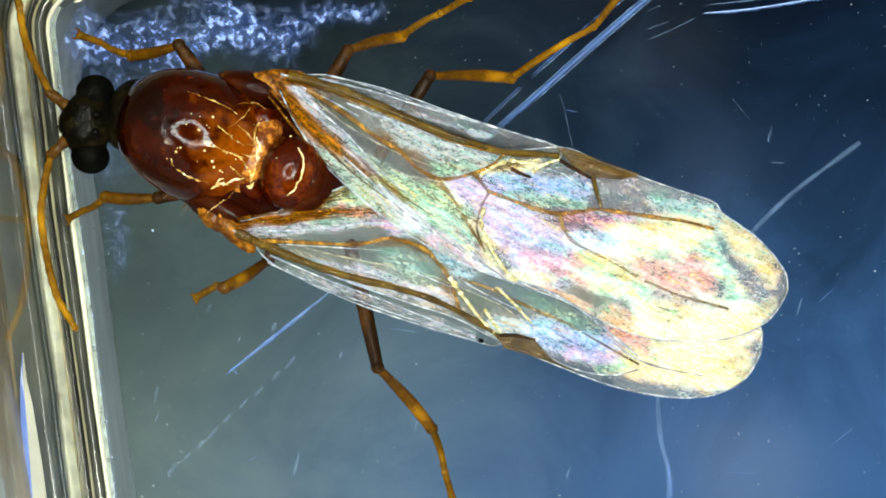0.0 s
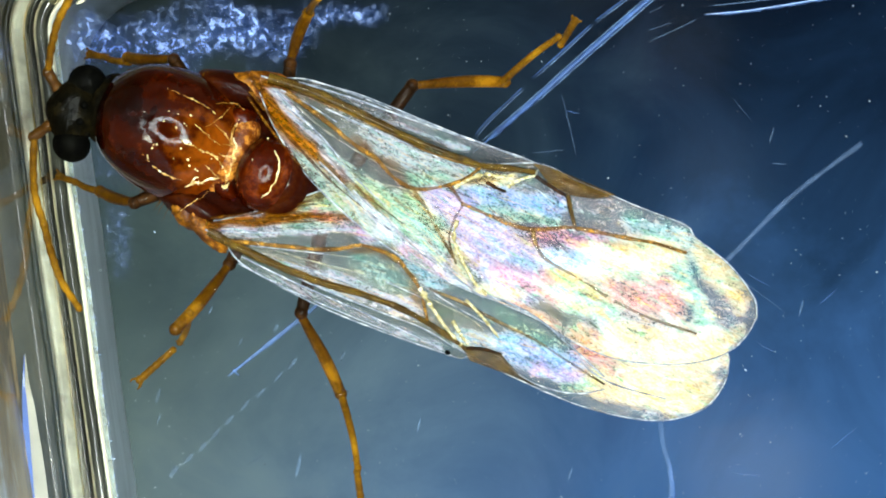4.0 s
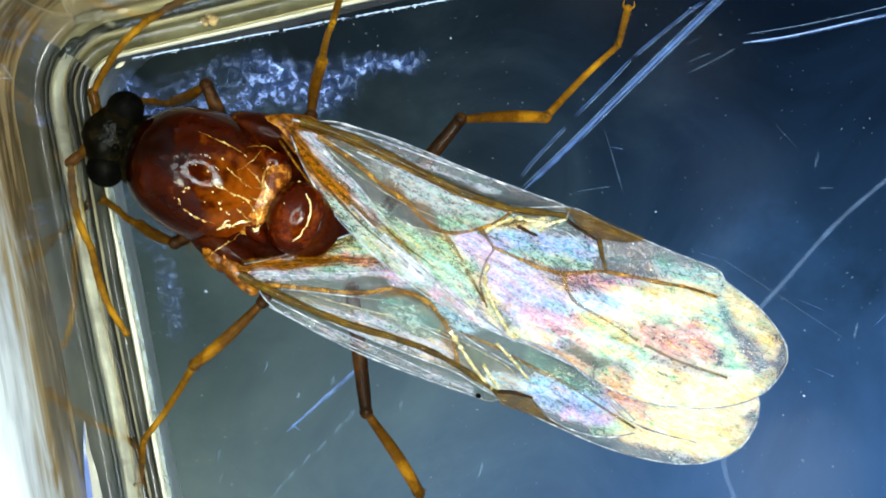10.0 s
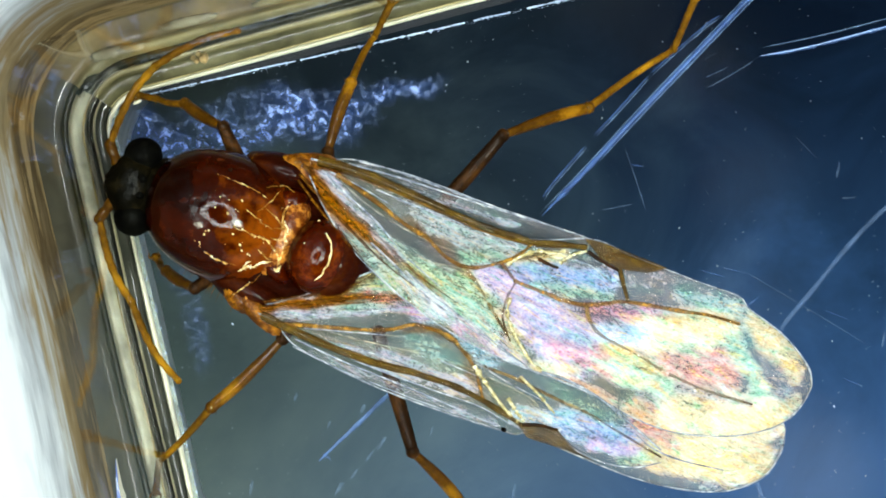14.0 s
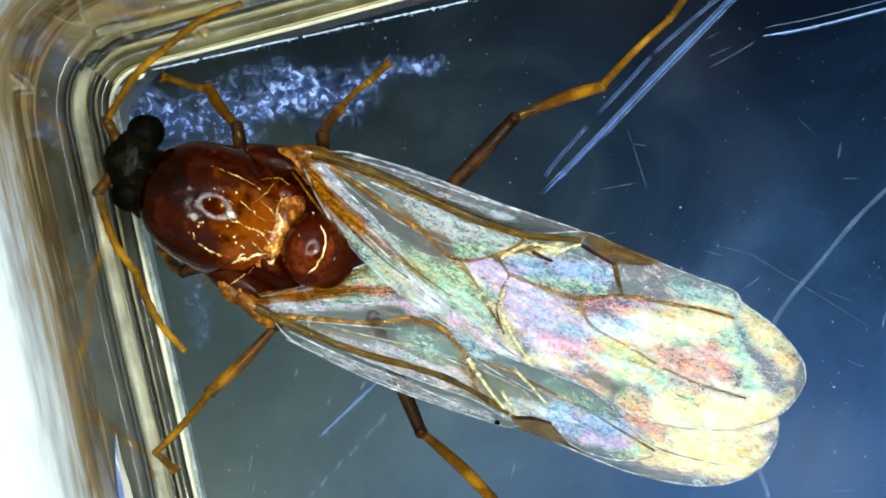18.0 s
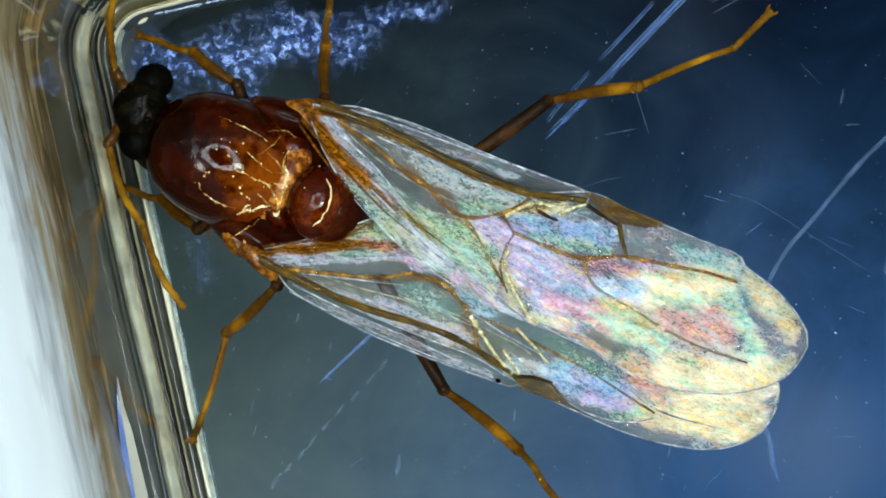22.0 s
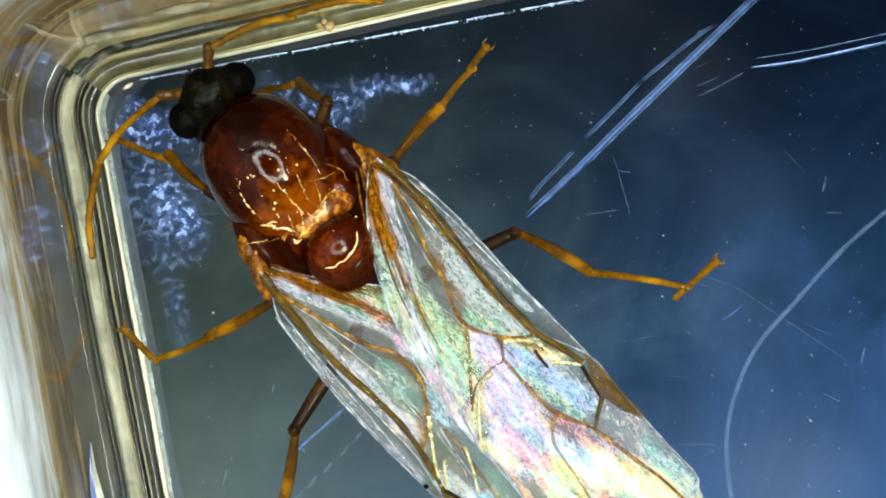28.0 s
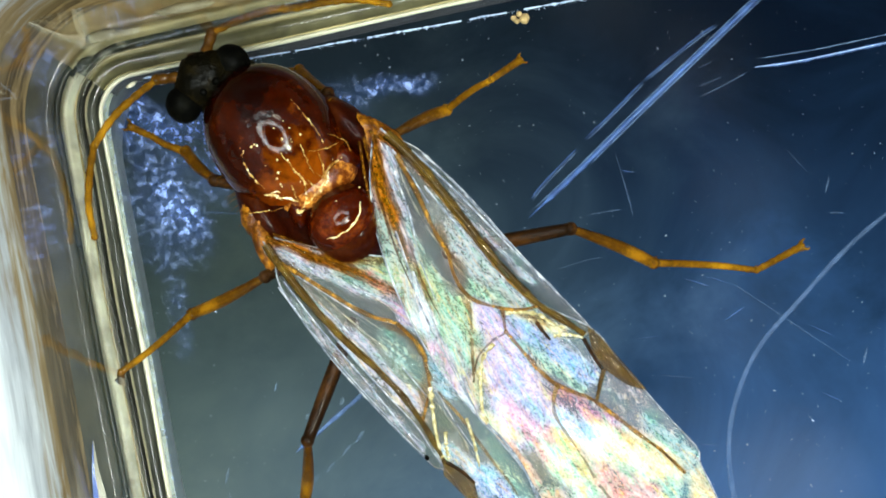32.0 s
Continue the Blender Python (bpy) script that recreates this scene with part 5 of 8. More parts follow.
    walk(limb["FR", "femur"], [
        (0, mm(-0.099, 0.519, 0.838, 0, -10.4, 144.5)),
        (1, mm(0.029, 0.441, 0.813, 0, -12.8, 134.0)),
        (2, mm(0.106, 0.362, 0.785, 0, -15.4, 134.8)),
        (3, mm(0.131, 0.354, 0.777, 0, -16.2, 143.8)),
        (6, mm(-0.048, 0.484, 0.828, 0, -11.3, 144.2)),
        (7, mm(0.023, 0.433, 0.812, 0, -12.8, 143.9)),
        (8, mm(0.085, 0.386, 0.794, 0, -14.6, 139.1)),
        (9, mm(-0.122, 0.574, 0.844, 0, -9.8, 137.5)),
        (10, mm(-0.022, 0.489, 0.826, 0, -11.6, 135.3)),
        (11, mm(0.02, 0.453, 0.816, 0, -12.5, 131.9)),
        (12, mm(-0.059, 0.499, 0.831, 0, -11.0, 141.9)),
        (13, mm(-0.009, 0.476, 0.822, 0, -11.9, 135.4)),
        (14, mm(-0.009, 0.476, 0.822, 0, -11.9, 135.4)),
        (15, mm(0.037, 0.435, 0.811, 0, -13.0, 131.9)),
        (18, mm(0.08, 0.379, 0.793, 0, -14.6, 119.7)),
        (19, mm(0.046, 0.425, 0.808, 0, -13.3, 130.7)),
        (20, mm(0.01, 0.51, 0.825, 0, -11.6, 117.6)),
        (21, mm(0.116, 0.346, 0.779, 0, -16.0, 131.7)),
        (22, mm(0.104, 0.357, 0.784, 0, -15.5, 129.8)),
        (23, mm(0.075, 0.377, 0.793, 0, -14.6, 109.5)),
        (24, mm(-0.288, 0.356, 0.855, 0, -8.8, 187.2)),
        (24.4, mm(0.095, 0.39, 0.792, 0, -14.7, 158.4)),
        (25, mm(0.101, 0.299, 0.767, 0, -17.2, 108.5)),
        (25.5, mm(0.102, 0.313, 0.771, 0, -16.7, 111.7)),
        (26, mm(0.05, 0.428, 0.808, 0, -13.3, 121.3)),
        (29, mm(0.107, 0.334, 0.778, 0, -16.2, 121.0)),
        (30, mm(0.135, 0.203, 0.714, 0, -22.4, 108.9)),
        (31, mm(0.151, 0.263, 0.743, 0, -19.5, 121.4)),
        (32, mm(0.148, 0.224, 0.724, 0, -21.4, 114.6))])
    walk(limb["FR", "tibia"], [
        (0, mm(-0.595, 0.874, 0.95, 0, 29.0, -151.3)),
        (1, mm(-0.391, 0.876, 0.95, 0, 10.8, -163.4)),
        (2, mm(-0.316, 0.786, 0.95, 0, 22.4, -147.8)),
        (3, mm(-0.349, 0.705, 0.95, 0, 27.2, -151.1)),
        (6, mm(-0.541, 0.839, 0.95, 0, 50.0, -182.5)),
        (7, mm(-0.466, 0.789, 0.95, 0, 32.6, -140.4)),
        (8, mm(-0.369, 0.779, 0.95, 0, 34.1, -144.9)),
        (9, mm(-0.572, 0.987, 0.95, 0, 49.5, -128.7)),
        (10, mm(-0.455, 0.916, 0.95, 0, 48.5, -136.4)),
        (11, mm(-0.384, 0.904, 0.95, 0, 42.3, -140.6)),
        (12, mm(-0.538, 0.875, 0.95, 0, 37.4, -183.8)),
        (13, mm(-0.441, 0.902, 0.95, 0, 24.5, -192.5)),
        (14, mm(-0.441, 0.901, 0.95, 0, 34.1, -190.0)),
        (15, mm(-0.367, 0.885, 0.95, 0, 46.5, -175.3)),
        (18, mm(-0.218, 0.9, 0.95, 0, 30.5, -210.4)),
        (19, mm(-0.347, 0.883, 0.95, 0, 27.3, -220.6)),
        (20, mm(-0.272, 1.048, 0.95, 0, 46.9, -199.5)),
        (21, mm(-0.28, 0.791, 0.95, 0, 45.2, -177.1)),
        (22, mm(-0.278, 0.816, 0.95, 0, 17.5, -193.4)),
        (23, mm(-0.124, 0.943, 0.95, 0, 17.5, -206.6)),
        (24, mm(-0.896, 0.279, 0.95, 0, 17.5, -159.4)),
        (24.4, mm(-0.463, 0.611, 0.95, 0, 44.5, -193.3)),
        (25, mm(-0.087, 0.861, 0.95, 0, 40.1, -208.4)),
        (25.5, mm(-0.118, 0.864, 0.95, 0, 28.6, -214.7)),
        (26, mm(-0.263, 0.944, 0.95, 0, 59.2, -179.4)),
        (29, mm(-0.2, 0.845, 0.95, 0, 37.6, -169.7)),
        (30, mm(-0.051, 0.745, 0.95, 0, 17.5, -192.1)),
        (31, mm(-0.153, 0.762, 0.95, 0, 34.8, -179.3)),
        (32, mm(-0.092, 0.749, 0.95, 0, 46.4, -171.3))])
    walk(limb["FR", "tarsus"], [
        (0, mm(-1.092, 0.602, 0.637, 0, 17.5, 176.4)),
        (1, mm(-1, 0.694, 0.829, 0, 38.7, 172.2)),
        (2, mm(-0.822, 0.467, 0.703, 0, 36.5, 176.2)),
        (3, mm(-0.853, 0.427, 0.654, 0, 44.1, 197.1)),
        (6, mm(-0.956, 0.857, 0.454, 0, 17.5, 168.2)),
        (7, mm(-0.886, 0.441, 0.601, 0, 34.1, 188.1)),
        (8, mm(-0.807, 0.47, 0.588, 0, 35.7, 189.9)),
        (9, mm(-0.835, 0.66, 0.457, 0, 52.8, 199.1)),
        (10, mm(-0.765, 0.621, 0.465, 0, 50.0, 197.9)),
        (11, mm(-0.754, 0.6, 0.515, 0, 50.1, 195.8)),
        (12, mm(-1.051, 0.909, 0.556, 0, 50.4, 191.5)),
        (13, mm(-1.016, 1.029, 0.682, 0, 59.6, 206.4)),
        (14, mm(-0.969, 0.994, 0.587, 0, 34.7, 190.1)),
        (15, mm(-0.811, 0.848, 0.481, 0, 17.3, 195.9)),
        (18, mm(-0.699, 1.182, 0.621, 0, 35.8, 186.3)),
        (19, mm(-0.784, 1.257, 0.653, 0, 63.0, 98.4)),
        (20, mm(-0.689, 1.196, 0.477, 0, 23.7, 125.1)),
        (21, mm(-0.736, 0.768, 0.49, 0, 17.5, 161.4)),
        (22, mm(-0.879, 0.959, 0.756, 0, 17.5, 183.8)),
        (23, mm(-0.676, 1.22, 0.756, 0, 17.5, 150.3)),
        (24, mm(-1.474, 0.062, 0.756, 0, 13.0, 146.9)),
        (24.4, mm(-0.913, 0.717, 0.497, 0, 42.7, 172.4)),
        (25, mm(-0.523, 1.097, 0.533, 0, 49.5, 190.4)),
        (25.5, mm(-0.585, 1.188, 0.64, 0, 45.6, 191.0)),
        (26, mm(-0.594, 0.94, 0.394, 0, 45.8, 230.5)),
        (29, mm(-0.704, 0.753, 0.555, 0, 43.5, 228.5)),
        (30, mm(-0.655, 0.874, 0.756, 0, 17.5, 199.0)),
        (31, mm(-0.685, 0.756, 0.581, 0, 33.8, 217.8)),
        (32, mm(-0.534, 0.682, 0.481, 0, 38.9, 221.9))])
    walk(limb["FR", "foot"], [
        (0, mm(-1.491, 0.627, 0.511, 0, 17.5, -179.9)),
        (1, mm(-1.324, 0.738, 0.567, 0, 32.2, -181.2)),
        (2, mm(-1.158, 0.489, 0.453, 0, 37.9, -179.1)),
        (3, mm(-1.141, 0.339, 0.363, 0, 41.5, -161.4)),
        (6, mm(-1.348, 0.939, 0.328, 0, 17.5, -191.9)),
        (7, mm(-1.23, 0.392, 0.366, 0, 37.0, -170.1)),
        (8, mm(-1.143, 0.412, 0.343, 0, 37.1, -168.7)),
        (9, mm(-1.074, 0.576, 0.124, 0, -63.2, -143.7)),
        (10, mm(-1.021, 0.538, 0.144, 0, -59.5, -150.1)),
        (11, mm(-1.013, 0.526, 0.193, 0, -59.6, -152.6)),
        (12, mm(-1.313, 0.855, 0.233, 0, -59.6, -157.9)),
        (13, mm(-1.206, 0.935, 0.32, 0, 54.8, -158.7)),
        (14, mm(-1.309, 0.933, 0.349, 0, 33.2, -171.0)),
        (15, mm(-1.196, 0.739, 0.356, 0, 17.7, -164.3)),
        (18, mm(-1.036, 1.144, 0.376, 0, 34.5, -176.3)),
        (19, mm(-0.812, 1.445, 0.28, 0, 58.3, -257.8)),
        (20, mm(-0.91, 1.51, 0.309, 0, 23.0, -234.4)),
        (21, mm(-1.115, 0.895, 0.365, 0, 17.5, -198.7)),
        (22, mm(-1.278, 0.932, 0.63, 0, 17.5, -174.2)),
        (23, mm(-1.024, 1.418, 0.63, 0, 17.5, -210.6)),
        (24, mm(-1.816, 0.285, 0.661, 0, 41.0, -223.0)),
        (24.4, mm(-1.218, 0.757, 0.212, 0, -50.7, -183.3)),
        (25, mm(-0.79, 1.048, 0.214, 0, -55.3, -158.8)),
        (25.5, mm(-0.873, 1.132, 0.34, 0, 41.8, -172.1)),
        (26, mm(-0.78, 0.715, 0.094, 0, -43.5, -119.4)),
        (29, mm(-0.905, 0.525, 0.266, 0, 40.3, -132.4)),
        (30, mm(-1.033, 0.744, 0.63, 0, 17.5, -149.6)),
        (31, mm(-0.96, 0.542, 0.348, 0, 30.5, -143.4)),
        (32, mm(-0.776, 0.464, 0.218, 0, 36.2, -138.2))])
    walk(limb["FL", "femur"], [
        (0, mm(0.244, -0.428, 0.756, 0, -18.2, -146.0)),
        (1, mm(0.267, -0.345, 0.715, 0, -22.2, -130.3)),
        (2, mm(0.237, -0.412, 0.754, 0, -18.4, -139.1)),
        (3, mm(0.201, -0.422, 0.767, 0, -17.1, -130.1)),
        (6, mm(0.263, -0.396, 0.739, 0, -19.9, -140.5)),
        (7, mm(0.268, -0.387, 0.734, 0, -20.4, -139.5)),
        (8, mm(0.254, -0.365, 0.731, 0, -20.7, -131.4)),
        (9, mm(0.215, -0.455, 0.771, 0, -16.7, -149.8)),
        (10, mm(0.26, -0.341, 0.716, 0, -22.2, -128.1)),
        (11, mm(0.246, -0.367, 0.735, 0, -20.3, -129.9)),
        (12, mm(0.241, -0.384, 0.743, 0, -19.5, -132.1)),
        (13, mm(0.234, -0.355, 0.733, 0, -20.4, -124.4)),
        (14, mm(0.234, -0.352, 0.732, 0, -20.6, -123.8)),
        (15, mm(0.211, -0.402, 0.759, 0, -18.0, -127.8)),
        (18, mm(0.265, -0.392, 0.737, 0, -20.1, -140.1)),
        (19, mm(0.281, -0.311, 0.686, 0, -25.2, -127.7)),
        (20, mm(0.288, -0.255, 0.526, 0, -43.2, -122.1)),
        (21, mm(0.259, -0.37, 0.731, 0, -20.7, -133.6)),
        (22, mm(0.259, -0.317, 0.702, 0, -23.5, -124.1)),
        (23, mm(0.343, -0.355, 0.67, 0, -26.9, -144.9)),
        (24, mm(0.4, -0.586, 0.635, 0, -30.6, -197.3)),
        (24.4, mm(0.114, -0.513, 0.805, 0, -13.5, -150.7)),
        (25, mm(0.192, -0.231, 0.638, 0, -30.2, -102.3)),
        (25.5, mm(0.298, -0.431, 0.733, 0, -20.5, -156.7)),
        (26, mm(0.118, -0.506, 0.804, 0, -13.7, -168.2)),
        (29, mm(0.242, -0.428, 0.757, 0, -18.2, -145.6)),
        (30, mm(0.241, -0.33, 0.718, 0, -22.0, -121.9)),
        (31, mm(0.303, -0.388, 0.717, 0, -22.1, -145.9)),
        (32, mm(0.245, -0.399, 0.747, 0, -19.1, -137.3))])
    walk(limb["FL", "tibia"], [
        (0, mm(-0.245, -0.757, 0.95, 0, 17.5, -161.3)),
        (1, mm(-0.104, -0.782, 0.95, 0, 17.5, -183.5)),
        (2, mm(-0.207, -0.798, 0.95, 0, 47.3, -182.5)),
        (3, mm(-0.181, -0.875, 0.95, 0, 47.7, -167.4)),
        (6, mm(-0.187, -0.767, 0.95, 0, 26.6, -188.6)),
        (7, mm(-0.173, -0.765, 0.95, 0, 40.6, -154.5)),
        (8, mm(-0.129, -0.801, 0.95, 0, 36.3, -174.9)),
        (9, mm(-0.298, -0.753, 0.95, 0, 21.6, -187.3)),
        (10, mm(-0.094, -0.793, 0.95, 0, 40.9, -180.8)),
        (11, mm(-0.127, -0.814, 0.95, 0, 34.8, -183.2)),
        (12, mm(-0.151, -0.817, 0.95, 0, 37.0, -180.6)),
        (13, mm(-0.094, -0.835, 0.95, 0, 22.6, -185.2)),
        (14, mm(-0.089, -0.834, 0.95, 0, 49.1, -184.4)),
        (15, mm(-0.151, -0.868, 0.95, 0, 59.2, -186.8)),
        (18, mm(-0.181, -0.765, 0.95, 0, 65.9, -185.9)),
        (19, mm(-0.062, -0.755, 0.95, 0, 39.7, -203.9)),
        (20, mm(0.048, -0.638, 0.95, 0, 21.1, -192.2)),
        (21, mm(-0.141, -0.79, 0.95, 0, 41.7, -194.4)),
        (22, mm(-0.06, -0.788, 0.95, 0, 31.8, -194.3)),
        (23, mm(-0.109, -0.673, 0.95, 0, 42.0, -193.1)),
        (24, mm(-0.109, -0.427, 0.95, 0, 17.5, -141.8)),
        (24.4, mm(-0.411, -0.808, 0.95, 0, 8.2, -147.5)),
        (25, mm(0.078, -0.754, 0.95, 0, 21.0, -192.2)),
        (25.5, mm(-0.235, -0.661, 0.95, 0, 46.0, -172.4)),
        (26, mm(-0.471, -0.629, 0.95, 0, 17.5, -174.2)),
        (29, mm(-0.244, -0.761, 0.95, 0, 27.7, -172.7)),
        (30, mm(-0.063, -0.818, 0.95, 0, 16.8, -185.5)),
        (31, mm(-0.173, -0.71, 0.95, 0, 34.7, -153.2)),
        (32, mm(-0.185, -0.796, 0.95, 0, 38.8, -173.7))])
    walk(limb["FL", "tarsus"], [
        (0, mm(-0.815, -0.95, 0.761, 0, 42.5, -133.7)),
        (1, mm(-0.705, -0.746, 0.761, 0, 29.2, -172.6)),
        (2, mm(-0.634, -0.779, 0.486, 0, 35.3, -172.4)),
        (3, mm(-0.595, -0.968, 0.483, 0, 34.9, -173.6)),
        (6, mm(-0.745, -0.683, 0.668, 0, 44.8, -180.6)),
        (7, mm(-0.606, -0.971, 0.539, 0, 38.9, -172.1)),
        (8, mm(-0.636, -0.846, 0.576, 0, 37.9, -162.0)),
        (9, mm(-0.88, -0.679, 0.718, 0, 48.1, -185.8)),
        (10, mm(-0.571, -0.786, 0.537, 0, 41.2, -188.3)),
        (11, mm(-0.644, -0.785, 0.59, 0, 47.6, -191.9)),
        (12, mm(-0.655, -0.812, 0.57, 0, 51.2, -173.5)),
        (13, mm(-0.674, -0.782, 0.708, 0, 67.0, -193.3)),
        (14, mm(-0.501, -0.802, 0.473, 0, 69.5, -193.2)),
        (15, mm(-0.471, -0.83, 0.408, 0, -82.5, -250.6)),
        (18, mm(-0.438, -0.739, 0.374, 0, -80.0, -248.9)),
        (19, mm(-0.506, -0.558, 0.547, 0, 48.8, -180.7)),
        (20, mm(-0.527, -0.513, 0.723, 0, 59.4, -175.1)),
        (21, mm(-0.597, -0.673, 0.531, 0, 51.4, -181.3)),
        (22, mm(-0.58, -0.655, 0.618, 0, 41.0, -173.1)),
        (23, mm(-0.566, -0.566, 0.528, 0, 19.9, -202.1)),
        (24, mm(-0.582, -0.8, 0.761, 0, 17.5, -143.7)),
        (24.4, mm(-0.938, -1.144, 0.86, 0, 32.2, -145.2)),
        (25, mm(-0.497, -0.63, 0.724, 0, 52.5, -186.9)),
        (25.5, mm(-0.669, -0.719, 0.496, 0, 31.8, -156.7)),
        (26, mm(-1.07, -0.691, 0.761, 0, 17.5, -161.2)),
        (29, mm(-0.798, -0.833, 0.657, 0, 17.5, -150.1)),
        (30, mm(-0.664, -0.76, 0.767, 0, 17.5, -155.5)),
        (31, mm(-0.636, -0.944, 0.591, 0, 17.5, -152.6)),
        (32, mm(-0.674, -0.85, 0.555, 0, 17.5, -155.0))])
    walk(limb["FL", "foot"], [
        (0, mm(-1.042, -1.188, 0.459, 0, 43.9, -137.7)),
        (1, mm(-1.092, -0.796, 0.543, 0, 36.3, -170.4)),
        (2, mm(-0.996, -0.827, 0.228, 0, 36.2, -172.6)),
        (3, mm(-0.959, -1.009, 0.228, 0, 35.8, -173.4)),
        (6, mm(-1.062, -0.679, 0.353, 0, 42.0, -181.8)),
        (7, mm(-0.95, -1.018, 0.259, 0, 39.3, -171.3)),
        (8, mm(-0.971, -0.955, 0.302, 0, 37.9, -162.9)),
        (9, mm(-1.177, -0.648, 0.385, 0, 43.1, -186.3)),
        (10, mm(-0.904, -0.738, 0.243, 0, 40.1, -188.1)),
        (11, mm(-0.938, -0.723, 0.26, 0, 45.3, -191.6)),
        (12, mm(-0.933, -0.844, 0.222, 0, -61.3, -180.2)),
        (13, mm(-0.844, -0.742, 0.297, 0, -72.2, -221.8)),
        (14, mm(-0.653, -0.766, 0.055, 0, -76.2, -236.7)),
        (15, mm(-0.491, -0.775, 0.851, 0, 72.4, -186.4)),
        (18, mm(-0.466, -0.666, 0.814, 0, 71.1, -193.1)),
        (19, mm(-0.8, -0.555, 0.211, 0, -58.1, -187.6)),
        (20, mm(-0.754, -0.533, 0.338, 0, 54.7, -177.8)),
        (21, mm(-0.876, -0.667, 0.182, 0, -61.5, -188.4)),
        (22, mm(-0.914, -0.696, 0.325, 0, 39.9, -174.5)),
        (23, mm(-0.955, -0.408, 0.376, 0, 19.2, -202.1)),
        (24, mm(-0.925, -1.052, 0.627, 0, 17.5, -143.3)),
        (24.4, mm(-1.248, -1.36, 0.622, 0, 23.3, -145.3)),
        (25, mm(-0.767, -0.597, 0.369, 0, 48.0, -187.7)),
        (25.5, mm(-1.018, -0.869, 0.26, 0, 30.9, -156.9)),
        (26, mm(-1.473, -0.828, 0.627, 0, 17.5, -156.9)),
        (29, mm(-1.167, -1.045, 0.523, 0, 17.5, -151.5)),
        (30, mm(-1.052, -0.937, 0.633, 0, 17.5, -158.1)),
        (31, mm(-1.014, -1.14, 0.457, 0, 17.5, -152.9)),
        (32, mm(-1.06, -1.031, 0.421, 0, 17.5, -155.5))])
    walk(limb["MR", "femur"], [
        (0, mm(1.008, 0.709, 0.829, 0, -9.3, 79.7)),
        (1, mm(1.049, 0.841, 0.845, 0, -8.1, 76.6)),
        (2, mm(1.041, 0.79, 0.839, 0, -8.5, 75.6)),
        (3, mm(0.982, 0.491, 0.79, 0, -12.3, 97.8)),
        (6, mm(1, 0.476, 0.786, 0, -12.7, 112.0)),
        (7, mm(1.065, 0.375, 0.749, 0, -15.6, 118.8)),
        (8, mm(1.047, 0.41, 0.763, 0, -14.5, 119.3)),
        (9, mm(1.056, 0.402, 0.759, 0, -14.7, 120.8)),
        (10, mm(1.044, 0.4, 0.76, 0, -14.6, 116.6)),
        (11, mm(1.017, 0.437, 0.774, 0, -13.6, 112.6)),
        (12, mm(1.015, 0.452, 0.778, 0, -13.2, 115.1)),
        (13, mm(1.016, 0.459, 0.78, 0, -13.1, 117.3)),
        (14, mm(1.039, 0.41, 0.764, 0, -14.4, 116.7)),
        (15, mm(1.056, 0.406, 0.76, 0, -14.7, 121.7)),
        (18, mm(0.995, 0.497, 0.791, 0, -12.3, 116.4)),
        (19, mm(0.984, 0.512, 0.795, 0, -12.0, 109.0)),
        (20, mm(0.919, 0.7, 0.829, 0, -9.3, 109.2)),
        (21, mm(0.953, 0.657, 0.822, 0, -9.9, 100.7)),
        (22, mm(1.042, 0.431, 0.769, 0, -13.9, 122.2)),
        (23, mm(0.942, 0.632, 0.818, 0, -10.1, 109.6)),
        (24, mm(0.973, 0.543, 0.802, 0, -11.4, 112.8)),
        (24.4, mm(0.999, 0.488, 0.788, 0, -12.4, 115.9)),
        (25, mm(1.028, 0.436, 0.773, 0, -13.7, 117.6)),
        (25.5, mm(1.014, 0.399, 0.764, 0, -14.4, 105.4)),
        (26, mm(1.021, 0.321, 0.734, 0, -16.7, 101.9)),
        (29, mm(1.069, 0.39, 0.753, 0, -15.2, 122.5)),
        (30, mm(1.067, 0.361, 0.744, 0, -16.0, 117.6)),
        (31, mm(1.039, 0.402, 0.762, 0, -14.6, 115.3)),
        (32, mm(1.082, 0.356, 0.739, 0, -16.3, 120.5))])
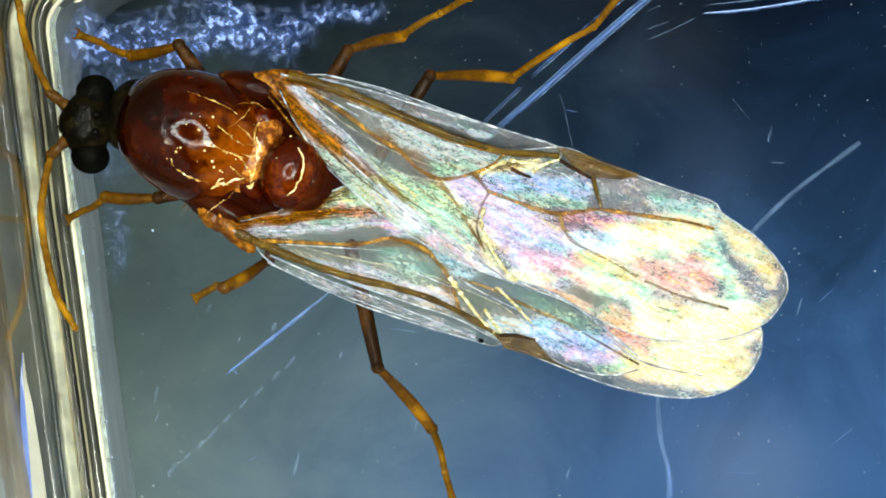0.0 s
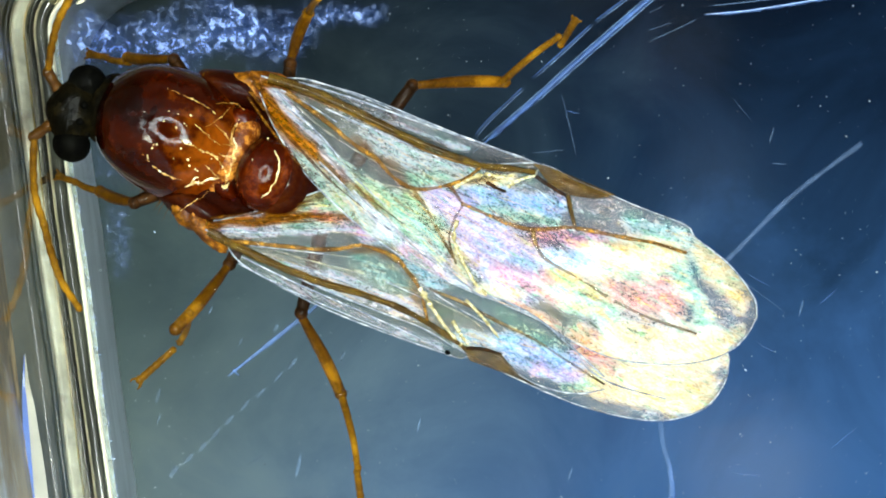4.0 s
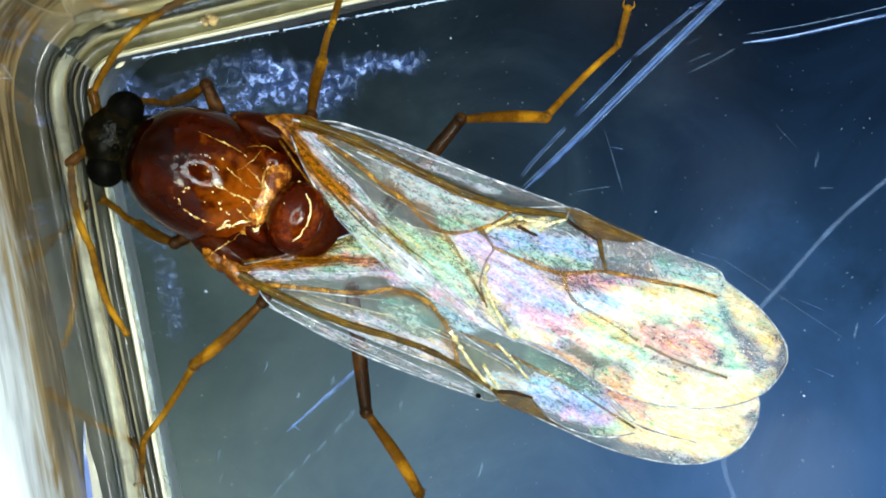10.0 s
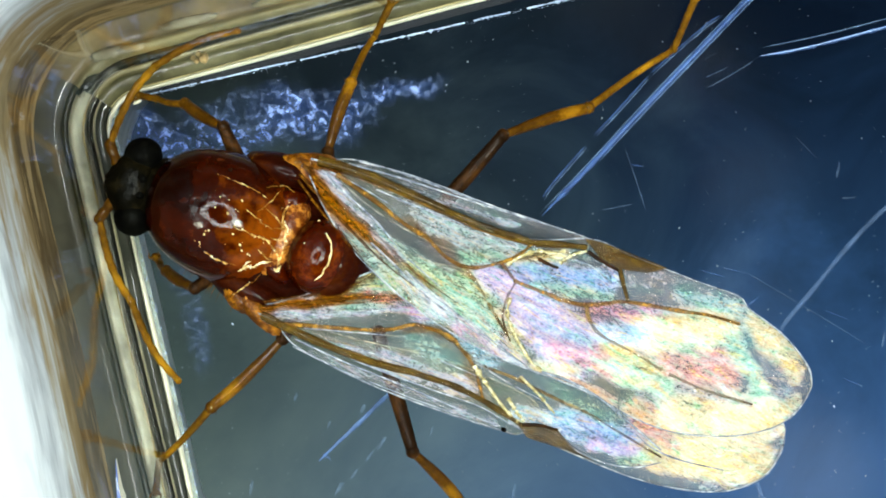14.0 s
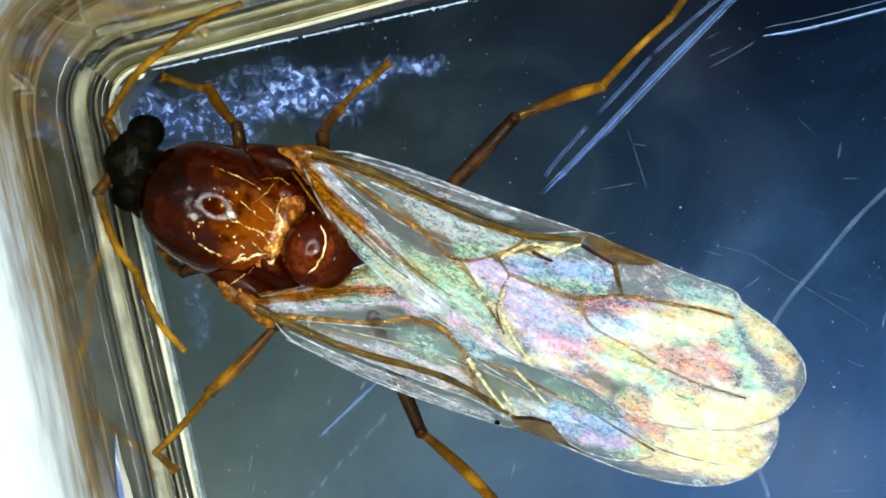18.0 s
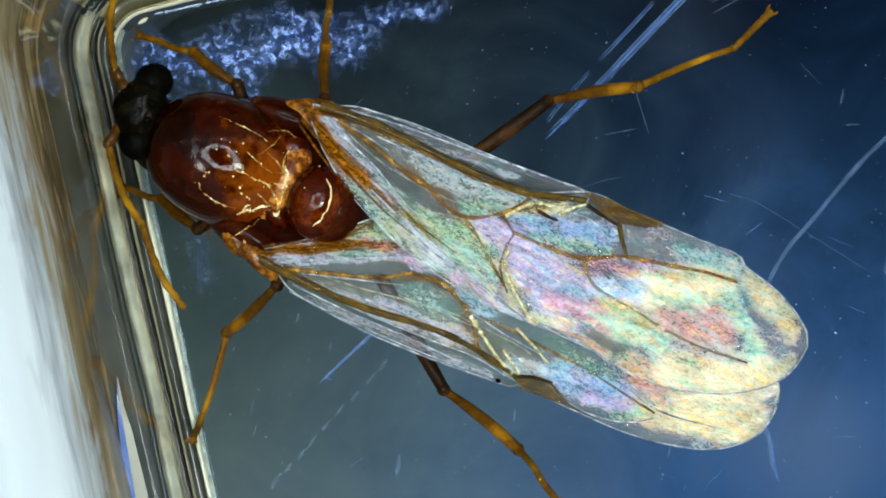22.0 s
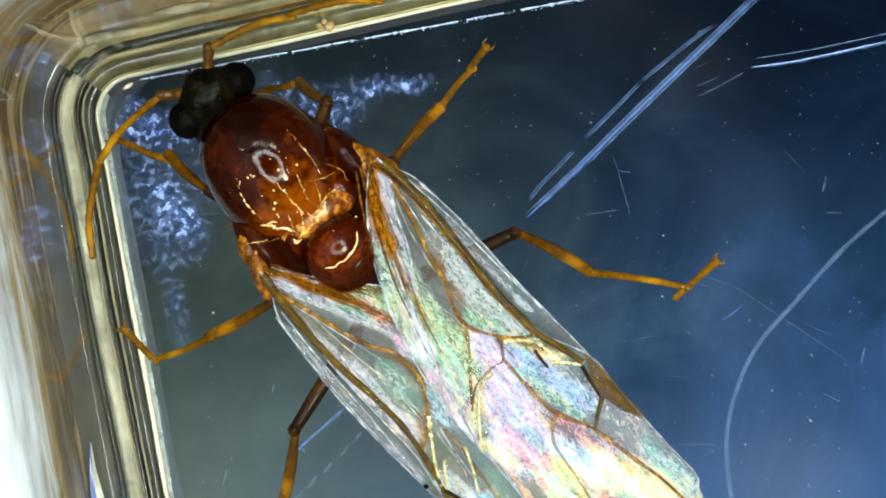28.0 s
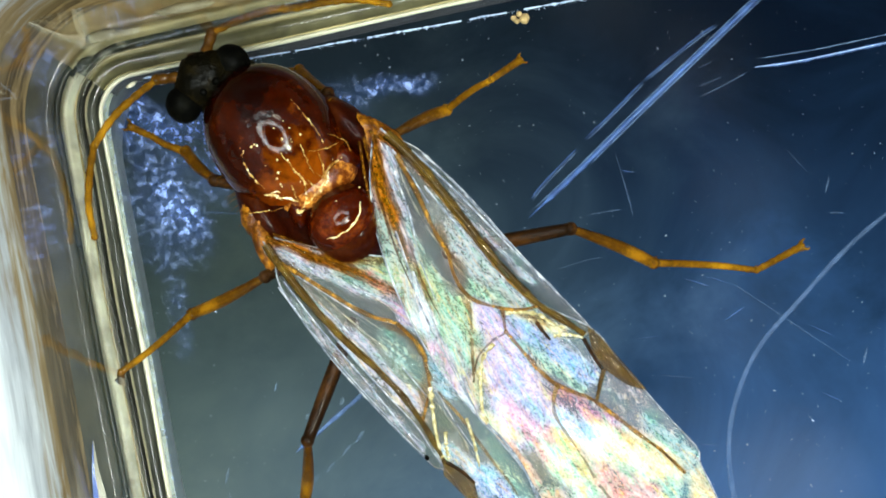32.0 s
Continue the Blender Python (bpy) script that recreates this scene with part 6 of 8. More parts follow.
    walk(limb["MR", "tibia"], [
        (0, mm(1.14, 1.438, 0.95, 0, 43.1, 40.2)),
        (1, mm(1.22, 1.563, 0.95, 0, 41.4, 42.0)),
        (2, mm(1.225, 1.509, 0.95, 0, 43.4, 39.3)),
        (3, mm(0.883, 1.217, 0.95, 0, 46.3, 77.6)),
        (6, mm(0.726, 1.154, 0.95, 0, 35.0, 104.2)),
        (7, mm(0.717, 1.008, 0.95, 0, 53.4, 87.8)),
        (8, mm(0.691, 1.043, 0.95, 0, 54.4, 82.9)),
        (9, mm(0.684, 1.025, 0.95, 0, 18.4, 110.7)),
        (10, mm(0.719, 1.049, 0.95, 0, 40.1, 104.8)),
        (11, mm(0.737, 1.11, 0.95, 0, 50.4, 97.9)),
        (12, mm(0.706, 1.113, 0.95, 0, 60.2, 94.1)),
        (13, mm(0.68, 1.108, 0.95, 0, 56.3, 77.4)),
        (14, mm(0.713, 1.059, 0.95, 0, 14.2, 94.0)),
        (15, mm(0.675, 1.024, 0.95, 0, 17.5, 114.1)),
        (18, mm(0.669, 1.153, 0.95, 0, 64.7, 87.6)),
        (19, mm(0.745, 1.205, 0.95, 0, 39.4, 92.3)),
        (20, mm(0.675, 1.399, 0.95, 0, 40.7, 97.4)),
        (21, mm(0.816, 1.383, 0.95, 0, 38.4, 103.9)),
        (22, mm(0.654, 1.047, 0.95, 0, 40.3, 114.7)),
        (23, mm(0.694, 1.327, 0.95, 0, 29.7, 108.4)),
        (24, mm(0.688, 1.22, 0.95, 0, 18.4, 111.6)),
        (24.4, mm(0.679, 1.147, 0.95, 0, 52.4, 119.1)),
        (25, mm(0.69, 1.081, 0.95, 0, 42.0, 134.1)),
        (25.5, mm(0.821, 1.099, 0.95, 0, 36.8, 140.6)),
        (26, mm(0.873, 1.024, 0.95, 0, 17.5, 120.3)),
        (29, mm(0.681, 1, 0.95, 0, 17.5, 84.4)),
        (30, mm(0.733, 1, 0.95, 0, 17.5, 63.0)),
        (31, mm(0.729, 1.058, 0.95, 0, 34.5, 72.4)),
        (32, mm(0.716, 0.976, 0.95, 0, 37.5, 76.8))])
    walk(limb["MR", "tarsus"], [
        (0, mm(1.604, 1.83, 0.381, 0, -51.1, 43.5)),
        (1, mm(1.684, 1.981, 0.399, 0, -56.2, 46.9)),
        (2, mm(1.693, 1.892, 0.378, 0, -56.6, 41.7)),
        (3, mm(1.007, 1.779, 0.348, 0, -68.1, 45.6)),
        (6, mm(0.56, 1.815, 0.472, 0, -77.2, 81.3)),
        (7, mm(0.736, 1.504, 0.282, 0, -59.0, 66.1)),
        (8, mm(0.751, 1.523, 0.273, 0, -61.5, 65.9)),
        (9, mm(0.405, 1.764, 0.688, 0, -75.2, 81.6)),
        (10, mm(0.557, 1.665, 0.414, 0, -57.7, 90.5)),
        (11, mm(0.665, 1.636, 0.308, 0, -54.2, 95.5)),
        (12, mm(0.676, 1.526, 0.227, 0, -51.7, 93.4)),
        (13, mm(0.781, 1.559, 0.257, 0, -51.5, 93.5)),
        (14, mm(0.657, 1.864, 0.746, 0, 36.4, 87.8)),
        (15, mm(0.351, 1.749, 0.7, 0, 51.4, 99.4)),
        (18, mm(0.685, 1.509, 0.197, 0, -54.5, 58.3)),
        (19, mm(0.719, 1.848, 0.422, 0, -65.5, 72.6)),
        (20, mm(0.594, 2.024, 0.407, 0, -70.1, 87.0)),
        (21, mm(0.659, 2.017, 0.433, 0, -74.4, 89.8)),
        (22, mm(0.389, 1.624, 0.412, 0, -67.3, 99.1)),
        (23, mm(0.466, 2.013, 0.537, 0, -62.5, 97.7)),
        (24, mm(0.398, 1.955, 0.688, 0, -73.8, 109.2)),
        (24.4, mm(0.432, 1.591, 0.29, 0, -71.2, 114.6)),
        (25, mm(0.26, 1.526, 0.393, 0, -67.5, 128.7)),
        (25.5, mm(0.306, 1.522, 0.451, 0, -59.9, 140.6)),
        (26, mm(0.472, 1.709, 0.7, 0, 17.5, 116.6)),
        (29, mm(0.757, 1.791, 0.7, 0, 43.2, 95.1)),
        (30, mm(1.093, 1.708, 0.7, 0, 57.4, 90.5)),
        (31, mm(0.937, 1.712, 0.478, 0, -44.4, 63.0)),
        (32, mm(0.868, 1.619, 0.443, 0, -40.9, 80.3))])
    walk(limb["MR", "foot"], [
        (0, mm(1.946, 2.154, 0.965, 0, 46.7, 56.5)),
        (1, mm(1.97, 2.286, 1.022, 0, 51.2, 61.9)),
        (2, mm(2.002, 2.166, 1.004, 0, 52.4, 58.1)),
        (3, mm(1.203, 1.979, 1.044, 0, 62.9, 76.9)),
        (6, mm(0.585, 1.979, 1.204, 0, 65.1, 116.0)),
        (7, mm(0.892, 1.857, 0.924, 0, 52.9, 87.1)),
        (8, mm(0.898, 1.85, 0.932, 0, 55.5, 88.3)),
        (9, mm(0.433, 1.953, 1.413, 0, 61.8, 111.3)),
        (10, mm(0.553, 2.066, 1.047, 0, 50.3, 103.3)),
        (11, mm(0.623, 2.072, 0.917, 0, 47.5, 105.4)),
        (12, mm(0.648, 1.989, 0.816, 0, 45.7, 102.5)),
        (13, mm(0.753, 2.024, 0.844, 0, 46.2, 101.2)),
        (14, mm(0.681, 2.467, 0.301, 0, -38.9, 81.4)),
        (15, mm(0.275, 2.21, 0.114, 0, -61.7, 85.7)),
        (18, mm(0.913, 1.879, 0.808, 0, 52.2, 71.1)),
        (19, mm(0.812, 2.145, 1.104, 0, 57.8, 91.0)),
        (20, mm(0.608, 2.28, 1.112, 0, 59.3, 104.8)),
        (21, mm(0.66, 2.219, 1.156, 0, 62.2, 108.6)),
        (22, mm(0.343, 1.91, 1.104, 0, 57.1, 113.8)),
        (23, mm(0.42, 2.356, 1.202, 0, 52.1, 108.0)),
        (24, mm(0.329, 2.152, 1.408, 0, 59.3, 114.0)),
        (24.4, mm(0.332, 1.81, 1, 0, 59.3, 120.8)),
        (25, mm(0.08, 1.75, 1.086, 0, 56.1, 131.8)),
        (25.5, mm(0.015, 1.761, 1.1, 0, 49.5, 137.1)),
        (26, mm(0.152, 2.349, 0.475, 0, 17.5, 115.4)),
        (29, mm(0.708, 2.335, 0.186, 0, -67.1, 94.9)),
        (30, mm(1.09, 2.112, 0.069, 0, -68.5, 93.3)),
        (31, mm(1.18, 2.189, 1.003, 0, 41.5, 69.2)),
        (32, mm(0.963, 2.178, 0.934, 0, 37.9, 85.4))])
    walk(limb["ML", "femur"], [
        (0, mm(1.019, -0.282, 0.7, 0, -19.5, -82.9)),
        (1, mm(1.096, -0.29, 0.705, 0, -19.1, -98.7)),
        (2, mm(1.061, -0.347, 0.736, 0, -16.6, -91.9)),
        (3, mm(1.069, -0.373, 0.747, 0, -15.7, -94.4)),
        (6, mm(1.074, -0.287, 0.704, 0, -19.1, -94.2)),
        (7, mm(1.095, -0.332, 0.727, 0, -17.3, -100.0)),
        (8, mm(1.043, -0.355, 0.739, 0, -16.3, -86.8)),
        (9, mm(1.058, -0.283, 0.702, 0, -19.3, -90.9)),
        (10, mm(1.068, -0.302, 0.713, 0, -18.4, -93.0)),
        (11, mm(1.018, -0.339, 0.731, 0, -17.0, -80.7)),
        (12, mm(1.103, -0.329, 0.725, 0, -17.5, -101.7)),
        (13, mm(1.105, -0.317, 0.719, 0, -18.0, -101.6)),
        (14, mm(1.09, -0.296, 0.709, 0, -18.8, -97.6)),
        (15, mm(1.117, -0.274, 0.692, 0, -20.1, -102.2)),
        (18, mm(1.123, -0.252, 0.674, 0, -21.6, -102.6)),
        (19, mm(1.203, -0.223, 0.615, 0, -26.5, -113.7)),
        (20, mm(1.194, -0.256, 0.657, 0, -23.0, -114.5)),
        (21, mm(1.202, -0.303, 0.689, 0, -20.3, -119.7)),
        (22, mm(1.102, -0.314, 0.718, 0, -18.1, -100.8)),
        (23, mm(1.168, -0.24, 0.652, 0, -23.4, -109.4)),
        (24, mm(1.119, -0.272, 0.69, 0, -20.3, -102.5)),
        (24.4, mm(1.004, -0.426, 0.763, 0, -14.5, -69.8)),
        (25, mm(0.958, -0.382, 0.74, 0, -16.2, -62.0)),
        (25.5, mm(1.034, -0.545, 0.794, 0, -12.0, -40.6)),
        (26, mm(1.115, -0.413, 0.757, 0, -14.9, -112.2)),
        (27.4, mm(1.13, -0.491, 0.211, 0, -80.0, -136.6)),
        (28.6, mm(1.08, -0.379, 0.748, 0, -15.6, -97.9)),
        (29, mm(1.081, -0.31, 0.717, 0, -18.1, -96.1)),
        (29.5, mm(1.086, -0.236, 0.665, 0, -22.3, -95.6)),
        (30, mm(1.003, -0.311, 0.715, 0, -18.2, -78.5)),
        (30.5, mm(1.029, -0.365, 0.743, 0, -16.0, -82.8)),
        (31, mm(1.12, -0.247, 0.671, 0, -21.8, -101.8)),
        (32, mm(1.092, -0.36, 0.74, 0, -16.3, -100.5))])
    walk(limb["ML", "tibia"], [
        (0, mm(1.107, -0.983, 0.95, 0, -64.8, -122.5)),
        (1, mm(0.988, -0.991, 0.95, 0, 17.2, -121.6)),
        (2, mm(1.038, -1.066, 0.95, 0, 11.8, -120.1)),
        (3, mm(1.013, -1.093, 0.95, 0, -61.0, -100.6)),
        (6, mm(1.023, -0.994, 0.95, 0, 31.7, -113.3)),
        (7, mm(0.97, -1.038, 0.95, 0, 35.3, -118.8)),
        (8, mm(1.083, -1.074, 0.95, 0, 21.9, -113.9)),
        (9, mm(1.048, -0.991, 0.95, 0, 33.9, -114.4)),
        (10, mm(1.03, -1.013, 0.95, 0, 17.5, -115.2)),
        (11, mm(1.134, -1.047, 0.95, 0, 17.5, -109.9)),
        (12, mm(0.957, -1.029, 0.95, 0, 17.5, -115.3)),
        (13, mm(0.961, -1.015, 0.95, 0, 14.0, -111.7)),
        (14, mm(0.996, -1, 0.95, 0, 6.6, -114.9)),
        (15, mm(0.968, -0.962, 0.95, 0, 51.2, -108.8)),
        (18, mm(0.972, -0.933, 0.95, 0, 14.1, -113.8)),
        (19, mm(0.933, -0.838, 0.95, 0, 38.9, -102.6)),
        (20, mm(0.907, -0.884, 0.95, 0, -54.3, -103.9)),
        (21, mm(0.854, -0.914, 0.95, 0, -53.1, -80.6)),
        (22, mm(0.968, -1.015, 0.95, 0, 41.3, -115.7)),
        (23, mm(0.939, -0.889, 0.95, 0, 34.2, -115.4)),
        (24, mm(0.966, -0.959, 0.95, 0, -53.9, -107.8)),
        (24.4, mm(1.255, -1.108, 0.95, 0, 42.9, -115.5)),
        (25, mm(1.296, -1.018, 0.95, 0, 35.3, -90.7)),
        (25.5, mm(1.591, -1.022, 0.95, 0, 47.8, -96.0)),
        (26, mm(0.842, -1.084, 0.95, 0, 17.5, -65.8)),
        (27.4, mm(1.035, -0.581, 0.95, 0, 19.1, -91.4)),
        (28.6, mm(0.981, -1.095, 0.95, 0, 36.3, -108.6)),
        (29, mm(1.005, -1.019, 0.95, 0, 26.5, -107.3)),
        (29.5, mm(1.018, -0.926, 0.95, 0, 24.8, -106.7)),
        (30, mm(1.145, -1.009, 0.95, 0, 24.2, -103.5)),
        (30.5, mm(1.119, -1.08, 0.95, 0, 28.2, -112.1)),
        (31, mm(0.978, -0.929, 0.95, 0, 53.7, -100.4)),
        (32, mm(0.961, -1.067, 0.95, 0, 29.0, -105.1))])
    walk(limb["ML", "tarsus"], [
        (0, mm(0.856, -1.377, 1.941, 0, 80.0, -162.5)),
        (1, mm(0.44, -1.882, 0.626, 0, 13.1, -123.7)),
        (2, mm(0.501, -1.994, 0.726, 0, 17.5, -120.3)),
        (3, mm(0.915, -1.616, 1.908, 0, 72.4, -92.0)),
        (6, mm(0.654, -1.85, 0.374, 0, 13.3, -109.5)),
        (7, mm(0.539, -1.821, 0.317, 0, -63.1, -132.6)),
        (8, mm(0.671, -2.002, 0.541, 0, 10.2, -108.3)),
        (9, mm(0.672, -1.819, 0.339, 0, 11.4, -109.0)),
        (10, mm(0.585, -1.958, 0.621, 0, 17.5, -102.1)),
        (11, mm(0.779, -2.03, 0.621, 0, 26.1, -97.0)),
        (12, mm(0.511, -1.974, 0.621, 0, 19.4, -110.5)),
        (13, mm(0.568, -2.003, 0.685, 0, 19.8, -98.1)),
        (14, mm(0.537, -1.987, 0.825, 0, 33.2, -113.6)),
        (15, mm(0.746, -1.612, 0.096, 0, -64.0, -85.4)),
        (18, mm(0.543, -1.905, 0.684, 0, -46.5, -108.1)),
        (19, mm(0.747, -1.67, 0.263, 0, -40.4, -99.1)),
        (20, mm(0.753, -1.505, 1.84, 0, 34.4, -97.4)),
        (21, mm(0.961, -1.563, 1.826, 0, 64.0, -72.5)),
        (22, mm(0.612, -1.757, 0.227, 0, 5.6, -84.3)),
        (23, mm(0.551, -1.707, 0.334, 0, 11.2, -95.8)),
        (24, mm(0.769, -1.573, 1.835, 0, 68.0, -111.3)),
        (24.4, mm(0.909, -1.832, 0.204, 0, -30.9, -86.0)),
        (25, mm(1.285, -1.912, 0.317, 0, -40.1, -70.2)),
        (25.5, mm(1.514, -1.754, 0.139, 0, -11.5, -65.4)),
        (26, mm(1.269, -2.037, 0.621, 0, -53.3, -60.2)),
        (27.4, mm(1.01, -1.616, 0.592, 0, -63.7, -95.8)),
        (28.6, mm(0.699, -1.932, 0.302, 0, -60.7, -113.1)),
        (29, mm(0.714, -1.956, 0.462, 0, -64.7, -108.0)),
        (29.5, mm(0.732, -1.878, 0.49, 0, -64.9, -105.1)),
        (30, mm(0.912, -1.98, 0.501, 0, -65.1, -113.1)),
        (30.5, mm(0.757, -1.974, 0.432, 0, -60.2, -95.7)),
        (31, mm(0.861, -1.567, 0.067, 0, -78.3, -58.0)),
        (32, mm(0.71, -1.993, 0.42, 0, -33.2, -89.8))])
    walk(limb["ML", "foot"], [
        (0, mm(0.672, -1.435, 0.854, 0, 52.4, -133.0)),
        (1, mm(-0.156, -2.777, 0.376, 0, -82.5, -21.2)),
        (2, mm(-0.031, -2.903, 0.395, 0, -85.6, -55.6)),
        (3, mm(0.903, -1.949, 0.855, 0, 31.4, -121.2)),
        (6, mm(0.295, -2.863, 0.12, 0, -64.9, -98.6)),
        (7, mm(0.2, -2.189, 1.302, 0, 17.5, -114.8)),
        (8, mm(0.33, -3.035, 0.346, 0, -82.8, -41.8)),
        (9, mm(0.319, -2.842, 0.12, 0, -81.4, -78.6)),
        (10, mm(0.363, -2.988, 0.29, 0, 20.7, -74.7)),
        (11, mm(0.657, -3.014, 0.136, 0, -50.4, -79.9)),
        (12, mm(0.146, -2.95, 0.254, 0, -44.6, -58.7)),
        (13, mm(0.422, -3.032, 0.311, 0, -62.7, -62.8)),
        (14, mm(0.167, -2.834, 0.22, 0, -54.4, -63.9)),
        (15, mm(0.785, -2.095, 1.089, 0, 58.4, -91.3)),
        (18, mm(0.307, -2.627, 1.485, 0, 58.7, -36.1)),
        (19, mm(0.614, -2.501, 0.978, 0, 76.9, -101.6)),
        (20, mm(0.637, -2.408, 1.215, 0, 79.1, -113.5)),
        (21, mm(1.107, -2.025, 0.833, 0, 17.5, -93.1)),
        (22, mm(0.721, -2.85, 0.12, 0, -76.6, -73.5)),
        (23, mm(0.442, -2.785, 0.12, 0, -68.4, -87.8)),
        (24, mm(0.619, -1.959, 0.811, 0, 17.5, -120.3)),
        (24.4, mm(0.976, -2.778, 0.771, 0, 17.5, -109.9)),
        (25, mm(1.571, -2.707, 1.028, 0, 17.5, -91.6)),
        (25.5, mm(1.965, -2.738, 0.359, 0, 17.5, -72.9)),
        (26, mm(1.597, -2.61, 1.507, 0, 17.5, -75.9)),
        (27.4, mm(0.96, -2.103, 1.582, 0, 17.5, -125.0)),
        (28.6, mm(0.488, -2.429, 1.265, 0, 14.2, -201.7)),
        (29, mm(0.568, -2.404, 1.46, 0, 17.5, -181.9)),
        (29.5, mm(0.61, -2.33, 1.491, 0, 17.5, -180.2)),
        (30, mm(0.73, -2.408, 1.503, 0, 9.0, -202.6)),
        (30.5, mm(0.702, -2.521, 1.39, 0, 19.8, -202.2)),
        (31, mm(0.98, -1.757, 1.149, 0, 17.5, -124.3)),
        (32, mm(0.714, -2.917, 1.024, 0, 73.3, -72.9))])
    walk(limb["HR", "femur"], [
        (0, mm(1.768, 0.172, 0.813, 0, -5.8, 77.0)),
        (1, mm(1.765, 0.235, 0.819, 0, -5.6, 82.0)),
        (2, mm(1.738, 0.047, 0.8, 0, -6.4, 99.0)),
        (3, mm(1.746, 0.092, 0.805, 0, -6.2, 80.7)),
        (6, mm(1.811, 0.307, 0.825, 0, -5.3, 74.5)),
        (7, mm(1.765, 0.168, 0.813, 0, -5.8, 77.8)),
        (8, mm(1.784, 0.219, 0.818, 0, -5.6, 75.3)),
        (9, mm(1.818, 0.314, 0.826, 0, -5.3, 73.4)),
        (10, mm(1.834, 0.359, 0.829, 0, -5.1, 73.0)),
        (11, mm(1.833, 0.353, 0.829, 0, -5.1, 72.9)),
        (12, mm(1.864, 0.405, 0.833, 0, -5.0, 70.7)),
        (13, mm(1.844, 0.374, 0.831, 0, -5.1, 72.2)),
        (14, mm(1.957, 0.656, 0.849, 0, -4.3, 70.3)),
        (15, mm(1.985, 0.665, 0.85, 0, -4.3, 68.3)),
        (18, mm(2.047, 0.837, 0.858, 0, -3.9, 68.7)),
        (19, mm(2.06, 0.846, 0.859, 0, -3.9, 68.1)),
        (20, mm(2.081, 0.869, 0.86, 0, -3.8, 67.4)),
        (21, mm(1.83, 0.411, 0.833, 0, -5.0, 76.0)),
        (22, mm(2.197, 0.812, 0.86, 0, -3.8, 59.1)),
        (23, mm(2.24, 0.909, 0.864, 0, -3.7, 59.8)),
        (24, mm(1.858, 0.448, 0.836, 0, -4.9, 73.5)),
        (24.4, mm(1.811, 0.232, 0.819, 0, -5.6, 68.6)),
        (25, mm(1.883, 0.626, 0.846, 0, -4.4, 76.0)),
        (25.5, mm(2.255, 0.718, 0.858, 0, -3.9, 52.5)),
        (26, mm(1.754, 0.099, 0.806, 0, -6.1, 74.2)),
        (29, mm(1.875, 0.443, 0.836, 0, -4.9, 71.1)),
        (30, mm(2.046, 0.704, 0.853, 0, -4.1, 65.0)),
        (31, mm(2.075, 0.616, 0.849, 0, -4.3, 59.4)),
        (32, mm(2.064, 0.601, 0.849, 0, -4.3, 59.6))])
    walk(limb["HR", "tibia"], [
        (0, mm(2.069, 1.481, 0.95, 0, 30.4, 21.5)),
        (1, mm(1.952, 1.565, 0.95, 0, 22.3, 28.2)),
        (2, mm(1.53, 1.372, 0.95, 0, 26.8, 34.1)),
        (3, mm(1.964, 1.416, 0.95, 0, 18.9, 25.1)),
        (6, mm(2.169, 1.603, 0.95, 0, 22.0, 31.6)),
        (7, mm(2.05, 1.48, 0.95, 0, 23.6, 23.8)),
        (8, mm(2.125, 1.518, 0.95, 0, 27.3, 25.2)),
        (9, mm(2.203, 1.602, 0.95, 0, 26.0, 27.9)),
        (10, mm(2.229, 1.644, 0.95, 0, 25.7, 26.3)),
        (11, mm(2.229, 1.638, 0.95, 0, 25.5, 26.4)),
        (12, mm(2.307, 1.674, 0.95, 0, 32.2, 25.5)),
        (13, mm(2.254, 1.654, 0.95, 0, 20.3, 26.0)),
        (14, mm(2.412, 1.923, 0.95, 0, 17.5, 40.1)),
        (15, mm(2.482, 1.916, 0.95, 0, 20.4, 34.3)),
        (18, mm(2.535, 2.092, 0.95, 0, 11.1, 42.3)),
        (19, mm(2.562, 2.095, 0.95, 0, 6.2, 39.2)),
        (20, mm(2.598, 2.112, 0.95, 0, 17.5, 41.3)),
        (21, mm(2.156, 1.716, 0.95, 0, 17.5, 41.5)),
        (22, mm(2.89, 1.968, 0.95, 0, 14.4, 33.2)),
        (23, mm(2.916, 2.073, 0.95, 0, 20.7, 28.1)),
        (24, mm(2.24, 1.738, 0.95, 0, 40.8, 20.0)),
        (24.4, mm(2.301, 1.483, 0.95, 0, 24.9, 11.4)),
        (25, mm(2.208, 1.932, 0.95, 0, 26.3, 33.2)),
        (25.5, mm(3.075, 1.787, 0.95, 0, 17.5, 20.4)),
        (26, mm(2.119, 1.391, 0.95, 0, 23.8, 19.5)),
        (29, mm(2.311, 1.716, 0.95, 0, 30.0, 25.3)),
        (30, mm(2.616, 1.924, 0.95, 0, 13.2, 37.9)),
        (31, mm(2.76, 1.775, 0.95, 0, 17.5, 29.5)),
        (32, mm(2.746, 1.762, 0.95, 0, 17.5, 27.0))])
